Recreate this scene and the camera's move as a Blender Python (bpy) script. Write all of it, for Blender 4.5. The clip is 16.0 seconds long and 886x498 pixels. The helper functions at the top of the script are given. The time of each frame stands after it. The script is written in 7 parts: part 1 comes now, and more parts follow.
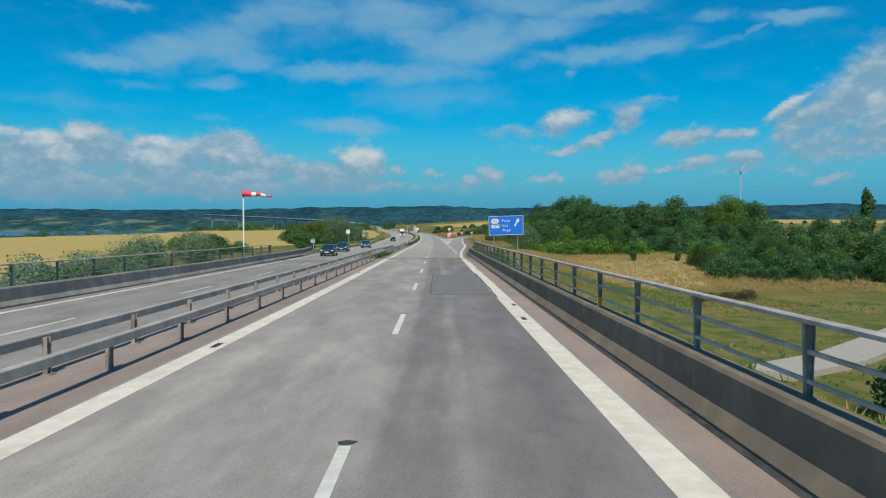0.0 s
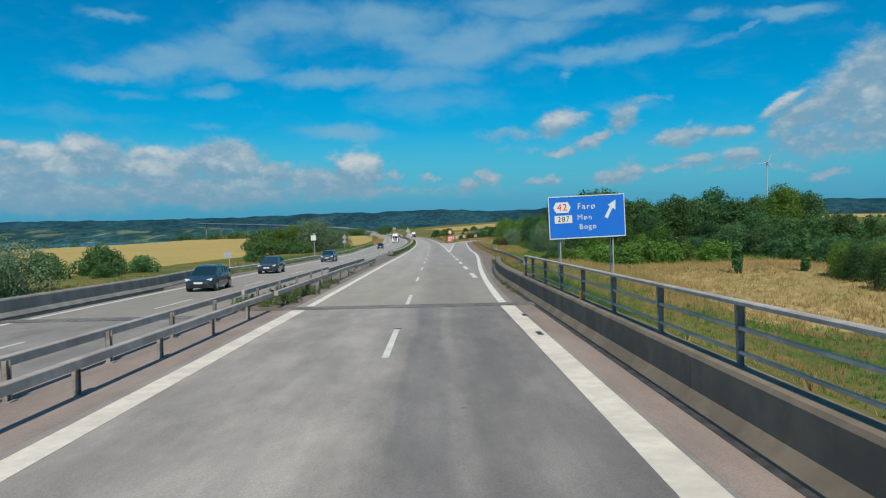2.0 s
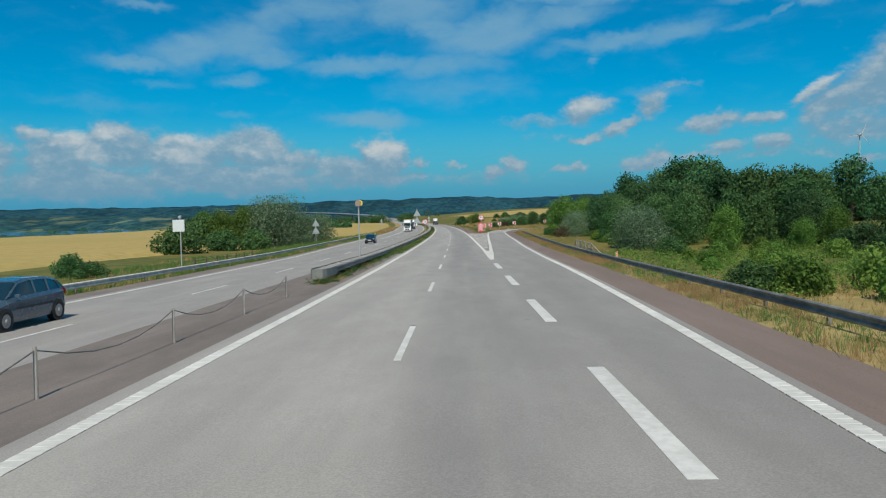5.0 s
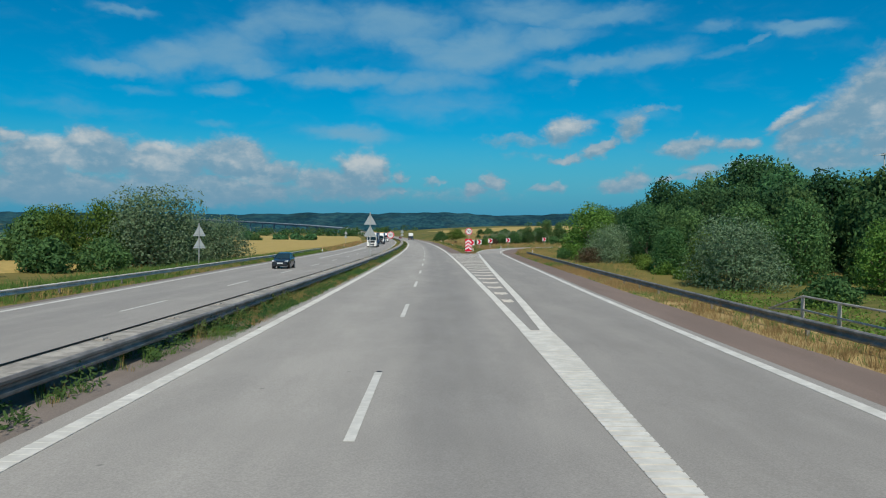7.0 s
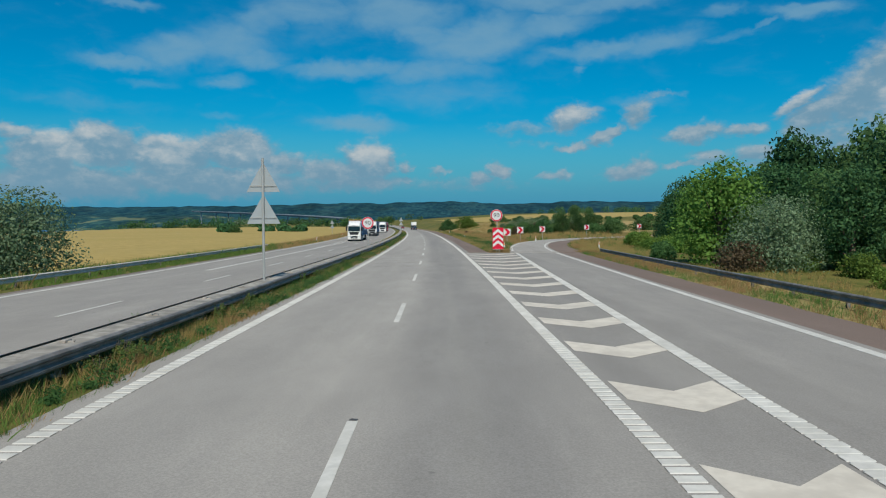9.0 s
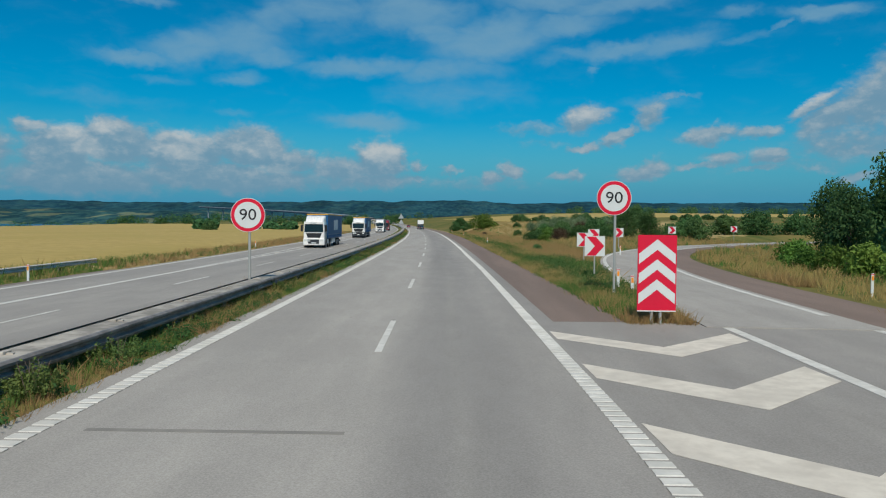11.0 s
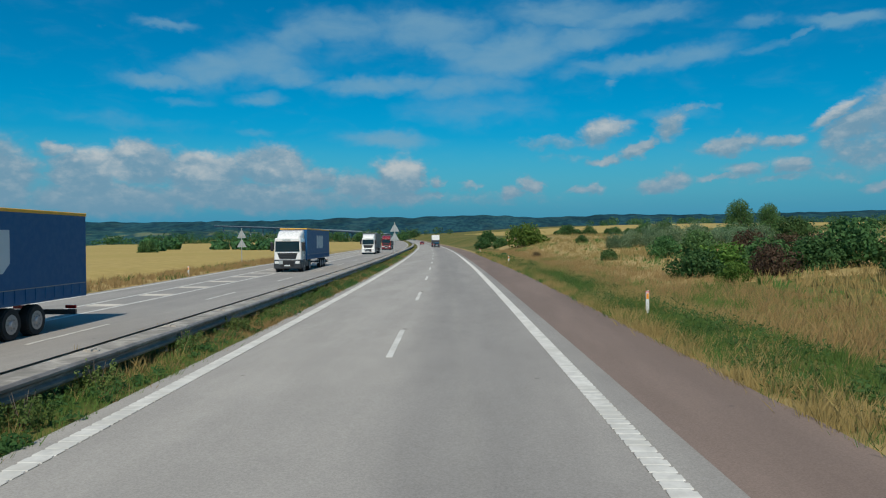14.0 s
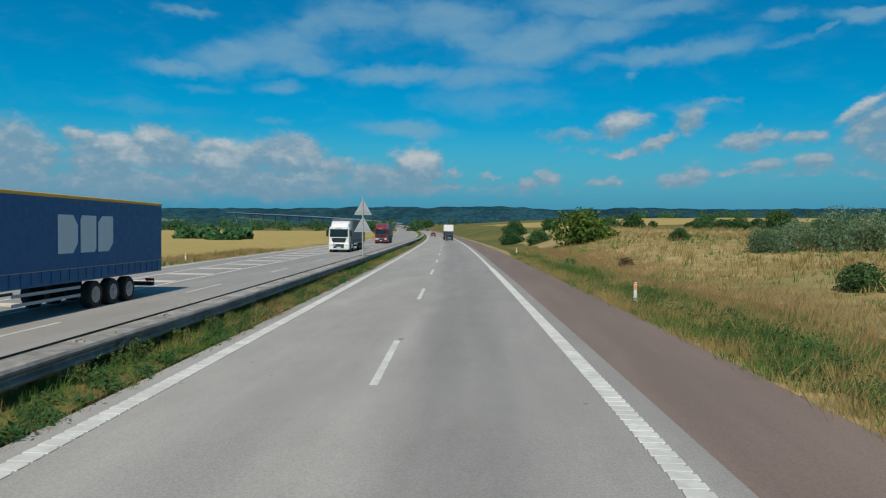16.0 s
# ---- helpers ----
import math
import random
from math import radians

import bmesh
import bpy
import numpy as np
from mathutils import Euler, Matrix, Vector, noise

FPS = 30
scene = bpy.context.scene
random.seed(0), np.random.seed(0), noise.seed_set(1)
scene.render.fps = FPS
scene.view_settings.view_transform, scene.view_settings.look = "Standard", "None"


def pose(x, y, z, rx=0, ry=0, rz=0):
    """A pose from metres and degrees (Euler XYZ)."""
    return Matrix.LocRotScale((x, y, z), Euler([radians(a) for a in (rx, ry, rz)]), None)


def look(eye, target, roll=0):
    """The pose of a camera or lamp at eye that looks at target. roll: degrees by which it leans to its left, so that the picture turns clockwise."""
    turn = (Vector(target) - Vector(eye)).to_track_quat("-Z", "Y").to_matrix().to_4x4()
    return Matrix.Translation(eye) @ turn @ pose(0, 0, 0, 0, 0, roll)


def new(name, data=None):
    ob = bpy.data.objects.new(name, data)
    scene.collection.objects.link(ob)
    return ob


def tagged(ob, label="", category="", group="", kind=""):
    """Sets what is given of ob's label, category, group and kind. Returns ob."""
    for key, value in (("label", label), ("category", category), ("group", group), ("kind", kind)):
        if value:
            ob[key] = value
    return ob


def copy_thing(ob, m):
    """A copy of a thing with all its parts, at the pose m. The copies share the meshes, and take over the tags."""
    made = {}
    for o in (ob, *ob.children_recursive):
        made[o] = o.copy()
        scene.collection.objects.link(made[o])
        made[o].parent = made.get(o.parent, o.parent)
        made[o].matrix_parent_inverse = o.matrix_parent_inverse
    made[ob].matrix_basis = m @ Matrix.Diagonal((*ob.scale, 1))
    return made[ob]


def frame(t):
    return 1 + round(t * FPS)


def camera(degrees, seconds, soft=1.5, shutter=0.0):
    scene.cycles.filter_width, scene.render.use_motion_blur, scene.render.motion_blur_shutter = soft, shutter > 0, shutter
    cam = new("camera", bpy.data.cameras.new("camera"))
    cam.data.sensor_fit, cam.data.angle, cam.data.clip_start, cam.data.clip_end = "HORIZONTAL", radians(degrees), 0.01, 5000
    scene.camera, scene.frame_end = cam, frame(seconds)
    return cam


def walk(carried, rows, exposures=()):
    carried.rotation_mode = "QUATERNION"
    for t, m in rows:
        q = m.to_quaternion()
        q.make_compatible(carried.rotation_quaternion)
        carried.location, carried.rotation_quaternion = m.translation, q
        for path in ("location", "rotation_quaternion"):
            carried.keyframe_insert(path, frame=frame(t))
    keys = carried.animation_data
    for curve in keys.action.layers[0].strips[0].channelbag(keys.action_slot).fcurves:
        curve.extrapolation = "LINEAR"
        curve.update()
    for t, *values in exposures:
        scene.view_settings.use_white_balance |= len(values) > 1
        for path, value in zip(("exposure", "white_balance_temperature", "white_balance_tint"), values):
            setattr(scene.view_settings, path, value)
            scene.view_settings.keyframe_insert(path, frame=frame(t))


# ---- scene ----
cam = camera(64.0, 16.0, soft=1.15, shutter=0.0)
PATH = [
    (0, (1.250, -14.587, 2.830), (1.268, -4.591, 2.532), -0.02),
    (0.5, (1.235, -2.305, 2.748), (1.091, 7.692, 2.572), 0.23),
    (1, (1.184, 9.686, 2.661), (1.033, 19.684, 2.520), -0.08),
    (1.5, (0.982, 21.481, 2.506), (0.864, 31.474, 2.141), -0.91),
    (2, (1.036, 33.439, 2.466), (1.068, 43.436, 2.223), -1.30),
    (2.5, (0.913, 45.672, 2.372), (0.858, 55.665, 2.003), -1.77),
    (3, (0.859, 58.310, 2.279), (0.641, 68.304, 2.008), -1.29),
    (3.5, (0.796, 70.725, 2.177), (0.423, 80.711, 1.799), -1.05),
    (6, (0.328, 132.822, 1.721), (0.037, 142.809, 1.307), -1.30),
    (6.5, (0.141, 145.190, 1.626), (0.052, 155.189, 1.480), 0.18),
    (7, (-0.018, 157.549, 1.488), (-0.030, 167.548, 1.298), 0.44),
    (7.5, (-0.157, 170.011, 1.465), (-0.223, 180.009, 1.279), 0.10),
    (8, (-0.315, 182.418, 1.369), (-0.373, 192.413, 1.046), -0.02),
    (10.5, (-1.082, 244.485, 1.216), (-1.283, 254.477, 0.870), -0.57),
    (11, (-1.348, 257.001, 1.216), (-1.602, 266.992, 0.864), 0.47),
    (11.5, (-1.569, 269.385, 1.185), (-1.873, 279.379, 1.027), 0.25),
    (12, (-1.914, 281.515, 1.181), (-2.231, 291.508, 0.988), 0.04),
    (12.5, (-2.215, 293.622, 1.226), (-2.594, 303.613, 1.020), -0.32),
    (13, (-2.574, 305.761, 1.246), (-3.084, 315.747, 1.091), -0.64),
    (13.5, (-3.149, 318.080, 1.181), (-3.655, 328.066, 1.036), -0.53),
    (14, (-3.682, 330.605, 1.254), (-4.229, 340.589, 1.122), -0.45),
    (14.5, (-4.244, 343.092, 1.286), (-4.818, 353.074, 1.085), -0.85),
    (15, (-4.827, 355.354, 1.288), (-5.420, 365.336, 1.180), -0.30),
    (15.5, (-5.509, 367.427, 1.290), (-6.164, 377.403, 1.039), 0.48),
    (16, (-6.059, 379.595, 1.365), (-6.828, 389.562, 1.102), 0.55),
]
# the clip's camera darkens its picture a little on the way
walk(cam, [(t, look(eye, target, roll)) for t, eye, target, roll in PATH], [(0, 0.07), (3.5, -0.02), (8, -0.14), (11, -0.21), (16, -0.17)])

# ---- light ----
SUN_EL, SUN_AZ = 50.0, 177.0  # degrees; azimuth clockwise from +y, the way the road runs


def sun_way():
    a, e = radians(SUN_AZ), radians(SUN_EL)
    return Vector((math.sin(a) * math.cos(e), math.cos(a) * math.cos(e), math.sin(e)))


sun = new("sun", bpy.data.lights.new("sun", "SUN"))
sun.data.energy, sun.data.angle, sun.data.color = 4.5, radians(0.5), (1.0, 0.92, 0.77)
sun.matrix_world = look(sun_way() * 100, (0, 0, 0))


class Nodes:
    """Short spellings for building a node tree."""

    def __init__(self, tree):
        self.tree = tree
        tree.nodes.clear()

    def put(self, kind, ins=(), **props):
        n = self.tree.nodes.new(kind)
        for key, value in props.items():
            setattr(n, key, value)
        for key, value in dict(ins).items():
            if isinstance(value, bpy.types.NodeSocket):
                self.tree.links.new(value, n.inputs[key])
            else:
                n.inputs[key].default_value = value
        return n

    def math(self, op, a, b=0.0, clamp=False):
        return self.put("ShaderNodeMath", {0: a, 1: b}, operation=op, use_clamp=clamp).outputs[0]

    def vmath(self, op, a, b=(0, 0, 0)):
        return self.put("ShaderNodeVectorMath", {0: a, 1: b}, operation=op).outputs[0]

    def step(self, v, lo, hi, out_lo=0.0, out_hi=1.0):
        return self.put("ShaderNodeMapRange", {"Value": v, "From Min": lo, "From Max": hi, "To Min": out_lo, "To Max": out_hi},
                        interpolation_type="SMOOTHSTEP").outputs[0]

    def mix(self, f, a, b, kind="MIX"):
        n = self.put("ShaderNodeMix", {0: f}, data_type="RGBA", blend_type=kind)
        for key, value in ((6, a), (7, b)):
            if isinstance(value, bpy.types.NodeSocket):
                self.tree.links.new(value, n.inputs[key])
            else:
                n.inputs[key].default_value = (*value, 1.0)
        return n.outputs[2]

    def noise(self, vec, scale, detail=4.0, rough=0.55, distort=0.0):
        return self.put("ShaderNodeTexNoise", {"Vector": vec, "Scale": scale, "Detail": detail, "Roughness": rough, "Distortion": distort}).outputs[0]


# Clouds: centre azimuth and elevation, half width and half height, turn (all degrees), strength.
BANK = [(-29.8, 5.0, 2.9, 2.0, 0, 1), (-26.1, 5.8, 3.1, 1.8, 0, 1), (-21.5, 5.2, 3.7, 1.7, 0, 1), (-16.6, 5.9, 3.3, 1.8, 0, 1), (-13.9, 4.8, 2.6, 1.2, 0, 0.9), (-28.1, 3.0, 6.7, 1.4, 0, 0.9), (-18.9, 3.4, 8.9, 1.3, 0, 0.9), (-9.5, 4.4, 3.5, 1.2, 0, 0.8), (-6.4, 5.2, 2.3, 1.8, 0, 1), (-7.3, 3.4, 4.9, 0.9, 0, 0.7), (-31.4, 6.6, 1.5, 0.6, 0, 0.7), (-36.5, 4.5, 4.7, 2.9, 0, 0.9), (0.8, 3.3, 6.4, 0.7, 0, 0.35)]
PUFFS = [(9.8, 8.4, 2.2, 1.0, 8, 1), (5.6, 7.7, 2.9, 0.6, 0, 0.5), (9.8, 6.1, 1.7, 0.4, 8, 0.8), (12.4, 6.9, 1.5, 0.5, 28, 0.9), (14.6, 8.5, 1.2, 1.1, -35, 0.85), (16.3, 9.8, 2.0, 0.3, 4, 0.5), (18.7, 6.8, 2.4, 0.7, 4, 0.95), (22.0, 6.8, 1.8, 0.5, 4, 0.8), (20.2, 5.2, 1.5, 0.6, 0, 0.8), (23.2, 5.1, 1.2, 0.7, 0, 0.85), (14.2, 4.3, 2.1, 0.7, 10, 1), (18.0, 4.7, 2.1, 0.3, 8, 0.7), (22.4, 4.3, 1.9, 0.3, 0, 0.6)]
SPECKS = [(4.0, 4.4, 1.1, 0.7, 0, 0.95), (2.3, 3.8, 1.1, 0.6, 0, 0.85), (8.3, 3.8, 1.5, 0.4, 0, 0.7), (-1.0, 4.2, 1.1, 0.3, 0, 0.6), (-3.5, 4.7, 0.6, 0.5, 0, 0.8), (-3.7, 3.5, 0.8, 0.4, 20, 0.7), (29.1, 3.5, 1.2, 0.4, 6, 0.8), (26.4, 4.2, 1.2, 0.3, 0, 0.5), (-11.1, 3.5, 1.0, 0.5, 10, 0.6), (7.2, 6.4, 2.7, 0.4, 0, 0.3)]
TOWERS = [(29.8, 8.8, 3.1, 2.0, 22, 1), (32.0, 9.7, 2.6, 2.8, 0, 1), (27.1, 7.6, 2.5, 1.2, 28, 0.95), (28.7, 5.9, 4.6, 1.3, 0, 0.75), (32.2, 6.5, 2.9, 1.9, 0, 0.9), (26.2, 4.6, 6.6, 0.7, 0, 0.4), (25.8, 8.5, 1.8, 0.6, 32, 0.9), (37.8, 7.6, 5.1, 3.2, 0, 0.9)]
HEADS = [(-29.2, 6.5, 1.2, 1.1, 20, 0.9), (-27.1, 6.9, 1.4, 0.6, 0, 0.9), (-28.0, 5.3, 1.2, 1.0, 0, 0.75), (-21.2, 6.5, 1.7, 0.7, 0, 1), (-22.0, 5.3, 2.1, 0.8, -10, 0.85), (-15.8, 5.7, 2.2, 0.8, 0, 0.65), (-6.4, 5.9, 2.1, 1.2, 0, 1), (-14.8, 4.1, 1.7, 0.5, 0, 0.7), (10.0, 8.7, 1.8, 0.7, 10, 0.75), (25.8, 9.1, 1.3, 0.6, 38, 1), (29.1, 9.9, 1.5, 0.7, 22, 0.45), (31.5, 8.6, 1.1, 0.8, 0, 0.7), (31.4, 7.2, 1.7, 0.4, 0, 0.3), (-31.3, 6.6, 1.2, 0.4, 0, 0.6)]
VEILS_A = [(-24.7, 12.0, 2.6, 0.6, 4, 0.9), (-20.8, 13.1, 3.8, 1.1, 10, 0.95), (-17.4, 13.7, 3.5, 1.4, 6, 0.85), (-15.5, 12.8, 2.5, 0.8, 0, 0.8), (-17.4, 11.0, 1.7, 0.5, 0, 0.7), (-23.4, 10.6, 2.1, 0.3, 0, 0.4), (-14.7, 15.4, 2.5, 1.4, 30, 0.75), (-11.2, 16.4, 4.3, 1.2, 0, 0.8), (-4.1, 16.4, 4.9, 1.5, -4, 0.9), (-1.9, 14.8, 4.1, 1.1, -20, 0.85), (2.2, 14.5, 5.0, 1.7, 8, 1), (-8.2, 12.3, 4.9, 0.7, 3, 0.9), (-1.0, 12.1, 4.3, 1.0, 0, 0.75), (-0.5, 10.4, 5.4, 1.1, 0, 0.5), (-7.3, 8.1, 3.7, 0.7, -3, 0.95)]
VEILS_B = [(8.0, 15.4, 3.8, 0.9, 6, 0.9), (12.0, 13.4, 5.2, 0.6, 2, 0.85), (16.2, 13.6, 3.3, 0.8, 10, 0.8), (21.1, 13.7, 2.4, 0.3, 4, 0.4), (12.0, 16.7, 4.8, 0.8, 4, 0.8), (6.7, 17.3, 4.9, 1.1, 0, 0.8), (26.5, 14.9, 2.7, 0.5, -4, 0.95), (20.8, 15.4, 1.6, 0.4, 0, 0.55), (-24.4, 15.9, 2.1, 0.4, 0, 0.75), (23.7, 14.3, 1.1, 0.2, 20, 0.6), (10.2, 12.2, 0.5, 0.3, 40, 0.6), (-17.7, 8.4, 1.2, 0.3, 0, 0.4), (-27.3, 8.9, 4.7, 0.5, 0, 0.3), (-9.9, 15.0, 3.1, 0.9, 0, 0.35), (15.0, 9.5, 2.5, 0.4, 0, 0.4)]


def make_sky():
    world = bpy.data.worlds.new("sky")
    scene.world, world.use_nodes = world, True
    n = Nodes(world.node_tree)
    way = n.put("ShaderNodeTexCoord").outputs["Generated"]
    x, y, z = n.put("ShaderNodeSeparateXYZ", {0: way}).outputs
    az = n.math("DEGREES", n.math("ARCTAN2", x, y))
    el = n.math("DEGREES", n.math("ARCSINE", z))
    sky = n.put("ShaderNodeTexSky", sky_type="NISHITA", sun_disc=False, sun_elevation=radians(SUN_EL), sun_rotation=radians(SUN_AZ),
                altitude=0, air_density=1.0, dust_density=0.3, ozone_density=3.0).outputs[0]
    blue = n.put("ShaderNodeHueSaturation", {"Hue": 0.497, "Saturation": 1.9, "Value": 1.0, "Color": sky}).outputs[0]

    def spot(rise):
        return n.put("ShaderNodeCombineXYZ", {0: az, 1: n.math("ADD", el, rise), 2: 0.0}).outputs[0]

    def swirl(vec, scale, amount):
        """Displace a direction by noise, so that outlines billow."""
        c = n.put("ShaderNodeTexNoise", {"Vector": n.vmath("MULTIPLY", vec, (1.0, 1.5, 1.0)), "Scale": scale, "Detail": 3.0, "Roughness": 0.6}).outputs[1]
        d = n.vmath("MULTIPLY", n.vmath("SUBTRACT", c, (0.5, 0.5, 0.5)), (amount * 1.5, amount, 0.0))
        return n.vmath("ADD", vec, d)

    def field(shapes, vec, edge):
        total = None
        for a, e, ra, re, turn, w in shapes:
            at = vec if total is None else n.put("ShaderNodeVectorMath", {0: total, 1: (1e-6, 1e-6, 0), 2: vec}, operation="MULTIPLY_ADD").outputs[0]
            q = n.put("ShaderNodeMapping", {"Vector": at, "Location": (a, e, 0), "Rotation": (0, 0, radians(turn)), "Scale": (ra, re, 1.0)}, vector_type="TEXTURE").outputs[0]
            d = n.put("ShaderNodeVectorMath", {0: q}, operation="LENGTH").outputs["Value"]
            m = n.step(d, edge, 0.25, 0.0, w)
            total = m if total is None else n.math("MAXIMUM", total, m)
        return total

    raw = spot(0.0)
    flat = n.vmath("MULTIPLY", raw, (1.0, 1.5, 1.0))
    lumps = n.noise(flat, 0.75, 7.0, 0.56)
    fine = n.noise(flat, 2.2, 5.0, 0.6)

    def heap_at(rise):
        here_ = spot(rise)
        vec = swirl(swirl(here_, 0.32, 1.7), 1.3, 0.75)
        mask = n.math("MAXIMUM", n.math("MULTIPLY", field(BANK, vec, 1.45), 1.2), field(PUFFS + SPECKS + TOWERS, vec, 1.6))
        beyond = n.math("MAXIMUM", n.step(n.math("ABSOLUTE", az), 36.0, 46.0), n.step(el, 20.0, 26.0))
        mask = n.math("MAXIMUM", mask, n.math("MULTIPLY", beyond, n.step(n.noise(here_, 0.06, 2.0), 0.45, 0.65, 0.0, 0.8)))
        return n.math("ADD", mask, n.math("MULTIPLY", n.math("SUBTRACT", n.noise(n.vmath("MULTIPLY", here_, (1.0, 1.5, 1.0)), 0.75, 7.0, 0.56), 0.5), 0.75))

    here, above = heap_at(0.0), heap_at(0.55)
    heap_d = n.math("MULTIPLY", n.step(here, 0.08, 0.88), 0.95)
    slant = n.put("ShaderNodeMapping", {"Vector": raw, "Rotation": (0, 0, radians(-10)), "Scale": (0.6, 1.5, 1.0)}).outputs[0]
    streak = n.noise(slant, 0.45, 7.0, 0.58, 0.4)
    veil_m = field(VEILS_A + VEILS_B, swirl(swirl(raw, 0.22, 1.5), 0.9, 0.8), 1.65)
    veil_d = n.math("MULTIPLY", n.step(n.math("ADD", veil_m, n.math("MULTIPLY", n.math("SUBTRACT", streak, 0.5), 0.9)), -0.05, 1.25), 0.74)
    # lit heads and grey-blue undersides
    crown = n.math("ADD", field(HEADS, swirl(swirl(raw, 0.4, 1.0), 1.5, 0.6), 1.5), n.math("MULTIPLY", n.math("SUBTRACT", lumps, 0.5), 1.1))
    rim = n.math("ADD", n.math("MULTIPLY", n.math("SUBTRACT", here, above), 1.1), n.math("MULTIPLY", n.math("SUBTRACT", fine, 0.5), 0.35))
    lit = n.math("ADD", n.math("MULTIPLY", n.step(crown, 0.0, 1.25), 0.62), n.math("MULTIPLY", n.step(rim, -0.15, 0.8), 0.34))
    lit = n.math("ADD", lit, n.math("MULTIPLY", n.step(n.math("ADD", lumps, n.math("MULTIPLY", n.math("SUBTRACT", fine, 0.5), 0.35)), 0.44, 0.70), 0.20), clamp=True)
    lit = n.math("MULTIPLY", lit, n.step(el, 2.0, 5.0, 0.35, 1.0))
    body = n.mix(lit, (0.180, 0.340, 0.465), (0.53, 0.585, 0.61))
    body = n.mix(n.math("MULTIPLY", n.step(el, 3.6, 0.6), 0.45), body, (0.095, 0.30, 0.46))
    gain = n.mix(1.0, blue, (0.050, 0.110, 0.099), "MULTIPLY")
    base = n.mix(n.math("MULTIPLY", n.step(el, 11.0, 0.5), 0.95), gain, (0.045, 0.272, 0.485))
    seen = n.mix(veil_d, base, (0.220, 0.42, 0.565))
    seen = n.mix(heap_d, seen, body)
    out = n.put("ShaderNodeOutputWorld")
    bg = n.put("ShaderNodeBackground", {"Color": seen, "Strength": 1.0})
    n.tree.links.new(bg.outputs[0], out.inputs[0])


make_sky()

# ---- materials ----
def surface(name, colors, scale, rough=0.9, bump=0.0, bump_scale=None, metal=0.0, spec=0.3, detail=5.0, stretch=(1, 1, 1), second=None, vary=0.0, lo=0.35, hi=0.65):
    """Two colours mixed by noise in metres, an optional second, larger mix (colour, scale, amount) and bump."""
    m = bpy.data.materials.new(name)
    m.use_nodes = True
    n = Nodes(m.node_tree)
    at = n.put("ShaderNodeNewGeometry").outputs["Position"]
    if stretch != (1, 1, 1):
        at = n.vmath("MULTIPLY", at, stretch)
    f = n.step(n.noise(at, scale, detail, 0.6), lo, hi)
    col = n.mix(f, colors[0], colors[1])
    if second:
        big = n.noise(at, second[1], 3.0, 0.55)
        col = n.mix(n.math("MULTIPLY", n.step(big, 0.42, 0.66), second[2]), col, second[0])
    if vary:
        rnd = n.put("ShaderNodeObjectInfo").outputs["Random"]
        col = n.put("ShaderNodeHueSaturation", {"Color": col, "Value": n.step(rnd, 0.0, 1.0, 1 - vary, 1 + vary)}).outputs[0]
    shader = n.put("ShaderNodeBsdfPrincipled", {"Base Color": col, "Roughness": rough, "Metallic": metal, "Specular IOR Level": spec})
    if bump:
        h = n.noise(at, bump_scale or scale * 4, 3.0, 0.6)
        b = n.put("ShaderNodeBump", {"Height": h, "Strength": min(1.0, bump), "Distance": 0.02})
        n.tree.links.new(b.outputs[0], shader.inputs["Normal"])
    n.tree.links.new(shader.outputs[0], n.put("ShaderNodeOutputMaterial").inputs[0])
    return m


def foliage(name, dark, light, tint=0.25, soft=0.0):
    """Leaves: colour varies leaf by leaf and tree by tree; a little light passes through."""
    m = bpy.data.materials.new(name)
    m.use_nodes = True
    n = Nodes(m.node_tree)
    geo = n.put("ShaderNodeNewGeometry")
    isl = geo.outputs["Random Per Island"]
    rnd = n.put("ShaderNodeObjectInfo").outputs["Random"]
    patch = n.noise(geo.outputs["Position"], 0.55, 3.0)
    f = n.math("ADD", n.math("MULTIPLY", isl, 0.3 if soft else 0.55), n.math("MULTIPLY", n.math("SUBTRACT", patch, 0.3), 0.9), clamp=True)
    col = n.mix(f, dark, light)
    col = n.put("ShaderNodeHueSaturation", {"Color": col, "Value": n.step(rnd, 0.0, 1.0, 1 - tint, 1 + tint),
                                            "Hue": n.step(n.math("FRACT", n.math("MULTIPLY", rnd, 7.3)), 0.0, 1.0, 0.485, 0.512)}).outputs[0]
    a = n.put("ShaderNodeBsdfPrincipled", {"Base Color": col, "Roughness": 0.7, "Specular IOR Level": 0.1})
    b = n.put("ShaderNodeBsdfTranslucent", {"Color": col})
    if soft:
        # thin upright blades scatter light like a nap: bend the shading normal towards the sky
        bent = n.vmath("NORMALIZE", n.vmath("ADD", n.vmath("MULTIPLY", geo.outputs["Normal"], (1 - soft, 1 - soft, 1 - soft)), (0.0, 0.0, soft)))
        n.tree.links.new(bent, a.inputs["Normal"])
    mixed = n.put("ShaderNodeMixShader", {0: 0.4, 1: a.outputs[0], 2: b.outputs[0]})
    n.tree.links.new(mixed.outputs[0], n.put("ShaderNodeOutputMaterial").inputs[0])
    return m


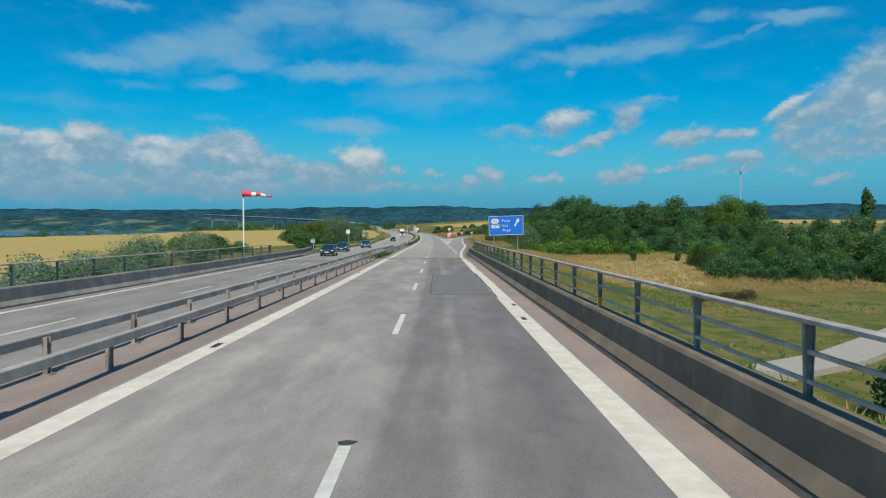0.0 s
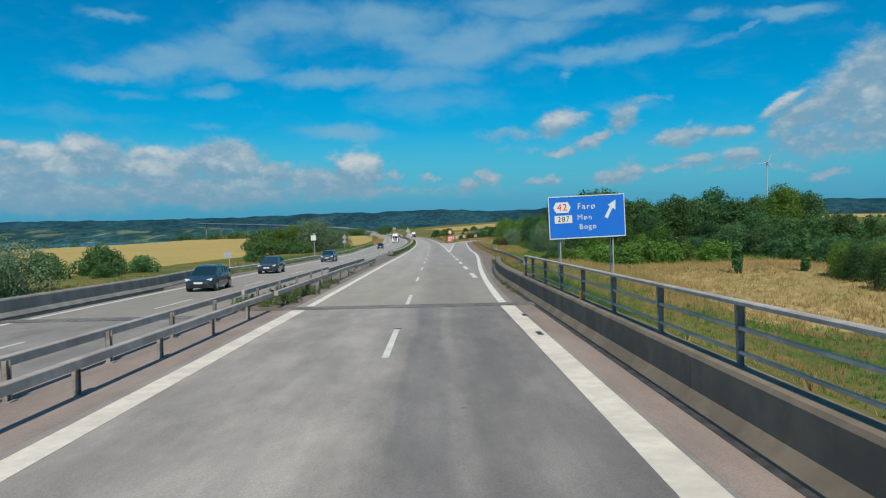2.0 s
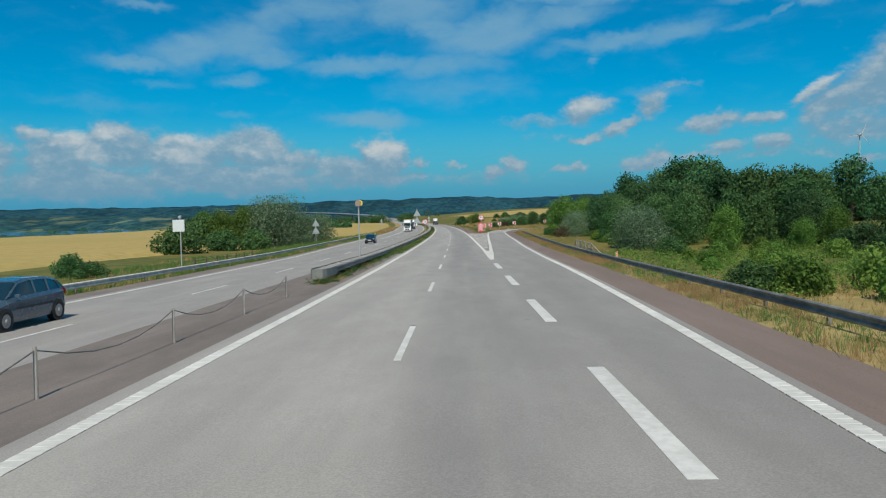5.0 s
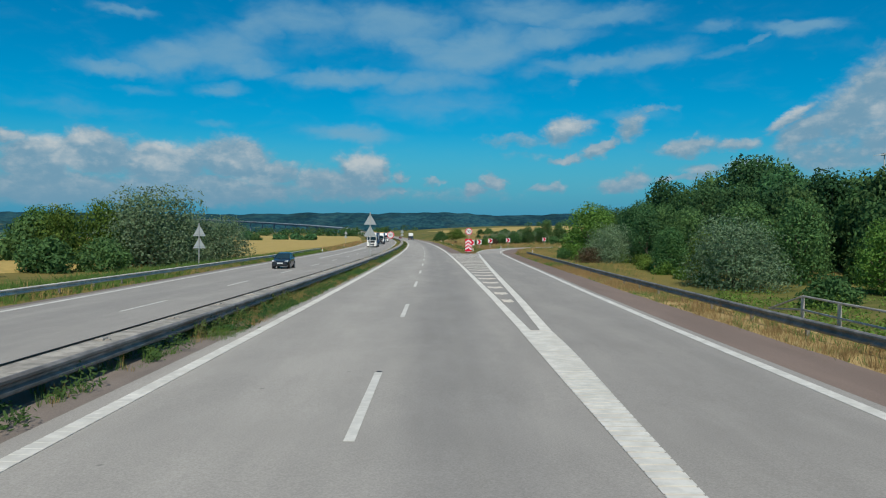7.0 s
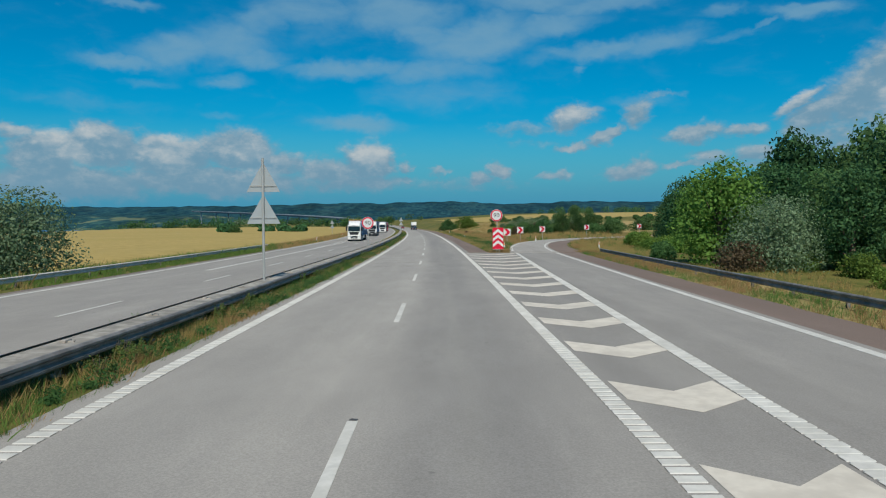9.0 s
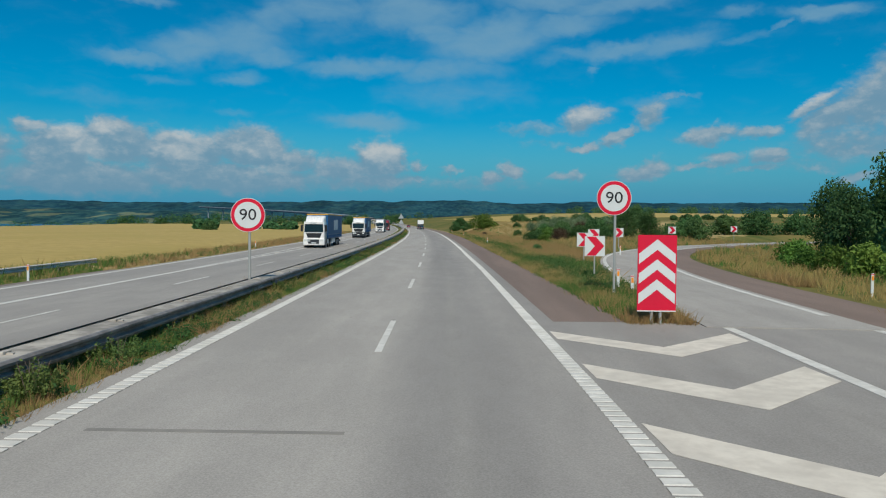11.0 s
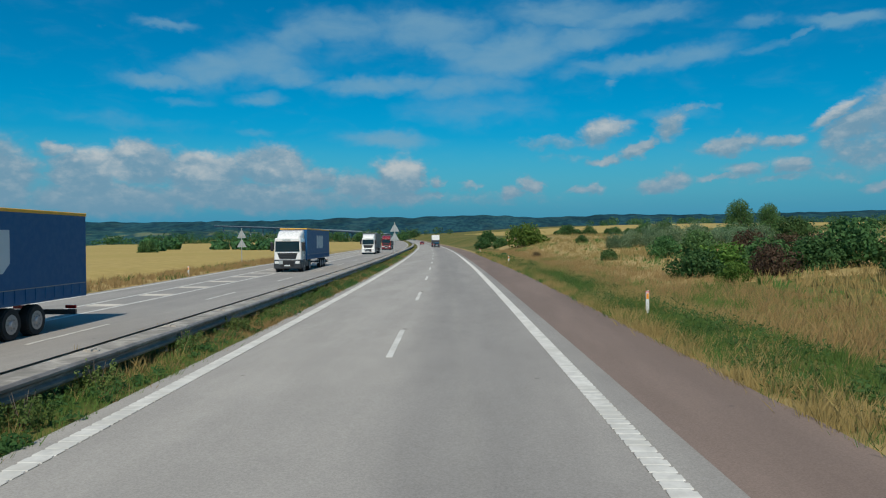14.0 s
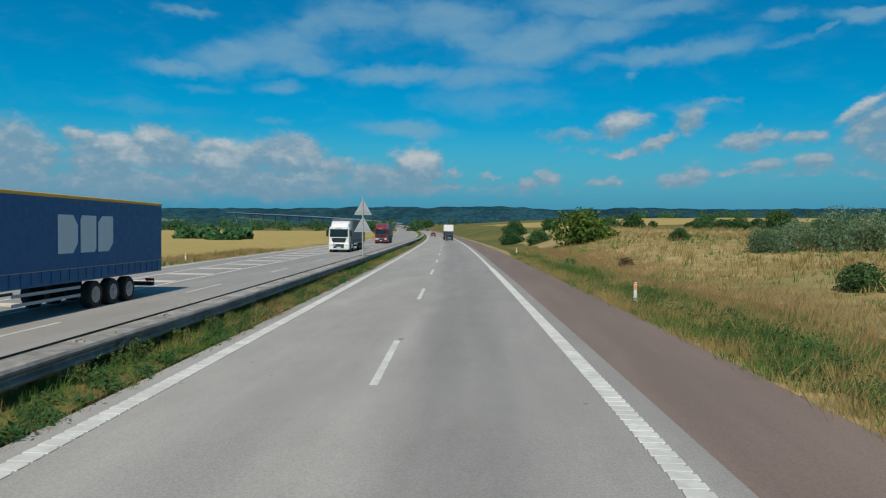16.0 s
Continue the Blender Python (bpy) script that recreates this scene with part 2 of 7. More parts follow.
def paint(name, color, rough=0.4, metal=0.0, grime=0.12, spec=0.5, coat=0.0):
    """A painted or plain surface with faint grime."""
    m = bpy.data.materials.new(name)
    m.use_nodes = True
    n = Nodes(m.node_tree)
    at = n.put("ShaderNodeTexCoord").outputs["Object"]
    f = n.math("MULTIPLY", n.step(n.noise(at, 2.3, 6.0, 0.65), 0.35, 0.75), grime)
    col = n.mix(f, color, tuple(0.35 * c + 0.03 for c in color))
    r = n.step(n.noise(at, 5.0, 4.0), 0.3, 0.7, max(0.02, rough - 0.06), min(1, rough + 0.1))
    s = n.put("ShaderNodeBsdfPrincipled", {"Base Color": col, "Roughness": r, "Metallic": metal, "Specular IOR Level": spec, "Coat Weight": coat})
    n.tree.links.new(s.outputs[0], n.put("ShaderNodeOutputMaterial").inputs[0])
    return m


def road_material(name, base, worn, patch, lanes=(), blotch=0.0, start_tone=None):
    """Asphalt: fine aggregate, blotches and lengthwise wear; lanes are strips (from, to, softness, tone) across the road."""
    m = bpy.data.materials.new(name)
    m.use_nodes = True
    n = Nodes(m.node_tree)
    at = n.put("ShaderNodeNewGeometry").outputs["Position"]
    grain = n.noise(at, 38.0, 3.0, 0.7)
    blot = n.noise(n.vmath("MULTIPLY", at, (1.0, 0.12, 1.0)), 0.8, 6.0, 0.62)
    wide = n.noise(n.vmath("MULTIPLY", at, (0.5, 0.02, 1.0)), 1.0, 3.0, 0.5)
    col = n.mix(n.step(blot, 0.35, 0.7), base, worn)
    col = n.mix(n.math("MULTIPLY", n.step(wide, 0.4, 0.7), 0.55), col, patch)
    col = n.put("ShaderNodeHueSaturation", {"Color": col, "Value": n.step(grain, 0.25, 0.75, 0.82, 1.16)}).outputs[0]
    if lanes:
        side = n.put("ShaderNodeAttribute", attribute_name="side").outputs["Fac"]
        wave = n.noise(n.vmath("MULTIPLY", at, (0.6, 0.1, 1.0)), 1.0, 4.0, 0.6)
        side = n.math("ADD", side, n.math("MULTIPLY", n.math("SUBTRACT", wave, 0.5), 0.7))
        for u0, u1, soft, tone in lanes:
            f = n.math("MULTIPLY", n.step(side, u0 - soft, u0 + soft), n.step(side, u1 + soft, u1 - soft))
            col = n.mix(f, col, n.mix(1.0, col, tone, "MULTIPLY"))
    if start_tone:
        # a darker, browner tone up to some way along the road
        y0, y1, tone = start_tone
        past = n.step(n.put("ShaderNodeSeparateXYZ", {0: at}).outputs[1], y0, y1)
        col = n.mix(past, n.mix(1.0, col, tone, "MULTIPLY"), col)
    if blotch:
        big = n.noise(n.vmath("MULTIPLY", at, (0.8, 0.35, 1.0)), 0.9, 5.0, 0.7)
        col = n.put("ShaderNodeHueSaturation", {"Color": col, "Value": n.step(big, 0.3, 0.72, 1 - blotch, 1 + blotch)}).outputs[0]
    speck = n.put("ShaderNodeTexVoronoi", {"Vector": at, "Scale": 1.15}, feature="F1").outputs["Distance"]
    gate = n.step(n.noise(at, 0.35, 2.0), 0.52, 0.6)
    col = n.mix(n.math("MULTIPLY", n.math("MULTIPLY", n.step(speck, 0.075, 0.03), gate), 0.45), col, (0.06, 0.06, 0.062))
    s = n.put("ShaderNodeBsdfPrincipled", {"Base Color": col, "Roughness": 0.88, "Specular IOR Level": 0.25})
    b = n.put("ShaderNodeBump", {"Height": grain, "Strength": 0.35, "Distance": 0.006})
    n.tree.links.new(b.outputs[0], s.inputs["Normal"])
    n.tree.links.new(s.outputs[0], n.put("ShaderNodeOutputMaterial").inputs[0])
    return m


M_ASPHALT = road_material("asphalt_motorway", (0.282, 0.268, 0.250), (0.320, 0.304, 0.281), (0.245, 0.234, 0.220), ((0.7, 2.7, 0.6, (0.90, 0.905, 0.915)), (1.5, 1.75, 0.12, (1.04, 1.04, 1.03)), (-4.6, 0.5, 0.5, (1.16, 1.16, 1.15)), (4.2, 7.6, 0.4, (0.92, 0.92, 0.92))), 0.06, start_tone=(66.0, 128.0, (0.90, 0.875, 0.815)))
M_ASPHALT_BRIDGE = road_material("asphalt_bridge", (0.218, 0.204, 0.192), (0.290, 0.268, 0.245), (0.178, 0.170, 0.164), ((0.45, 3.75, 0.14, (0.76, 0.77, 0.80)), (1.35, 1.7, 0.12, (1.22, 1.20, 1.17)), (-4.6, 0.1, 0.3, (1.22, 1.215, 1.20))), 0.16)
M_PATCH = road_material("asphalt_repair", (0.158, 0.155, 0.154), (0.178, 0.173, 0.170), (0.142, 0.140, 0.140))
M_BROWN = road_material("asphalt_brown_shoulder", (0.190, 0.143, 0.119), (0.226, 0.171, 0.143), (0.163, 0.123, 0.104))
M_BROWN_GREY = road_material("grey_brown_asphalt", (0.180, 0.152, 0.134), (0.215, 0.182, 0.160), (0.150, 0.128, 0.114), (), 0.14)
M_BROWN_PALE = road_material("pale_brown_asphalt", (0.255, 0.205, 0.180), (0.295, 0.240, 0.212), (0.210, 0.172, 0.152), (), 0.12)
M_SEAL = surface("black_joint_seal", ((0.035, 0.035, 0.037), (0.075, 0.074, 0.076)), 3.0, rough=0.6)
M_WHITE = surface("white_road_paint", ((0.64, 0.63, 0.59), (0.52, 0.51, 0.47)), 1.6, rough=0.75, second=((0.42, 0.42, 0.40), 6.0, 0.35))
M_WORN_WHITE = surface("worn_white_road_paint", ((0.66, 0.615, 0.535), (0.57, 0.525, 0.455)), 3.2, rough=0.8, second=((0.43, 0.395, 0.345), 1.1, 0.4))
M_CONCRETE = surface("weathered_concrete", ((0.29, 0.272, 0.245), (0.205, 0.195, 0.178)), 1.3, rough=0.9, bump=0.25, bump_scale=14, second=((0.17, 0.165, 0.155), 0.35, 0.6))
# East barrier's concrete: shade darkened into the colour, warmed against blue sky light.
M_CONCRETE_WALL = surface("weathered_concrete_shade_tone", ((0.225, 0.182, 0.134), (0.160, 0.130, 0.096)), 1.1, rough=0.9, bump=0.25, bump_scale=14, second=((0.125, 0.104, 0.080), 0.4, 0.6))
M_PALESTEEL = surface("pale_weathered_steel", ((0.44, 0.40, 0.365), (0.32, 0.29, 0.265)), 1.8, rough=0.65, metal=0.1, second=((0.25, 0.215, 0.185), 0.7, 0.45))
M_POSTSTEEL = surface("dull_post_steel", ((0.30, 0.275, 0.25), (0.17, 0.155, 0.14)), 3.5, rough=0.7, metal=0.1)
M_CAP = paint("pale_end_piece", (0.45, 0.56, 0.56), 0.6)
M_STEEL = surface("galvanised_steel", ((0.52, 0.475, 0.42), (0.37, 0.335, 0.295)), 2.5, rough=0.6, metal=0.15, second=((0.24, 0.22, 0.20), 0.9, 0.5))
M_GALVANISED = surface("bright_galvanised_steel", ((0.66, 0.63, 0.58), (0.50, 0.475, 0.44)), 2.2, rough=0.7, second=((0.36, 0.335, 0.30), 0.8, 0.4))
M_COVER = surface("stained_cover_strip", ((0.43, 0.40, 0.355), (0.24, 0.225, 0.20)), 2.6, rough=0.85, second=((0.15, 0.14, 0.125), 0.9, 0.5))
M_ENDPLATE = surface("grey_painted_plate", ((0.245, 0.25, 0.225), (0.205, 0.21, 0.19)), 1.1, rough=0.7, second=((0.16, 0.155, 0.14), 0.5, 0.4))
M_FENCEPOST = surface("brown_fence_wood", ((0.125, 0.085, 0.06), (0.075, 0.05, 0.036)), 9.0, rough=0.9, second=((0.16, 0.13, 0.10), 0.6, 0.4))
M_OLDSTEEL = surface("weathered_steel_beam", ((0.27, 0.255, 0.24), (0.17, 0.16, 0.15)), 3.0, rough=0.5, metal=0.2, second=((0.10, 0.085, 0.075), 0.8, 0.5))
M_GRASS = surface("meadow_ground", ((0.072, 0.096, 0.024), (0.145, 0.138, 0.042)), 0.35, rough=0.95, bump=0.6, bump_scale=9, second=((0.190, 0.155, 0.052), 0.035, 0.8), spec=0.1)
M_DRY = surface("dry_grass_ground", ((0.43, 0.312, 0.142), (0.29, 0.225, 0.095)), 0.5, rough=0.95, bump=0.8, bump_scale=7, second=((0.19, 0.185, 0.065), 0.06, 0.5), spec=0.1)
M_WHEAT = surface("ripe_wheat", ((0.42, 0.315, 0.118), (0.34, 0.26, 0.092)), 0.7, rough=0.95, bump=0.7, bump_scale=6, second=((0.34, 0.27, 0.09), 0.02, 0.7), spec=0.1)
M_WATER = surface("sea_water", ((0.012, 0.05, 0.10), (0.02, 0.075, 0.14)), 0.05, rough=0.25, bump=0.5, bump_scale=0.6, spec=0.5)
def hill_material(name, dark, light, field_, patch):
    """Far woods: dark and lighter green clumps, blued for haze, pale fields scattered between."""
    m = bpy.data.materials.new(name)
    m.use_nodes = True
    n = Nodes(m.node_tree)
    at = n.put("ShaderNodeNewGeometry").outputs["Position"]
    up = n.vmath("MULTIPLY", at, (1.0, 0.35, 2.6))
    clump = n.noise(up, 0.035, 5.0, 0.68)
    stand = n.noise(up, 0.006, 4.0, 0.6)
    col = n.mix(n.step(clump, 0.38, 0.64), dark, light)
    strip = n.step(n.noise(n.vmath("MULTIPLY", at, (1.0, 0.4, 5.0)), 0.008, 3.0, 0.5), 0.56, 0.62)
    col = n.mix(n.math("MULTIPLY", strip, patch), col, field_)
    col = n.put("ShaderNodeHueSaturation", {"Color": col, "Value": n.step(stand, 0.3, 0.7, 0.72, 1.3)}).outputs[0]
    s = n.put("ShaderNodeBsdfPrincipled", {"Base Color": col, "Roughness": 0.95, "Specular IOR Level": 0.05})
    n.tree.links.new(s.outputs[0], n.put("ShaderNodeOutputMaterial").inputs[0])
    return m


# The blue haze of the distance is mixed into these woodland colours.
M_FOREST = hill_material("haze_tinted_forest", (0.008, 0.036, 0.058), (0.022, 0.072, 0.082), (0.070, 0.105, 0.080), 0.12)
M_SHORE = hill_material("haze_tinted_shore_woods", (0.010, 0.042, 0.056), (0.036, 0.092, 0.086), (0.165, 0.185, 0.105), 0.6)
M_BARK = surface("tree_bark", ((0.10, 0.08, 0.06), (0.17, 0.14, 0.11)), 6.0, rough=0.95)
M_LEAF = foliage("broad_leaves", (0.038, 0.100, 0.040), (0.145, 0.275, 0.092))
M_LEAF_BRIGHT = foliage("bright_leaves", (0.068, 0.150, 0.030), (0.205, 0.345, 0.075))
M_LEAF_SILVER = foliage("silvery_leaves", (0.080, 0.158, 0.070), (0.30, 0.405, 0.255), 0.12)
M_LEAF_DARK = foliage("dark_leaves", (0.032, 0.090, 0.042), (0.112, 0.236, 0.088))
M_BLADE_GREEN = foliage("green_grass_blades", (0.056, 0.132, 0.028), (0.165, 0.275, 0.070), 0.1, 0.58)
M_BLADE_DRY = foliage("dry_grass_blades", (0.275, 0.200, 0.078), (0.51, 0.375, 0.165), 0.1, 0.62)
M_LEAF_WEED = foliage("weed_leaves", (0.072, 0.125, 0.036), (0.19, 0.265, 0.085), 0.15)
M_LEAF_HERB = foliage("herb_leaves", (0.040, 0.100, 0.030), (0.120, 0.215, 0.070), 0.1, 0.3)
M_PATH = surface("gravel_path", ((0.36, 0.33, 0.29), (0.29, 0.27, 0.24)), 4.0, rough=0.95)
M_LEAF_RUSSET = foliage("russet_leaves", (0.065, 0.045, 0.03), (0.17, 0.125, 0.08), 0.15)
M_RED = paint("red_sign_film", (0.64, 0.012, 0.045), 0.6, spec=0.2)
M_SIGNWHITE = paint("white_sign_film", (0.62, 0.66, 0.665), 0.6, grime=0.08, spec=0.2)
M_BLACK = paint("black_paint", (0.012, 0.012, 0.014), 0.45)
M_BLUE = paint("blue_sign_film", (0.010, 0.145, 0.60), 0.35, grime=0.06)
M_SIGNBACK = paint("grey_sign_back", (0.33, 0.37, 0.39), 0.55)
M_POLE = paint("pale_grey_pole", (0.42, 0.43, 0.42), 0.5, metal=0.3)
M_CREAM = paint("white_mast_paint", (0.74, 0.74, 0.69), 0.5)
M_ORANGE = paint("amber_reflector", (0.85, 0.30, 0.02), 0.3)
M_SOCK_RED = paint("red_windsock_cloth", (0.72, 0.06, 0.10), 0.8)
M_SOCK_WHITE = paint("white_windsock_cloth", (0.70, 0.70, 0.68), 0.8)
M_YELLOW = paint("yellow_lamp_cover", (0.80, 0.52, 0.03), 0.35)
M_RUST = paint("brown_grey_lamp_housing", (0.28, 0.22, 0.17), 0.6)
M_CABWHITE = paint("white_truck_paint", (0.78, 0.78, 0.77), 0.25, grime=0.03, coat=0.4)
M_TRAILER = paint("dark_blue_tarpaulin", (0.005, 0.090, 0.235), 0.5, grime=0.06)
M_GREYTARP = paint("grey_tarpaulin", (0.13, 0.145, 0.15), 0.5, grime=0.2)
M_DARKTRIM = paint("dark_grey_plastic", (0.028, 0.034, 0.042), 0.5)
M_TYRE = paint("black_rubber", (0.018, 0.018, 0.018), 0.85)
M_RIM = paint("silver_rim", (0.36, 0.36, 0.37), 0.35, metal=0.7)
M_GLASS = paint("dark_vehicle_glass", (0.010, 0.028, 0.040), 0.06, grime=0.03, spec=0.8)
M_LAMP = paint("clear_headlamp", (0.62, 0.64, 0.64), 0.12, grime=0.05)
M_REDLAMP = paint("red_tail_lamp", (0.45, 0.015, 0.015), 0.2)
M_AMBER = paint("yellow_trim", (0.82, 0.42, 0.03), 0.5)
M_CARDARK = paint("dark_blue_grey_car_paint", (0.022, 0.040, 0.055), 0.18, grime=0.05, coat=0.8)
M_CARBLACK = paint("black_blue_car_paint", (0.010, 0.016, 0.028), 0.18, grime=0.05, coat=0.8)
M_CARBLUE = paint("blue_grey_car_paint", (0.05, 0.085, 0.12), 0.2, grime=0.05, coat=0.8)
M_CARRED = paint("dark_red_paint", (0.22, 0.018, 0.025), 0.25, coat=0.5)
# White turbine, with distance haze put into its paint as grey-blue.
M_TURBINE = paint("haze_greyed_turbine_paint", (0.42, 0.46, 0.48), 0.5)
M_FARCONCRETE = surface("distant_bridge_concrete", ((0.24, 0.28, 0.31), (0.19, 0.225, 0.25)), 0.05, rough=0.9)

# ---- plan of the road ----
BEND = (-0.3618, -0.5883, 0.4369, -0.16053, 0.015033)  # sideways course of the lane line, per 100 m
DIP = (0.09, -0.30, -0.70, -1.22, -1.45, -1.51, -1.46, -1.32, -1.17, -1.07)  # road height every 60 m from y = -20
END_Y, FAR_R = 440.0, 5750.0


def road_x(y):
    q = np.minimum(y, END_Y) / 100
    x = sum(c * q ** (k + 1) for k, c in enumerate(BEND))
    e = END_Y / 100
    slope = sum((k + 1) * c * e ** k for k, c in enumerate(BEND)) / 100
    d = np.maximum(y - END_Y, 0)
    return x + slope * d - d * d / (2 * FAR_R)


def road_z(y):
    y = np.asarray(y, float)
    k = np.clip(((y + 20) // 60).astype(int), 1, len(DIP) - 3)
    f = (np.clip(y, -60, 520) - (-20 + 60 * k)) / 60
    p = np.array(DIP)
    a, b, c, d = p[k - 1], p[k], p[k + 1], p[k + 2]
    near = b + 0.5 * f * (c - a + f * (2 * a - 5 * b + 4 * c - d + f * (3 * (b - c) + d - a)))
    return near + 1.35e-5 * np.maximum(y - 520, 0) ** 2


def at_road(u, y, dz=0.0):
    return Vector((float(road_x(y)) + u, y, float(road_z(y)) + dz))


def smooth(v, lo, hi):
    t = np.clip((v - lo) / (hi - lo), 0, 1)
    return t * t * (3 - 2 * t)


RAMP_PLAN = [(6.9, 238), (6.95, 250), (7.2, 264), (7.8, 279), (9.35, 297), (12.9, 317), (18.4, 333), (25.3, 346), (34.5, 358), (49, 374), (66, 388), (88, 400), (115, 407), (150, 409), (190, 406)]


def ramp_course():
    """Middle of the exit ramp, every metre from y = 250 on."""
    pts = [Vector(p) for p in RAMP_PLAN]
    fine = []
    for a, b, c, d in zip(pts, pts[1:], pts[2:], pts[3:]):
        for i in range(60):
            t = i / 60
            fine.append(b + 0.5 * t * (c - a + t * (2 * a - 5 * b + 4 * c - d + t * (3 * (b - c) + d - a))))
    out, gone = [tuple(fine[0])], 0.0
    for p, q in zip(fine, fine[1:]):
        gone += (q - p).length
        if gone >= 1.0:
            out.append(tuple(q))
            gone -= 1.0
    return out


RAMP = ramp_course()


def by_ramp(x, y):
    """1 on and beside the exit ramp, falling to 0 some metres away."""
    x, y = np.asarray(x, float), np.asarray(y, float)
    near = np.full(x.shape, 99.0)
    for px, py in RAMP[::6]:
        near = np.minimum(near, np.hypot(x - px, y - py))
    return 1 - smooth(near, 6.0, 12.0)


def ground_z(x, y):
    """Height of the land; the road lies on it, but crosses low ground on a bridge at its start."""
    x, y = np.asarray(x, float), np.asarray(y, float)
    u, z = x - road_x(y), road_z(y)
    low_r = 4.6 * (1 - smooth(y, 48, 112)) + 1.9 * smooth(y, 120, 150) * (1 - smooth(y, 225, 262)) + 0.5
    low_l = 3.4 * (1 - smooth(y, 40, 105)) + 0.9
    on_bridge = 1 - smooth(y, 56, 62)
    right = z - 0.22 - low_r * smooth(u, 7.6, 15.0)
    right = right - 2.9 * smooth(u, 15, 32) * (1 - smooth(y, 108, 150)) * smooth(y, 52, 86)
    right = np.where(u > 30, right + 1.8 * smooth(u, 40, 160) * smooth(y, 40, 300), right)
    right = right + 1.2 * smooth(u, 9, 34) * smooth(y, 330, 372) + 2.5 * smooth(u, 9, 27) * smooth(y, 420, 505)
    right = right + 7.0 * smooth(u, 30, 260) * smooth(y, 520, 1000)
    left = z - 0.22 - 0.25 * smooth(-u, 6.8, 7.6) - low_l * smooth(-u, 20.5, 29.0) - 1.2 * smooth(-u, 60, 320)
    g = np.where(u > -6, right, left)
    under = z - 5.2
    inside = (u > -20) & (u < 7.2)
    g = np.where(inside, on_bridge * under + (1 - on_bridge) * (z - 0.22 - 0.25 * smooth(-u, 6.8, 7.6)), g)
    # fall to the sea far off
    far = np.maximum(smooth(-u, 262, 310), smooth(y, 1250, 1500))
    far = np.maximum(far, smooth(y * 0 - y, 500, 700))
    g = g * (1 - far) + far * -24.0
    # level with the ramp
    keep = by_ramp(x, y)
    return g * (1 - keep) + keep * -1.555


def land(x, y):
    """Height of the land at one place, with its unevenness."""
    u = x - float(road_x(y))
    return float(ground_z(x, y)) + (1 - float(by_ramp(x, y))) * noise.noise((x * 0.05, y * 0.05, 0)) * 0.35 * min(max((abs(u + 6) - 16) / 20, 0), 1)


# ---- building helpers ----
def mesh_object(name, verts, faces, material, parent=None, label="", smooth_faces=False):
    me = bpy.data.meshes.new(name)
    me.from_pydata([tuple(v) for v in verts], [], faces)
    if smooth_faces:
        me.polygons.foreach_set("use_smooth", [True] * len(me.polygons))
    me.update()
    for mat in material if isinstance(material, (list, tuple)) else [material]:
        me.materials.append(mat)
    ob = new(name, me)
    if parent is not None:
        ob.parent = parent
    if label:
        ob["label"] = label
    return ob


def part(name, bm, material, parent, label=""):
    me = bpy.data.meshes.new(name)
    bm.to_mesh(me)
    bm.free()
    for mat in material if isinstance(material, (list, tuple)) else [material]:
        me.materials.append(mat)
    ob = new(name, me)
    if parent is not None:
        ob.parent = parent
    if label:
        ob["label"] = label
    return ob


def thing(name, at, label, category, group="", turn=0.0):
    ob = new(name)
    ob.empty_display_size = 0.2
    ob.matrix_world = Matrix.Translation(at) @ Matrix.Rotation(turn, 4, "Z")
    return tagged(ob, label, category, group)


def box(bm, lo, hi, bevel=0.0, m=None, mat=0):
    mid = [(a + b) / 2 for a, b in zip(lo, hi)]
    size = [b - a for a, b in zip(lo, hi)]
    made = bmesh.ops.create_cube(bm, size=1.0, matrix=Matrix.Translation(mid) @ Matrix.Diagonal((*size, 1)))
    vs = made["verts"]
    if bevel:
        es = list({e for v in vs for e in v.link_edges})
        vs = list({v for f in bmesh.ops.bevel(bm, geom=es, offset=bevel, segments=2, profile=0.5, affect="EDGES")["faces"] for v in f.verts} | {v for v in vs if v.is_valid})
    if m is not None:
        bmesh.ops.transform(bm, matrix=m, verts=[v for v in vs if v.is_valid])
    if mat:
        for f in {f for v in vs if v.is_valid for f in v.link_faces}:
            f.material_index = mat
    return bm


def rod(bm, a, b, r, sides=10, r2=None):
    a, b = Vector(a), Vector(b)
    way = b - a
    m = Matrix.Translation((a + b) / 2) @ way.to_track_quat("Z", "Y").to_matrix().to_4x4()
    bmesh.ops.create_cone(bm, cap_ends=True, segments=sides, radius1=r, radius2=r if r2 is None else r2, depth=way.length, matrix=m)
    return bm


def sweep(profile, ys, u_of, dz_of=0.0, closed=True):
    """Vertices and faces of a profile [(u, z)] carried along the road over the heights ys."""
    verts, faces, k = [], [], len(profile)
    for y in ys:
        bx, bz = float(road_x(y)) + (u_of(y) if callable(u_of) else u_of), float(road_z(y)) + (dz_of(y) if callable(dz_of) else dz_of)
        verts += [(bx + pu, y, bz + pz) for pu, pz in profile]
    last = k if closed else k - 1
    for i in range(len(ys) - 1):
        for j in range(last):
            a, b = i * k + j, i * k + (j + 1) % k
            faces.append((a, b, b + k, a + k))
    if closed:
        faces += [tuple(range(k))[::-1], tuple(range((len(ys) - 1) * k, len(ys) * k))]
    return verts, faces


def steps(y0, y1, d):
    return list(np.linspace(y0, y1, max(2, int(abs(y1 - y0) / d) + 1)))


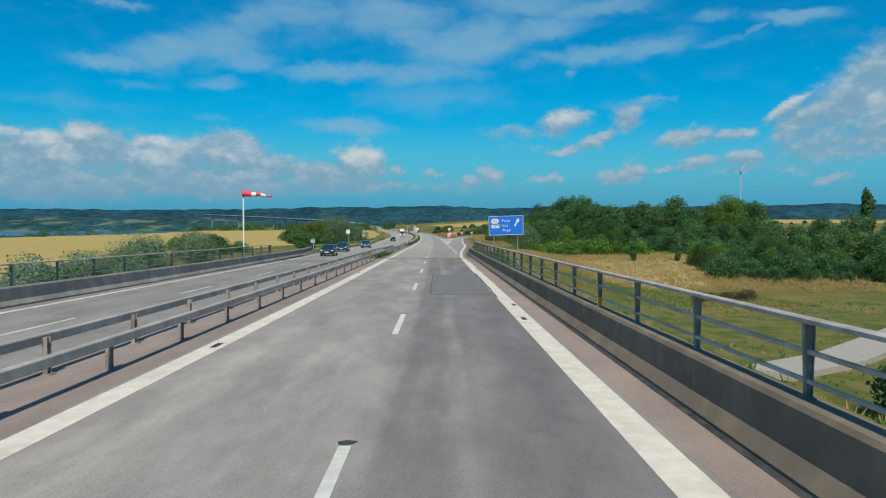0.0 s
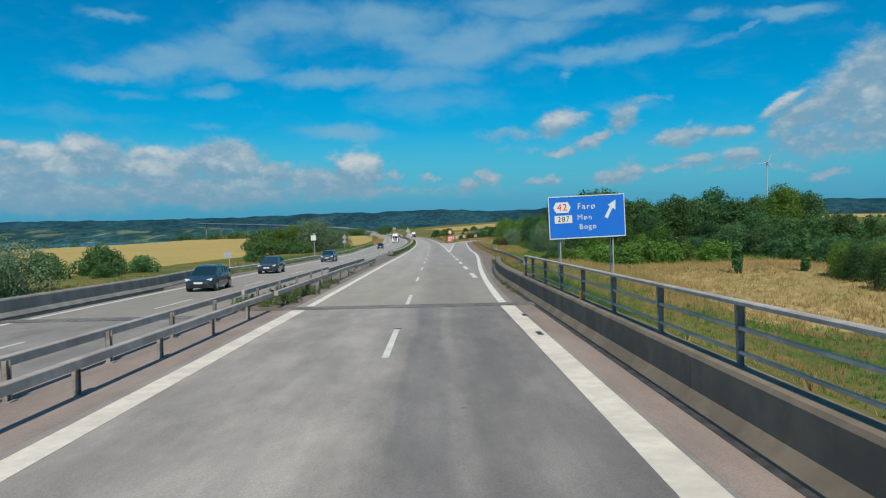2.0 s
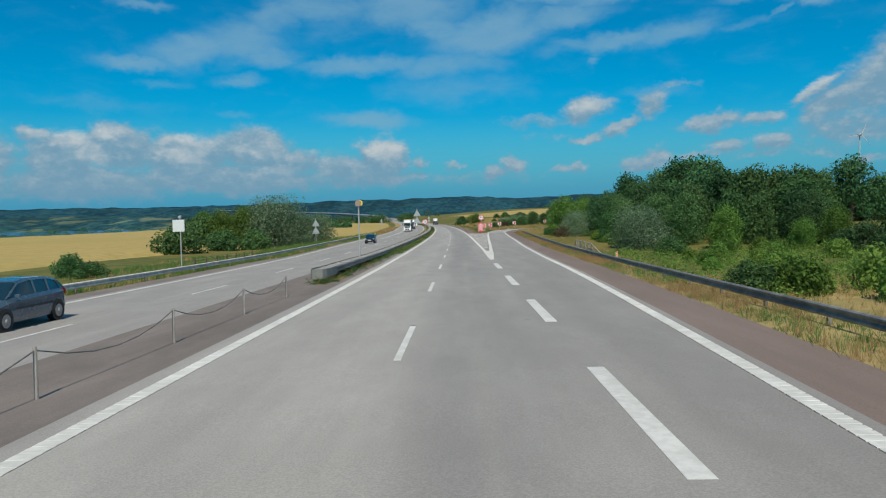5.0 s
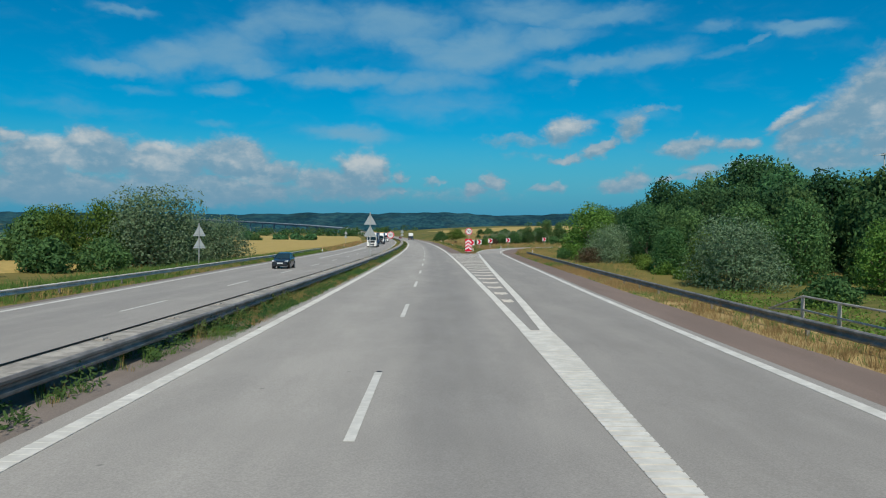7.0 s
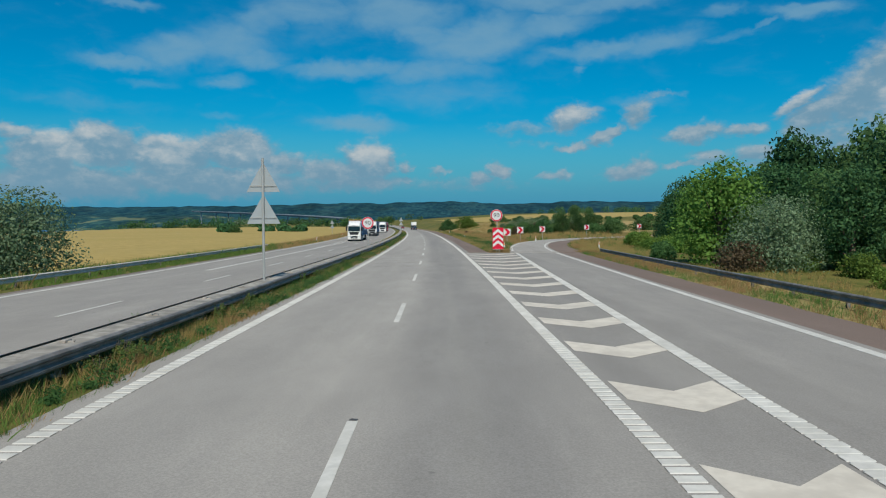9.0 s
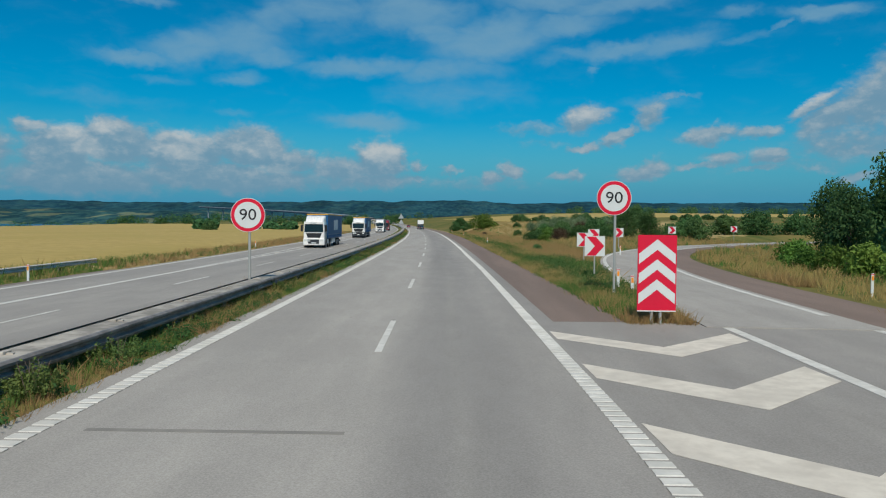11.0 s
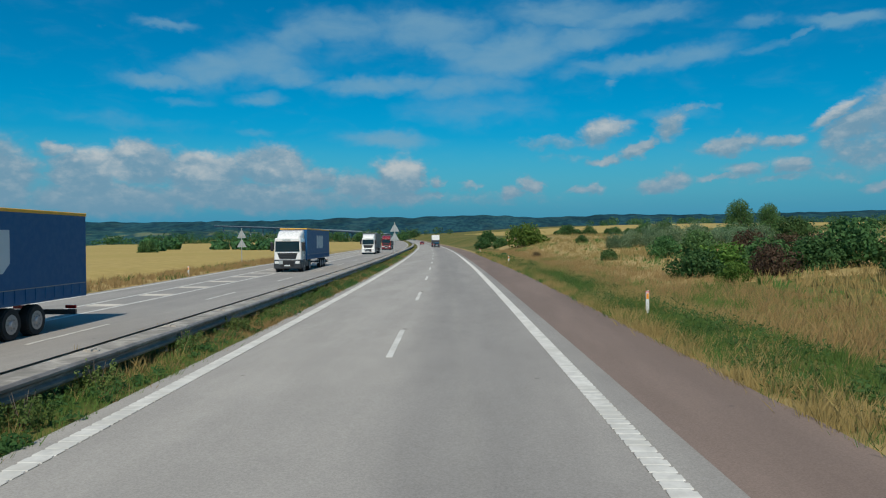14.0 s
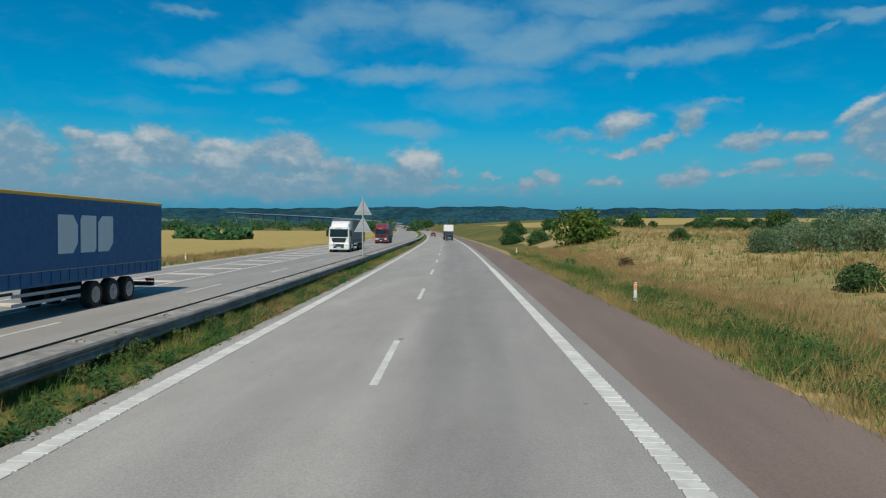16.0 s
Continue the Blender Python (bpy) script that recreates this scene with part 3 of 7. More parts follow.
def slab(name, y0, y1, ua, ub, top, thick, material, parent=None, label="", d=6.0):
    """A band of road between two side offsets (numbers or functions of y)."""
    verts, faces = [], []
    ys = steps(y0, y1, d)
    for y in ys:
        a, b = (f(y) if callable(f) else f for f in (ua, ub))
        x, z = float(road_x(y)), float(road_z(y)) + top
        verts += [(x + a, y, z), (x + b, y, z), (x + b, y, z - thick), (x + a, y, z - thick)]
    for i in range(len(ys) - 1):
        for j in range(4):
            p, q = i * 4 + j, i * 4 + (j + 1) % 4
            faces.append((p, p + 4, q + 4, q))
    faces += [(0, 1, 2, 3), tuple(len(verts) - k for k in (1, 2, 3, 4))]
    ob = mesh_object(name, verts, faces, material, parent, label)
    if material in (M_ASPHALT, M_ASPHALT_BRIDGE):
        side = ob.data.attributes.new("side", "FLOAT", "POINT")
        side.data.foreach_set("value", [v[0] - float(road_x(v[1])) for v in verts])
    return ob


# ---- ground, water and distance ----
def make_ground():
    us = np.concatenate([-np.geomspace(4600, 62, 34), np.linspace(-60, -32, 14), np.linspace(-30, -6, 20), np.linspace(-5, 20, 25), np.linspace(21, 80, 32), np.geomspace(84, 4600, 40)])
    ys = np.concatenate([np.linspace(-900, -80, 12), np.linspace(-60, 480, 181), np.geomspace(486, 4400, 60)])
    uu, yy = np.meshgrid(us, ys)
    shift = np.where(yy < 1000, road_x(yy), road_x(np.full(yy.shape, 1000.0)))
    xx = uu + shift
    zz = ground_z(xx, yy)
    rough = np.array([noise.noise((x * 0.05, y * 0.05, 0)) for x, y in zip(xx.ravel(), yy.ravel())]).reshape(xx.shape)
    zz = zz + (1 - by_ramp(xx, yy)) * rough * 0.35 * np.clip((np.abs(uu + 6) - 16) / 20, 0, 1)
    w = len(us)
    verts = np.stack([xx, yy, zz], -1).reshape(-1, 3)
    faces = [(i * w + j, i * w + j + 1, (i + 1) * w + j + 1, (i + 1) * w + j) for i in range(len(ys) - 1) for j in range(w - 1)]
    ob = mesh_object("ground", verts.tolist(), faces, M_GRASS, smooth_faces=True)
    return tagged(ob, "rolling meadow with green and dry yellow grass", "ground", kind="structure")


make_ground()
SEA_Z = -10.5
sea = mesh_object("water", [(-4900, -900, SEA_Z), (4900, -900, SEA_Z), (4900, 4900, SEA_Z), (-4900, 4900, SEA_Z)], [(0, 1, 2, 3)], M_WATER)
tagged(sea, "calm deep blue sea sound between islands", "water", kind="structure")


def make_hills(name, radius, base, heights, seed, label, material):
    """A wooded ridge far off: an uneven band of land, steep enough to hide what lies behind."""
    verts, faces, n = [], [], 420
    for i in range(n + 1):
        a = radians(-75 + 150 * i / n)
        h = heights(math.degrees(a)) * (1 + 0.10 * noise.noise((i * 0.06, seed, 0)) + 0.05 * noise.noise((i * 0.3, seed, 3)))
        h += 4.5 * noise.noise((i * 1.1, seed, 7)) + 2.5 * noise.noise((i * 2.9, seed, 9))
        for k in range(9):
            f = k / 8
            r = radius + 700 * f
            z = base + (h - base) * (1 - (1 - f) ** 1.7) + (12 * noise.noise((i * 0.25, f * 3, seed)) if 0 < k < 8 else 0)
            verts.append((math.sin(a) * r, math.cos(a) * r + 150, z))
        verts.append((math.sin(a) * (radius + 760), math.cos(a) * (radius + 760) + 150, base))
    for i in range(n):
        for k in range(9):
            p = i * 10 + k
            faces.append((p, p + 10, p + 11, p + 1))
    ob = mesh_object(name, verts, faces, material, smooth_faces=True)
    return tagged(ob, label, "hills", kind="structure")


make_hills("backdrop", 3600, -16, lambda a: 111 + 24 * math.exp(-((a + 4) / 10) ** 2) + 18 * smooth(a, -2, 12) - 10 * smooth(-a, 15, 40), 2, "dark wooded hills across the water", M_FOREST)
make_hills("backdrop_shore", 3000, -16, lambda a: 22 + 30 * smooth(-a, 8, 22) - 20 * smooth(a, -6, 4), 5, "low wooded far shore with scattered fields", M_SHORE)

# wheat on the land west of the road
def make_field(name, u0, u1, y0, y1, lift, material, label, nu=30, ny=60, ragged=2.0, category="field"):
    verts, faces = [], []
    for i in range(ny + 1):
        y = y0 + (y1 - y0) * i / ny
        for j in range(nu + 1):
            f = j / nu
            a, b = (g(y) if callable(g) else g for g in (u0, u1))
            u = a + (b - a) * f + ragged * noise.noise((y * 0.07, f * 2, 4)) * (1 if j in (0, nu) else 0)
            x = float(road_x(y)) + u
            h = lift if 0 < j < nu and 0 < i < ny else -0.25
            verts.append((x, y, land(x, y) + h + 0.05 * noise.noise((x, y, 1)) - 0.6 * float(by_ramp(x, y))))
    w = nu + 1
    faces = [(i * w + j, i * w + j + 1, (i + 1) * w + j + 1, (i + 1) * w + j) for i in range(ny) for j in range(nu)]
    ob = mesh_object(name, verts, faces, material, smooth_faces=True)
    return tagged(ob, label, category, kind="structure")


make_field("wheat_field", -255, lambda y: -47 + 19 * float(smooth(y, 200, 290)), 20, 900, 0.75, M_WHEAT, "ripe golden wheat field behind a grass verge", 40, 110)

make_field("stubble_field", 60, 620, 760, 1080, 0.4, M_WHEAT, "pale yellow field on a distant rise", 24, 24)
make_field("dry_meadow", lambda y: 24 - 6 * float(smooth(y, 95, 150)), lambda y: 42 + 36 * float(smooth(y, 97, 106)), 85, 168, 0.12, M_DRY, "meadow of dry straw-coloured grass", 16, 26)
make_field("dry_meadow", 13.0, lambda y: 60 + 30 * float(smooth(y, 380, 450)), 372, 560, 0.10, M_DRY, "meadow of dry straw-coloured grass with shrubs", 20, 30)

# ---- carriageways ----
JOINT_Y, ROAD_END = 61.3, 1500.0
WEST = -0.25


def along(*pairs):
    """A side offset that changes along the road: (y, offset) pairs joined by straight stretches."""
    ys, us = zip(*pairs)
    return lambda y: float(np.interp(y, ys, us))


def exit_edge(y):
    """Right edge line of the exit lane."""
    if y > 150:
        return float(np.interp(y, (150, 165, 180, 195, 217, 240, 255, 268, 279, 300), (7.72, 8.03, 8.47, 9.0, 10.0, 11.0, 11.75, 12.45, 13.1, 14.7)))
    return 3.8 + 4.1 * float(smooth(y, 55, 165))


def gore_right(y):
    """Left edge line of the exit lane, from the nose of the painted island on."""
    return float(np.interp(y, (170, 178.6, 189, 205, 225, 255, 277, 300), (3.95, 4.43, 4.90, 5.52, 6.35, 7.82, 9.1, 10.6)))


LEFT_EDGE = along((62, -3.95), (300, -3.95), (390, -3.66), (500, -3.66))
RIGHT_EDGE = along((162, 3.75), (170, 3.77), (178, 3.82), (190, 3.84), (210, 3.82), (255, 3.85), (300, 3.87), (318, 3.79), (330, 3.82), (374, 3.86), (392, 3.92))
WEST_DASH = along((50, -11.6), (170, -11.1), (205, -11.45), (280, -11.45), (365, -10.8))
WEST_EDGE = along((20, -15.15), (180, -15.5), (225, -17.2), (285, -17.8), (375, -18.6), (410, -19.6))
WEST_A = along((300, -14.55), (370, -15.7), (420, -16.8), (480, -17.6))
WEST_B = along((255, -14.4), (300, -14.4), (370, -13.66), (480, -13.6))


SHOULDER_E = along((277, 6.62), (320, 6.65), (350, 6.82), (382, 7.12), (440, 7.15))


def road_right(y):
    return exit_edge(y) + 0.4


def road(name, *args, label, category="road", d=6.0):
    return tagged(slab(name, *args, d=d), label, category, kind="structure")


deck = road("bridge_deck", -900, JOINT_Y - 0.25, -18.6, 5.98, -0.30, 0.9, M_CONCRETE, label="grey concrete bridge deck slab", category="bridge")
road_a = road("road", -900, JOINT_Y - 0.55, -4.6, 4.28, 0.0, 0.3, M_ASPHALT_BRIDGE, label="worn grey asphalt carriageway on the bridge")
road_b = road("road", JOINT_Y + 0.55, 277, -4.5, road_right, 0.0, 0.2, M_ASPHALT, label="light grey asphalt motorway carriageway with an exit lane", d=3)
road_c = road("road", 277, ROAD_END, along((277, -4.5), (390, -4.2)), 4.5, 0.0, 0.2, M_ASPHALT, label="light grey asphalt motorway carriageway")
west_a = road("road", -900, JOINT_Y - 0.55, -16.05, -7.6, WEST, 0.05, M_ASPHALT_BRIDGE, label="worn grey asphalt carriageway on the bridge")
west_b = road("road", JOINT_Y + 0.55, ROAD_END, lambda y: WEST_EDGE(y) - 0.55, -7.7, WEST, 0.2, M_ASPHALT, label="light grey asphalt carriageway for the other way")
road("pavement", -900, JOINT_Y - 0.55, 4.28, 5.02, 0.002, 0.3, M_BROWN_PALE, label="brown asphalt edge strip beside the barrier", category="pavement")
road("pavement", JOINT_Y + 0.55, 110, road_right, along((62, 5.2), (80, 5.3), (98, 6.7), (104, 8.2), (110, 9.0)), -0.004, 0.2, M_BROWN_GREY, label="brown asphalt hard shoulder", category="pavement", d=3)
road("pavement", 110, 277, road_right, lambda y: exit_edge(y) + 2.15 + 0.1 * noise.noise((y * 0.5, 1, 0)), -0.004, 0.2, M_BROWN, label="brown asphalt hard shoulder", category="pavement", d=2)
road("pavement", 277, ROAD_END, 4.5, lambda y: SHOULDER_E(y) + 0.12 * noise.noise((y * 0.4, 0, 0)), -0.004, 0.2, M_BROWN, label="brown asphalt hard shoulder beside dry grass", category="pavement", d=1.5)
road("pavement", -900, JOINT_Y - 0.55, -7.6, -4.6, 0.002, 0.3, M_BROWN_PALE, label="brown asphalt median strip on the bridge", category="pavement")
road("pavement", JOINT_Y + 0.55, 184, -7.7, -4.5, -0.004, 0.2, M_BROWN_GREY, label="brown and weedy asphalt median strip", category="pavement")


def ramp_band(name, off_a, off_b, k0, k1, lift, thick, material, label="", category="road", parent=None, step=3):
    """A band along the exit ramp between two offsets to the right of its middle."""
    verts, faces = [], []
    ks = list(range(k0, k1 + 1, step))
    for k in ks:
        p, q = RAMP[max(k - 1, 0)], RAMP[min(k + 1, len(RAMP) - 1)]
        t = Vector((q[0] - p[0], q[1] - p[1])).normalized()
        for o, h in ((off_a, lift), (off_b, lift), (off_b, lift - thick), (off_a, lift - thick)):
            verts.append((RAMP[k][0] + t.y * o, RAMP[k][1] - t.x * o, -1.49 + h))
    for i in range(len(ks) - 1):
        for j in range(4):
            a, b = i * 4 + j, i * 4 + (j + 1) % 4
            faces.append((a, a + 4, b + 4, b))
    faces += [(0, 1, 2, 3), tuple(len(verts) - j for j in (1, 2, 3, 4))]
    ob = mesh_object(name, verts, faces, material, parent)
    return tagged(ob, label, category, kind="structure") if parent is None else ob


ramp = ramp_band("exit_ramp", -2.35, 2.4, 26, 228, 0.004, 0.15, M_ASPHALT, "light grey asphalt exit ramp curving away", "road")
ramp_band("pavement", 2.4, 4.9, 26, 228, 0.0, 0.15, M_BROWN, "brown asphalt shoulder of the exit ramp", "pavement")
ramp_band("edge_line", -2.13, -1.88, 31, 228, 0.010, 0.004, M_WHITE, parent=ramp)
ramp_band("edge_line", 1.88, 2.13, 29, 228, 0.010, 0.004, M_WHITE, parent=ramp)


# ---- painted lines ----
def line(name, y0, y1, u, width, parent, material=M_WHITE, d=3.0, lift=0.006):
    f = u if callable(u) else (lambda y: u)
    return slab(name, y0, y1, lambda y: f(y) - width / 2, lambda y: f(y) + width / 2, lift, 0.004, material, parent, d=d)


def ribs(name, y0, y1, u, width, parent, pitch=0.27, material=M_WHITE):
    """A profiled edge line: raised white bars across it, with narrow dark gaps."""
    f = u if callable(u) else (lambda y: u)
    verts, faces = [], []
    for i in range(int((y1 - y0) / pitch)):
        y = y0 + i * pitch
        x, z = float(road_x(y)) + f(y), float(road_z(y)) + 0.010
        b = len(verts)
        for dy, h in ((0, -0.012), (0.02, 0), (pitch * 0.74, 0), (pitch * 0.80, -0.012)):
            verts += [(x - width / 2, y + dy, z + h), (x + width / 2, y + dy, z + h)]
        faces += [(b, b + 1, b + 3, b + 2), (b + 2, b + 3, b + 5, b + 4), (b + 4, b + 5, b + 7, b + 6)]
    return mesh_object(name, verts, faces, material, parent)


def quad_mark(name, corners, parent, material=M_WHITE, lift=0.007):
    """A flat painted or tarred patch given by its (u, y) corners, anticlockwise."""
    v = [at_road(u, y, lift) for u, y in corners]
    low = [p - Vector((0, 0, 0.004)) for p in v]
    n = len(v)
    return mesh_object(name, v + low, [tuple(range(n))] + [(i, i + n, (i + 1) % n + n, (i + 1) % n) for i in range(n)], material, parent)


for k in range(-6, 5):
    y1 = -5.64 + 15 * k
    line("lane_dash", y1 - 4.9, y1, 0, 0.16, road_a, d=2.5)
    quad_mark("tar_spot", [(-0.09, y1 + 0.06), (-0.02, y1 + 0.02), (0.05, y1 + 0.05), (0.10, y1 + 0.10), (0.14, y1 + 0.20), (0.07, y1 + 0.22), (0.0, y1 + 0.27), (-0.05, y1 + 0.21), (-0.12, y1 + 0.18)], road_a, M_SEAL)
for k in range(4, 60):
    y1 = 6.82 + 15 * k
    host = road_b if y1 < 277 else road_c
    late = float(smooth(y1, 320, 370))
    line("lane_dash", y1 - 4.9 - 0.2 * late, y1 - 0.2 * late, -0.07 * late, 0.15, host, d=2.5)
    if k % 3 != 1 and k % 5 and k < 30:
        quad_mark("tar_spot", [(-0.06, y1 + 0.04), (0.05, y1 + 0.02), (0.07, y1 + 0.09), (-0.03, y1 + 0.13)], host, M_SEAL)
line("edge_line", -900, JOINT_Y - 0.6, along((-10, -4.3), (5, -4.19), (25, -4.14), (61, -4.12)), 0.5, road_a, M_WORN_WHITE)
line("edge_line", -900, JOINT_Y - 0.6, 3.91, 0.54, road_a, M_WORN_WHITE)
line("edge_line", 300, ROAD_END, LEFT_EDGE, 0.27, road_c)
line("edge_line", 100, 186, LEFT_EDGE, 0.30, road_b)
ribs("edge_line_bars", 62.2, 178, LEFT_EDGE, 0.30, road_b, pitch=0.26)
ribs("edge_line_bars", 178, 300, LEFT_EDGE, 0.30, road_b, pitch=0.30)
ribs("edge_line_bars", 300, 420, LEFT_EDGE, 0.32, road_c, pitch=0.30)
line("edge_line", 100, 130, exit_edge, 0.28, road_b)
line("edge_line", 156, 279, exit_edge, 0.28, road_b)
ribs("edge_line_bars", JOINT_Y + 0.6, 160, exit_edge, 0.32, road_b, pitch=0.24)
line("edge_line", 300, ROAD_END, RIGHT_EDGE, 0.27, road_c)
ribs("edge_line_bars", 178, 300, RIGHT_EDGE, 0.31, road_b)
ribs("edge_line_bars", 300, 430, RIGHT_EDGE, 0.33, road_c)
for k in range(7):
    y0 = 79.2 + 12.0 * k
    line("exit_dash", y0, y0 + 5.8, 3.74, 0.32, road_b, d=2)
for i in range(65):
    y = 162.3 + i * 0.25
    slab("gore_bar", y, y + 0.19, lambda v: RIGHT_EDGE(v) - 0.18, lambda v: RIGHT_EDGE(v) + 0.16 + 0.6 * float(smooth(v, 160, 178.6)), 0.012, 0.005, M_WHITE, road_b, d=1)
slab("gore_line", 162.2, 178.65, lambda y: RIGHT_EDGE(y) - 0.16, lambda y: RIGHT_EDGE(y) + 0.14 + 0.6 * float(smooth(y, 160, 178.6)), 0.006, 0.004, M_WORN_WHITE, road_b, d=2)
line("gore_line", 205, 281, gore_right, 0.28, road_b, d=2)
ribs("gore_line_bars", 178.65, 262, gore_right, 0.34, road_b)
for k in range(23):
    # chevrons of the painted island, pointing against the traffic
    y = 275.05 - 4.28 * k - (0.3 if k in (3, 4) else 0.0) + (0.08, 0.15, 0.25, -0.1)[min(k, 3)]
    a, b = RIGHT_EDGE(y) + 0.26, gore_right(y) - 0.20 - 0.12 * float(smooth(y, 262, 272)) - 0.16 * float(smooth(-y, -230, -195))
    if b - a < 0.35:
        continue
    m, dip, wide = a + 0.49 * (b - a), (0.43 + 0.05 * float(smooth(y, 240, 256))) * (b - a), 1.30 if k > 0 else 1.17
    quad_mark("chevron_left", [(a, y - wide), (m, y - wide - dip), (m, y - dip), (a, y)], road_b, M_WORN_WHITE)
    quad_mark("chevron_right", [(m, y - wide - dip), (b, y - wide), (b, y), (m, y - dip)], road_b, M_WORN_WHITE)
# the other carriageway
def west_line(name, y0, y1, u, width, parent=None, d=3.0):
    return line(name, y0, y1, u, width, parent, d=d, lift=WEST + 0.006)


west_line("edge_line", -900, JOINT_Y - 0.6, -7.95, 0.32, west_a)
west_line("edge_line", JOINT_Y + 0.6, ROAD_END, -8.2, 0.2, west_b)
west_line("edge_line", -900, JOINT_Y - 0.6, WEST_EDGE, 0.26, west_a)
west_line("edge_line", JOINT_Y + 0.6, ROAD_END, WEST_EDGE, 0.26, west_b)
west_line("merge_line", 255, 300, WEST_B, 0.30, west_b)
west_line("merge_line", 300, 520, WEST_A, 0.20, west_b)
west_line("merge_line", 300, 520, WEST_B, 0.20, west_b)
for k in range(34):
    y = 308 + 6.0 * k
    slab("merge_hatch", y, y + 1.1, lambda v: WEST_A(v) + 0.2, lambda v: WEST_B(v) - 0.2, WEST + 0.006, 0.004, M_WORN_WHITE, west_b, d=1)
for k in range(-4, 60):
    y1 = 10.3 + 15 * k
    west_line("lane_dash", y1 - 4.9, y1, WEST_DASH, 0.13, west_a if y1 < 61 else west_b, d=2.5)

# ---- joints, repairs and seams ----
for lo, hi, host in ((-4.75, 5.2, road_a), (-16.0, -7.9, west_a)):
    base = WEST if lo < -6 else 0.0
    slab("joint_plate", JOINT_Y - 0.55, JOINT_Y + 0.55, lo, hi, base + 0.004, 0.25, M_SEAL, host, d=1)
    for i in range(13):
        y = JOINT_Y - 0.52 + i * 0.085
        slab("joint_bar", y, y + 0.045, lo, hi, base + 0.02, 0.03, M_OLDSTEEL, host, d=1)
slab("repair_patch", 17.0, 31.6, 0.82, 3.74, 0.004, 0.006, M_PATCH, road_a)
for y0, y1, a, b in ((31.52, 31.66, 0.75, 3.8), (16.94, 17.0, 0.8, 3.75), (17, 31.6, 0.80, 0.83), (15.5, 33.5, 3.66, 3.73)):
    slab("tar_seam", y0, y1, lambda y: a + 0.05 * noise.noise((y * 1.3, a, 0)), lambda y: b + 0.06 * noise.noise((y * 1.1, b, 3)), 0.0085, 0.004, M_SEAL, road_a, d=0.5)
for y, a, b in ((254.7, -3.6, -0.2), (258.8, -3.65, -0.28), (262.7, -3.68, -0.27)):
    slab("tar_seam", y, y + 0.06, a, b, 0.003, 0.004, M_PATCH, road_b, d=1)
slab("worn_seam", 266.0, 266.13, -3.3, 0.1, 0.003, 0.004, M_CONCRETE, road_b, d=1)
for i, (u, y) in enumerate(((3.9, 7.6), (4.1, 38.0), (4.05, 12.0), (4.0, 52.5), (4.15, 57.0), (-4.2, 2.2), (-4.3, 34.0))):
    slab("drain_slot", y, y + 0.7, u - 0.08, u + 0.08, 0.009, 0.004, M_SEAL, road_a, d=1)

road("ground_strip", 184, 900, -7.7, -4.4, -0.04, 0.3, M_GRASS, label="soil and short grass of the median", category="ground", d=4)
road("ground_strip", 279, 900, 6.6, 8.3, -0.06, 0.4, M_DRY, label="dry grass verge along the hard shoulder", category="ground", d=4)
road("ground_strip", 98, 277, lambda y: exit_edge(y) + 2.05, lambda y: exit_edge(y) + 5.0, -0.06, 0.6, M_DRY, label="dry grass verge along the exit lane", category="ground", d=4)
road("ground_strip", 300, 900, lambda y: WEST_EDGE(y) - 4.5, lambda y: WEST_EDGE(y) - 0.5, WEST - 0.06, 0.5, M_DRY, label="grass verge along the far side", category="ground", d=4)
road("pavement", 80, 300, lambda y: WEST_EDGE(y) - 2.0 + 0.9 * float(smooth(y, 168, 184)) + 0.15 * noise.noise((y * 0.5, 2, 0)), lambda y: WEST_EDGE(y) - 0.55, WEST - 0.004, 0.3, M_BROWN_GREY, label="narrow brown asphalt shoulder of the far lanes", category="pavement", d=3)
road("ground_strip", 80, 300, lambda y: WEST_EDGE(y) - 4.5, lambda y: WEST_EDGE(y) - 1.9 + 0.9 * float(smooth(y, 168, 184)), WEST - 0.06, 0.5, M_GRASS, label="green grass verge along the far side", category="ground", d=4)
road("ground_strip", 279, 900, 8.3, 9.6, -0.06, 0.4, M_GRASS, label="green grass strip behind the dry verge", category="ground", d=4)

# ---- barriers and rails ----
BARRIER = [(0.0, -0.3), (0.0, 0.05), (0.16, 0.24), (0.185, 0.73), (0.23, 0.79), (0.58, 0.79), (0.62, 0.74), (0.62, -0.9), (0.3, -0.9)]
foot_east = along((62, 5.02), (77, 5.05), (84, 5.35), (91, 5.85), (98.6, 6.55))


def concrete_barrier(y0, y1, u, flip, base, label, material=M_CONCRETE_WALL):
    """A safety barrier cast in lengths, with a narrow joint between them."""
    root = thing("concrete_barrier", at_road(u(y0) if callable(u) else u, y0, base), label, "barrier")
    inv = root.matrix_world.inverted()
    prof = [(-pu, pz) for pu, pz in BARRIER][::-1] if flip else BARRIER
    y = y1
    while y > y0:
        step = 6.0 if y > -40 else 60.0
        v, f = sweep(prof, steps(max(y - step, y0) + 0.02, y, 3.0), u, base)
        mesh_object("barrier_length", [inv @ Vector(p) for p in v], f, material, root)
        y -= step
    return root


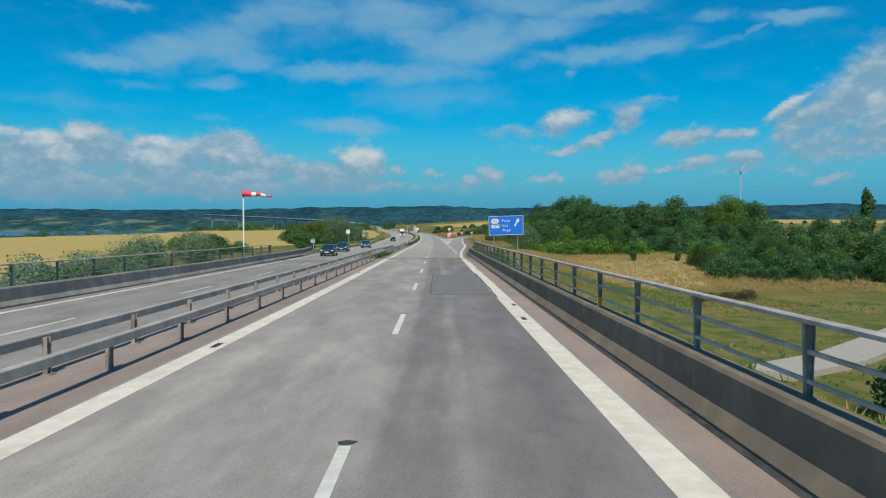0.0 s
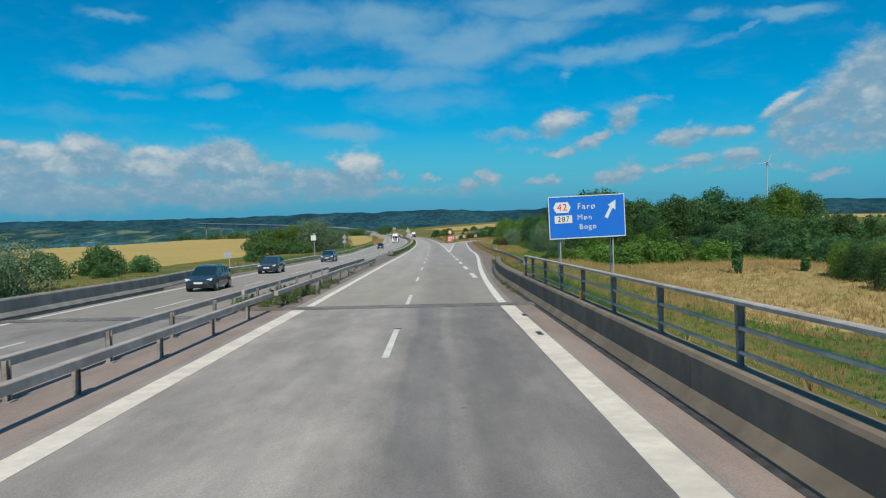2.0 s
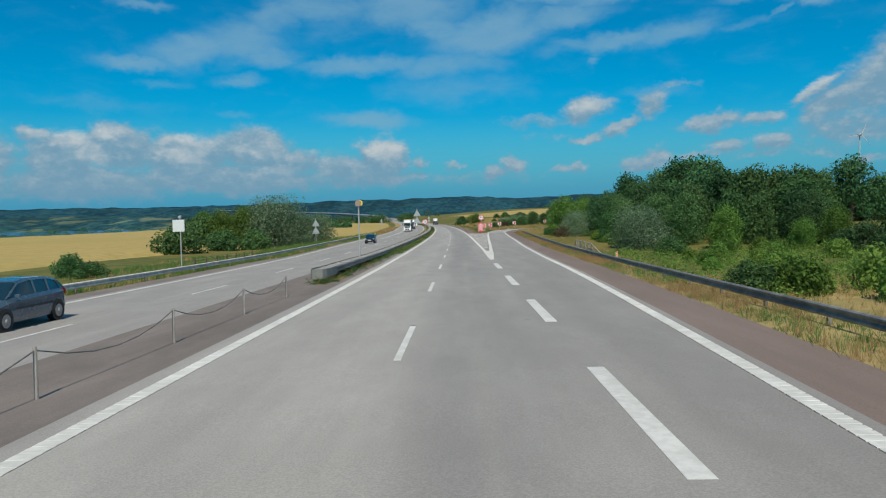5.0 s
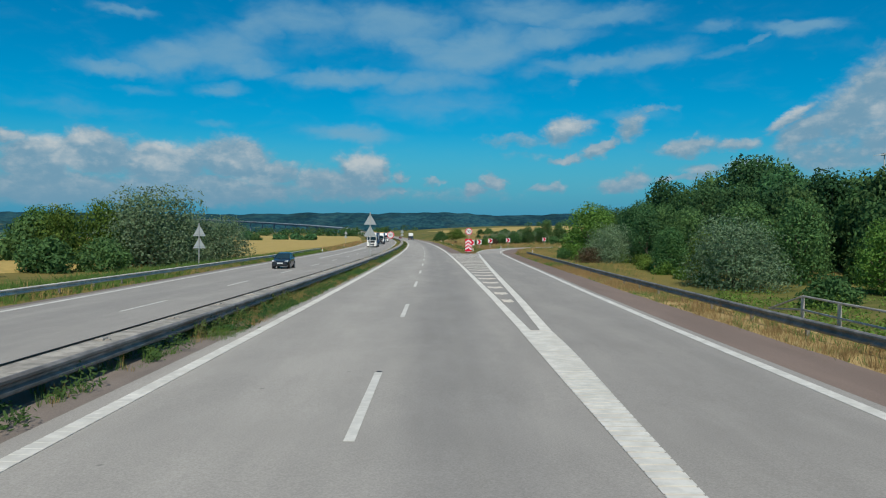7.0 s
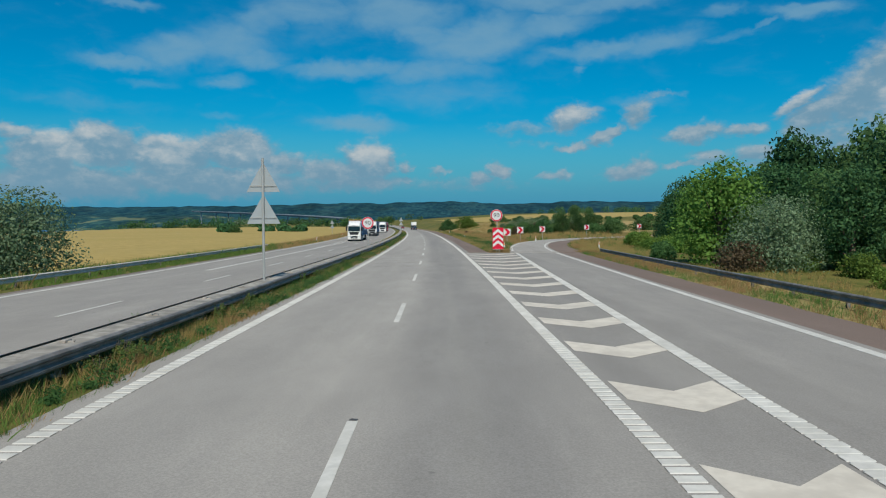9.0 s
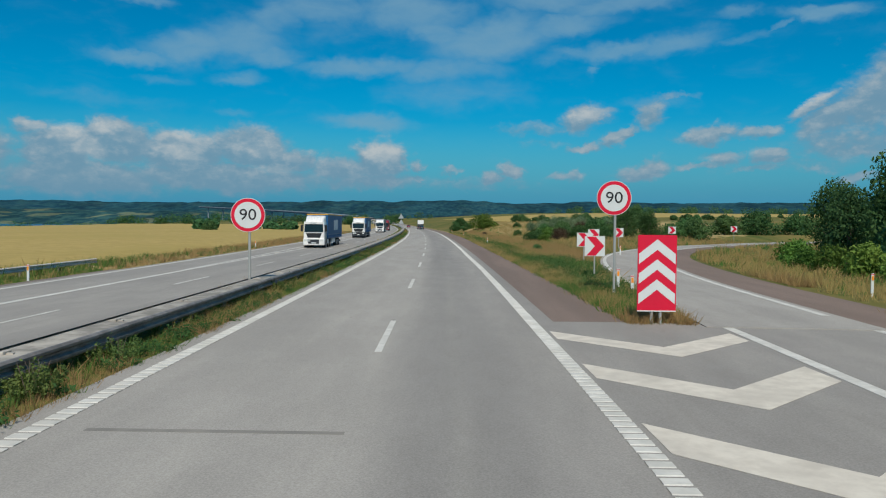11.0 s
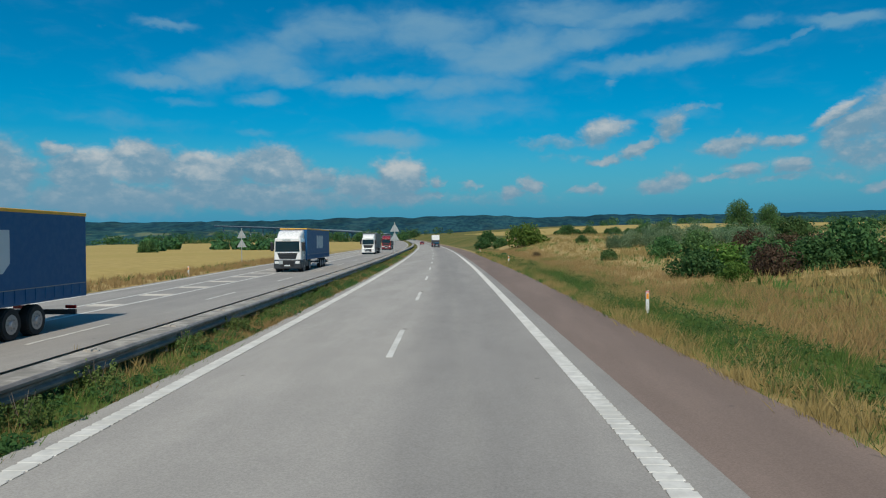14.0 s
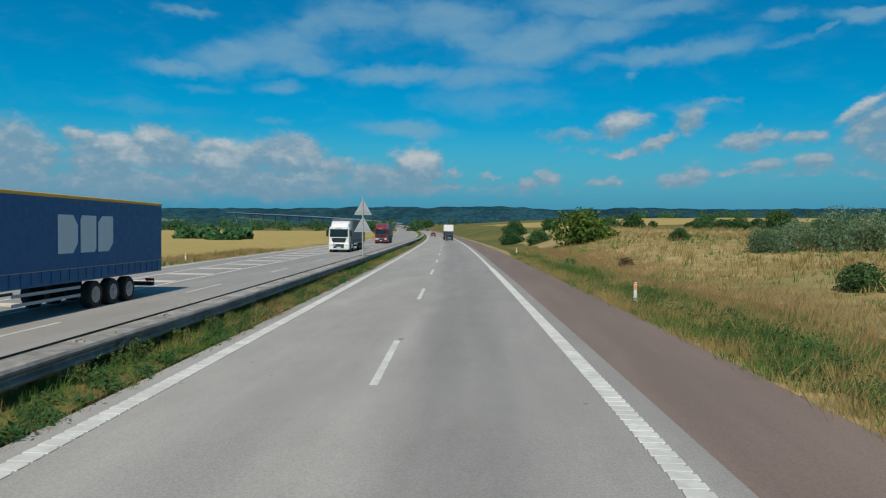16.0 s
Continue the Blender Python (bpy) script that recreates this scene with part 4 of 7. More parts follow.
concrete_barrier(-300, 98.6, foot_east, False, 0.0, "weathered concrete safety barrier along the bridge edge, darkened for shade")
concrete_barrier(-300, 98.0, along((40, -16.15), (80, -16.7), (98, -18.4)), True, WEST, "weathered grey concrete safety barrier along the far bridge edge", M_CONCRETE)
# Narrow black strip along the foot of each barrier.
slab("gutter_strip", -300, 98, lambda y: foot_east(y) - 0.13 + 0.03 * noise.noise((y * 2, 0, 0)), lambda y: foot_east(y) + 0.005, 0.008, 0.004, M_SEAL, road_a, d=1)
slab("gutter_strip", -300, 80, -16.15, -16.02, WEST + 0.008, 0.004, M_SEAL, west_a, d=3)


def box_beam(name, y0, y1, u, z, material, parent, d=4.0):
    """A hollow box-section rail beam with rounded corners, in bolted lengths."""
    prof = [(-0.085, -0.075), (-0.07, -0.09), (0.07, -0.09), (0.085, -0.075), (0.085, 0.075), (0.07, 0.09), (-0.07, 0.09), (-0.085, 0.075)]
    inv = parent.matrix_world.inverted()
    y = y0
    while y < y1:
        e = min(y + (8.4 if y > -40 else 80.0), y1)
        v, f = sweep(prof, steps(y, e - 0.015, d), u, z)
        mesh_object(name, [inv @ Vector(p) for p in v], f, material, parent)
        y = e


def box_rail(y0, y1, u, label, side, pitch=4.2, phase=0.0, height=0.70):
    """A bridge guard rail: a box beam on sturdy steel posts with a foot plate."""
    root = thing("guard_rail", at_road(u, y0), label, "guard rail")
    box_beam("beam", y0, y1, lambda y: u + side * 0.12, height - 0.09, M_PALESTEEL, root)
    bm = bmesh.new()
    for lo, hi in (((-0.04, -0.075), (0.04, -0.055)), ((-0.04, 0.055), (0.04, 0.075)), ((-0.012, -0.055), (0.012, 0.055))):
        box(bm, (lo[0] * 1.2, lo[1], -0.05), (hi[0] * 1.2, hi[1], height - 0.05))
    box(bm, (-0.12, -0.12, -0.02), (0.12, 0.12, 0.022))
    first = part("post", bm, M_POSTSTEEL, root)
    repeat(first, root, [Matrix.Translation(at_road(u, y0 + 0.3 + phase + i * pitch)) for i in range(int((y1 - y0 - phase) / pitch) + 1)])
    return root


def w_beam(name, y0, y1, u, z, material, face=1, parent=None, d=2.0):
    """A W-section guard rail beam; face 1 turns the ridges to +x."""
    prof = [(0.0, 0.155), (0.03, 0.15), (0.075, 0.115), (0.075, 0.07), (0.01, 0.02), (0.01, -0.02), (0.075, -0.07), (0.075, -0.115), (0.03, -0.15), (0.0, -0.155)]
    outer = [(face * a, b) for a, b in prof]
    inner = [(face * (a - 0.012), b) for a, b in prof[::-1]]
    v, f = sweep(outer + inner, steps(y0, y1, d), u, z)
    inv = parent.matrix_world.inverted()
    return mesh_object(name, [inv @ Vector(p) for p in v], f, material, parent)


def repeat(first, root, places):
    """Set a part at the first place under root, and copies that share its mesh at the others."""
    inv = root.matrix_world.inverted()
    for i, m in enumerate(places):
        o = first if i == 0 else first.copy()
        if i:
            scene.collection.objects.link(o)
            o.parent = root
        o.matrix_local = inv @ m


def parapet_railing(y0, y1, u, base, label, pitch=3.56, phase=0.72):
    """Steel hand rail on the barrier: tapered posts, a wide top rail and two lower rails."""
    f = u if callable(u) else (lambda y: u)
    root = thing("parapet_railing", at_road(f(y0), y0, base), label, "railing")
    inv = root.matrix_world.inverted()
    bars = [("top_rail", [(-0.07, 0.875), (0.09, 0.875), (0.09, 0.925), (0.06, 0.94), (-0.04, 0.94), (-0.07, 0.925)]), ("middle_rail", [(-0.04, 0.52), (0.01, 0.52), (0.01, 0.57), (-0.04, 0.57)]),
            ("lower_rail", [(-0.04, 0.18), (0.01, 0.18), (0.01, 0.225), (-0.04, 0.225)])]
    for name, prof in bars:
        v, fc = sweep([(a, b + base) for a, b in prof], steps(y0, y1, 4.0), f)
        mesh_object(name, [inv @ Vector(p) for p in v], fc, M_STEEL, root)
    # tapered plate across the road with a rib along each side
    bm = bmesh.new()
    box(bm, (-0.052, -0.008, -0.02), (0.052, 0.008, 0.88))
    for side in (-1, 1):
        box(bm, (side * 0.058 - 0.008, -0.035, -0.02), (side * 0.058 + 0.008, 0.035, 0.88))
    for v in bm.verts:
        if v.co.z < 0.1:
            v.co.x *= 0.6
    box(bm, (-0.08, -0.09, -0.005), (0.08, 0.09, 0.02))
    first = part("post", bm, M_POSTSTEEL, root)
    n0 = math.ceil((y0 - phase) / pitch)
    repeat(first, root, [Matrix.Translation(at_road(f(phase + k * pitch), phase + k * pitch, base)) for k in range(n0, int((y1 - phase) / pitch) + 1)] + [Matrix.Translation(at_road(f(y1 - 0.08), y1 - 0.08, base))])
    return root


parapet_railing(-90, 67.4, lambda y: foot_east(y) + 0.47, 0.79, "galvanised steel railing with three rails on the barrier")
parapet_railing(-90, 62.0, along((40, -16.62), (80, -17.07)), WEST + 0.79, "galvanised steel railing with three rails on the far barrier")


def guard_rail(y0, y1, u, label, face=1, base=0.0, pitch=4.0, material=M_OLDSTEEL, height=0.58, phase=0.0, curl=False):
    """A single guard rail: a W beam bolted to steel posts."""
    f = u if callable(u) else (lambda y: u)
    root = thing("guard_rail", at_road(f(y0), y0, base), label, "guard rail")
    w_beam("beam", y0, y1, lambda y: f(y) + face * 0.09, height - 0.155 + base, material, face, root)
    bm = bmesh.new()
    for lo, hi in (((-0.05, -0.045), (0.05, -0.035)), ((-0.05, 0.035), (0.05, 0.045)), ((-0.006, -0.035), (0.006, 0.035))):
        box(bm, (lo[0], lo[1], -0.5), (hi[0], hi[1], height - 0.26))
    box(bm, (0.05 if face > 0 else -0.09, -0.03, height - 0.24), (0.09 if face > 0 else -0.05, 0.03, height - 0.07))
    first = part("post", bm, M_OLDSTEEL, root)
    repeat(first, root, [Matrix.Translation(at_road(f(y0 + 0.3 + phase + i * pitch), y0 + 0.3 + phase + i * pitch, base)) for i in range(int((y1 - y0 - phase) / pitch) + 1)])
    if curl:
        bm = bmesh.new()
        rod(bm, (0, 0, height - 0.31), (0, 0, height), 0.17, 14)
        o = part("end_cap", bm, M_CAP, root, "pale rounded end piece")
        o.matrix_local = root.matrix_world.inverted() @ Matrix.Translation(at_road(f(y0) + face * 0.1, y0 - 0.12, base))
    return root


box_rail(-120, 61.0, -5.35, "pale weathered steel box rail on the bridge median", 1, 3.9, 2.13)
box_rail(-120, 61.0, -6.35, "pale weathered steel box rail backing the other lanes", -1, 3.9, 1.7, 0.78)
box_rail(61.6, 90.0, -5.3, "pale weathered steel box rail over weeds past the bridge", 1, 4.3, 2.3)
box_rail(61.6, 84.0, -6.4, "pale weathered steel box rail over weeds backing the other lanes", -1, 4.3, 1.6, 0.76)
guard_rail(89.6, 109, -5.3, "weathered guard rail at the end of the bridge rail", 1, -0.02, 2.1, M_STEEL, 0.66)
guard_rail(83.6, 109, -6.3, "weathered guard rail backing the end of the bridge rail", -1, -0.04, 2.1, M_STEEL, 0.66)
RAIL_E = along((94, 8.95), (104, 9.6), (125, 10.65), (180, 12.1), (212, 13.5), (255, 15.9), (275, 17.0))
guard_rail(94, 275, RAIL_E, "weathered steel guard rail beside the hard shoulder", -1, -0.12, 4.0, curl=True)
RAIL_W = along((98, -18.2), (112, -17.6), (180, -17.9), (230, -19.6), (303, -21.4))
guard_rail(98, 303, RAIL_W, "pale galvanised steel guard rail along the far verge", 1, WEST - 0.05, 4.0, M_GALVANISED)


MEDIAN_TOP = along((141, 0.70), (152, 0.66), (168, 0.55), (800, 0.55))
MEDIAN_U = along((141, -5.36), (155, -5.42), (170, -5.5), (800, -5.5))


def double_rail(y0, y1, pitch=4.0):
    """A two-sided median rail: dark W beams back to back on one row of posts, a pale cover strip between, a bent plate round its end."""
    root = thing("guard_rail", at_road(MEDIAN_U(y0), y0), "dark weathered double guard rail with a pale cover strip", "guard rail")
    inv = root.matrix_world.inverted()
    w_beam("beam", y0 + 3.0, y1, lambda y: MEDIAN_U(y) + 0.09, lambda y: MEDIAN_TOP(y) - 0.155, M_OLDSTEEL, 1, root)
    w_beam("beam", y0 + 2.4, y1, lambda y: MEDIAN_U(y) - 0.62, lambda y: MEDIAN_TOP(y) - 0.145, M_OLDSTEEL, -1, root)
    v, f = sweep([(-0.60, -0.06), (0.07, -0.06), (0.07, -0.03), (0.03, -0.022), (-0.56, -0.022), (-0.60, -0.03)], steps(y0 + 1.0, y1, 2.0), MEDIAN_U, MEDIAN_TOP)
    mesh_object("cover_strip", [inv @ Vector(p) for p in v], f, M_COVER, root)
    bm = bmesh.new()
    for lo, hi in (((-0.06, -0.055), (0.06, -0.045)), ((-0.06, 0.045), (0.06, 0.055)), ((-0.006, -0.045), (0.006, 0.045))):
        box(bm, (lo[0], lo[1], -0.95), (hi[0], hi[1], -0.06))
    box(bm, (-0.13, -0.10, -0.62), (0.13, 0.10, -0.535))
    first = part("post", bm, M_STEEL, root)
    ys = [y0 + 2.2 + i * pitch for i in range(int((y1 - y0 - 2.2) / pitch) + 1)]
    repeat(first, root, [Matrix.Translation(at_road(MEDIAN_U(y) - 0.26, y, MEDIAN_TOP(y))) for y in ys])
    bm = bmesh.new()
    box(bm, (-0.05, -0.12, -0.03), (0.05, 0.12, 0.03), 0.012)
    box(bm, (-0.16, -0.03, -0.03), (0.16, 0.03, 0.005))
    first = part("bracket", bm, M_STEEL, root)
    repeat(first, root, [Matrix.Translation(at_road(MEDIAN_U(y) - 0.34, y + 0.4, MEDIAN_TOP(y))) for y in ys if y < 480])
    # bent plate
    verts, faces = [], []
    plan = [(0.17, 3.3), (0.18, 1.3), (0.13, 0.55), (0.0, 0.15), (-0.26, 0.0), (-0.52, 0.15), (-0.66, 0.55), (-0.71, 1.3), (-0.70, 2.6)]
    for k, (du, dy) in enumerate(plan):
        low = 0.40 if dy > 1.0 else 0.47
        for g in (0.0, 0.02):
            for top in (0.015, -low):
                y = y0 + dy
                verts.append(inv @ at_road(MEDIAN_U(y) + du * (1 - g), y + g, MEDIAN_TOP(y) + top))
        if k:
            b = 4 * k
            faces += [(b - 4, b - 3, b + 1, b), (b - 2, b + 2, b + 3, b - 1), (b - 4, b, b + 2, b - 2), (b - 3, b - 1, b + 3, b + 1)]
    faces += [(0, 2, 3, 1), (len(verts) - 4, len(verts) - 3, len(verts) - 1, len(verts) - 2)]
    mesh_object("end_plate", verts, faces, M_ENDPLATE, root)
    return root


double_rail(141.8, 760)


def wire_fence():
    """Short brown posts with a wire behind the far guard rail."""
    root = thing("wire_fence", at_road(RAIL_W(152) - 0.35, 152, WEST - 0.1), "low brown wooden posts with wire behind the far rail", "fence")
    inv = root.matrix_world.inverted()
    bm = bmesh.new()
    box(bm, (-0.05, -0.05, -0.5), (0.05, 0.05, 1.0), 0.01)
    first = part("post", bm, M_FENCEPOST, root)
    ys = [159.3 + 2.45 * i for i in range(7)]
    repeat(first, root, [Matrix.Translation(at_road(RAIL_W(y) - 0.35, y, WEST - 0.1)) for y in ys])
    for h in (0.93, 0.70):
        bm = bmesh.new()
        for a, b in zip(ys, ys[1:]):
            rod(bm, inv @ at_road(RAIL_W(a) - 0.35, a, WEST - 0.1 + h), inv @ at_road(RAIL_W(b) - 0.35, b, WEST - 0.1 + h), 0.007, 5)
        part("wire", bm, M_STEEL, root)
    return root


wire_fence()


def rope_fence(y0, y1, u):
    """Low temporary posts with a rope across the gap of the median rail."""
    root = thing("rope_barrier", at_road(u, y0), "low steel posts with a slack chain closing the median gap", "barrier")
    inv = root.matrix_world.inverted()
    bm = bmesh.new()
    rod(bm, (0, 0, -0.1), (0, 0, 0.85), 0.035, 8)
    first = part("post", bm, M_STEEL, root)
    ys = steps(y0, y1, 5.5)
    repeat(first, root, [Matrix.Translation(at_road(u, y)) for y in ys])
    for a, b in zip(ys, ys[1:]):
        bm = bmesh.new()
        last = None
        for i in range(7):
            f = i / 6
            p = inv @ at_road(u, a + (b - a) * f, 0.79 - 1.5 * f * (1 - f))
            if last is not None:
                rod(bm, last, p, 0.014, 5)
            last = p
        part("chain", bm, M_OLDSTEEL, root)
    return root


rope_fence(113.6, 135.7, -5.6)


def step_railing():
    """Small steel hand rail by the culvert steps, sloping down at its near end."""
    root = thing("culvert_railing", at_road(11.9, 166.5, -0.1), "galvanised steel hand rail beside culvert steps", "railing")
    inv = root.matrix_world.inverted()
    side = along((160, 12.0), (167, 12.25), (178, 13.0), (184, 13.6))
    bm = bmesh.new()
    rod(bm, (0, 0, -0.5), (0, 0, 1.0), 0.06, 8)
    first = part("post", bm, M_STEEL, root)
    ys = [167.3, 169.6, 172.4, 175.4, 178.4, 181.0]
    repeat(first, root, [Matrix.Translation(at_road(side(y), y, -0.1)) for y in ys])
    for name, h in (("top_rail", 0.9), ("lower_rail", 0.45)):
        bm = bmesh.new()
        pts = [at_road(side(161.5), 161.5, 0.15 if h > 0.5 else -0.1)] + [at_road(side(y), y, h) for y in ys] + [at_road(side(184), 184, 0.2)]
        for a, b in zip(pts, pts[1:]):
            rod(bm, inv @ a, inv @ b, 0.035, 8)
        part(name, bm, M_STEEL, root)
    slab_ = slab("culvert_slab", 164, 181, lambda y: RAIL_E(y) + 0.1, lambda y: RAIL_E(y) + 2.0, -0.17, 0.5, M_CONCRETE)
    tagged(slab_, "grey concrete slab over a culvert", "pavement", kind="structure")


step_railing()

# ---- trees and shrubs ----
def leaf_cloud(rng, lobes, count, size, squash=1.0):
    """Leaf clumps: small bent quads thrown over the outside of a set of lobes (centre, radii)."""
    areas = np.array([r[0] * r[2] for _, r in lobes])
    pick = rng.choice(len(lobes), count, p=areas / areas.sum())
    d = rng.normal(size=(count, 3))
    d /= np.linalg.norm(d, axis=1)[:, None]
    depth = 1 - 0.55 * rng.random(count) ** 2.2
    wob = 1 + 0.22 * np.sin(d[:, 0] * 7 + pick) * np.cos(d[:, 2] * 6 + pick * 2)
    cen = np.array([c for c, _ in lobes])[pick]
    rad = np.array([r for _, r in lobes])[pick]
    pos = cen + d * rad * (depth * wob)[:, None]
    nrm = d + rng.normal(size=(count, 3)) * 0.55
    nrm /= np.linalg.norm(nrm, axis=1)[:, None]
    ref = rng.normal(size=(count, 3))
    a = np.cross(nrm, ref)
    a /= np.linalg.norm(a, axis=1)[:, None]
    b = np.cross(nrm, a)
    s = size * (0.55 + 0.9 * rng.random(count))[:, None]
    quad = np.stack([pos - a * s, pos - b * s * 0.55, pos + a * s, pos + b * s * 0.55], 1)
    quad[:, 0] -= nrm * s * 0.25
    quad[:, 2] -= nrm * s * 0.25
    return quad.reshape(-1, 3)


def quads_mesh(name, verts, material):
    me = bpy.data.meshes.new(name)
    n = len(verts) // 4
    me.vertices.add(n * 4)
    me.vertices.foreach_set("co", np.asarray(verts, np.float32).ravel())
    me.loops.add(n * 4)
    me.loops.foreach_set("vertex_index", np.arange(n * 4, dtype=np.int32))
    me.polygons.add(n)
    me.polygons.foreach_set("loop_start", np.arange(0, n * 4, 4, dtype=np.int32))
    me.update()
    me.materials.append(material)
    return me


def limb(bm, a, b, r0, r1):
    rod(bm, a, b, r0, 7, r1)


def make_tree(seed, height, width, material, label, trunk=0.3, leaves=5200, leaf=0.28, lobes=11, low=0.25, category="tree", name="tree", slim=False):
    """A tree at the origin: tapered trunk with limbs, and a crown of leaf clumps in uneven lobes."""
    rng = np.random.default_rng(seed)
    root = thing(name, (0, 0, 0), label, category)
    made = []
    bm = bmesh.new()
    limb(bm, (0, 0, -0.5), (0.1, 0, height * 0.5), 0.035 * height * trunk / 0.3, 0.02 * height * trunk / 0.3)
    for i in range(lobes):
        ang = 2.4 * i + rng.random()
        f = low + (1 - low) * (i + 0.5) / lobes
        spread = width / 2 * (0.95 - 0.75 * max(0, (f - 0.5)) * 1.6) * (0.35 + 0.5 * rng.random())
        if slim:
            spread *= 0.4
        c = (math.cos(ang) * spread, math.sin(ang) * spread, height * (f * 0.86 + 0.02))
        r = width * (0.20 + 0.13 * rng.random())
        made.append((c, (r, r, r * (0.8 + 0.4 * rng.random()) * (1.8 if slim else 1))))
        limb(bm, (0.05, 0, height * min(0.45, f * 0.5)), c, 0.012 * height, 0.004 * height)
    part("trunk", bm, M_BARK, root)
    v = leaf_cloud(rng, made, leaves, leaf)
    crown = new("crown", quads_mesh("crown", v, material))
    crown.parent = root
    return root


def place(root, x, y, scale=1.0, turn=0.0, sink=0.0, stretch=1.0):
    return Matrix.Translation((x, y, land(x, y) - sink)) @ Matrix.Rotation(turn, 4, "Z") @ Matrix.Diagonal((scale, scale, scale * stretch, 1))


def plant(root, spots):
    """Set the thing at the first spot and copies of it at the others: (x, y, scale)."""
    rng = random.Random(len(spots) * 7 + int(spots[0][0]))
    for i, (x, y, s) in enumerate(spots):
        m = place(root, x, y, s, rng.random() * 6.28, 0.1, 0.9 + 0.25 * rng.random())
        ob = root if i == 0 else copy_thing(root, Matrix())
        ob.matrix_basis = m


oak = make_tree(1, 12, 9, M_LEAF, "broad dark green tree in a dense wood", leaves=8500, leaf=0.22, low=0.05, lobes=17)
ash = make_tree(2, 13, 8, M_LEAF_DARK, "tall dark green tree in a dense wood", leaves=8500, leaf=0.22, low=0.04, lobes=16)
oak_in = make_tree(11, 12, 9, M_LEAF, "dark green tree deep in a dense wood", leaves=5200, leaf=0.28, low=0.05, lobes=16)
ash_in = make_tree(12, 13, 8, M_LEAF_DARK, "tall dark green tree deep in a dense wood", leaves=5200, leaf=0.28, low=0.05, lobes=16)
fresh = make_tree(3, 10, 8, M_LEAF_BRIGHT, "bright green tree at the edge of a wood", leaves=8000, leaf=0.19, low=0.04, lobes=15)
silver = make_tree(4, 7.5, 10, M_LEAF_SILVER, "wide silvery willow beside the road", leaves=17000, leaf=0.135, low=0.05, lobes=18)
poplar = make_tree(8, 8.5, 2.6, M_LEAF, "slim upright poplar in dry grass", leaves=3200, leaf=0.2, low=0.08, slim=True, lobes=9)
shrub = make_tree(5, 2.6, 4.0, M_LEAF, "round green shrub in dry grass", leaves=3600, leaf=0.14, low=0.02, category="shrub", name="shrub", lobes=9)
sallow = make_tree(6, 3.0, 5.0, M_LEAF_SILVER, "grey-green sallow shrub beside the barrier", leaves=7000, leaf=0.095, low=0.02, category="shrub", name="shrub", lobes=10)
lime = make_tree(7, 2.4, 4.4, M_LEAF_BRIGHT, "low bright green shrub", leaves=3200, leaf=0.15, low=0.02, category="shrub", name="shrub", lobes=8)
russet = make_tree(9, 2.4, 4.4, M_LEAF_RUSSET, "low brownish seeding shrub", leaves=3000, leaf=0.13, low=0.02, category="shrub", name="shrub", lobes=8)

WOOD_W = along((222, 48), (226, 33), (242, 28.5), (270, 28.0), (291, 28.0), (303, 27), (318, 29), (330, 34), (337, 39))


def in_wood(x, y):
    if y > 222:
        return y < 337 and x > WOOD_W(y)
    return (x > 62 and y > 92) or (43 < x < 66 and 99 < y < 118)


def edge_gap(x, y):
    """How far a place lies inside the wood."""
    if y > 222:
        return min(x - WOOD_W(y), 337 - y, (y - 222) if x < 62 else 99)
    return min(x - 46, y - 60) if x > 66 else min(x - 44, y - 99, 117 - y) * 0.5


rng = random.Random(11)
spots = {k: [] for k in range(5)}
grid = [(gx, gy) for gy in range(222, 340, 8) for gx in range(22, 150, 8)] + [(gx, gy) for gy in range(64, 222, 6) for gx in range(40, 104, 6)]
for gx, gy in grid:
    x, y = gx + rng.uniform(-2.6, 2.6), gy + rng.uniform(-2.6, 2.6)
    if not in_wood(x, y):
        continue
    gap = edge_gap(x, y)
    if gap > 36:
        continue
    s = (0.56 + 0.56 * min(gap, 34) / 34) * rng.uniform(0.86, 1.12) * (1 + 0.18 * float(smooth(y, 262, 278)) * (1 - float(smooth(y, 305, 325))))
    if y < 222:
        s = (0.43 + 0.2 * min(gap, 40) / 40) * (0.85 if x < 66 else 1.0) * rng.uniform(0.85, 1.15)
    kind = 2 if gap < 8 and rng.random() < 0.35 else rng.choice((0, 1, 0))
    if gap > 13 or (y < 222 and gap > 9):
        kind = 3 + kind % 2
    if math.hypot(x - 30, y - 230) > 6.5:
        spots[kind].append((x, y, s))
plant(oak, spots[0] + [(45, 467, 0.58), (50, 466, 0.5), (25.9, 375, 0.45), (30, 376.5, 0.38)])
plant(ash, spots[1])
plant(oak_in, spots[3])
plant(ash_in, spots[4])
plant(fresh, spots[2] + [(-46.3, 243.5, 0.72), (-43.5, 248, 0.72), (-51, 246, 0.7), (22.3, 267.6, 0.9), (122, 283, 1.7)])
plant(silver, [(-38.2, 250, 1.32), (-31, 255.5, 0.86), (-34.5, 253, 0.82), (-46, 262, 0.9), (30.7, 232.5, 0.95), (24.5, 262, 0.7)])
plant(poplar, [(38.4, 122.6, 0.78), (47, 122.5, 0.72), (88, 130, 1.6), (15.3, 348, 0.12)])
plant(sallow, [(-37 - 0.10 * k + rng.uniform(-3.5, 3.5), 96 - 4.2 * k, rng.uniform(0.95, 1.35)) for k in range(14)] + [(-33, 252, 1.0), (17, 443, 0.65), (20, 444, 0.85), (23, 443.5, 0.95), (26.5, 444, 1.0), (30, 445, 0.98), (33.5, 444, 0.95), (37, 446, 0.9), (40, 445, 0.9)])
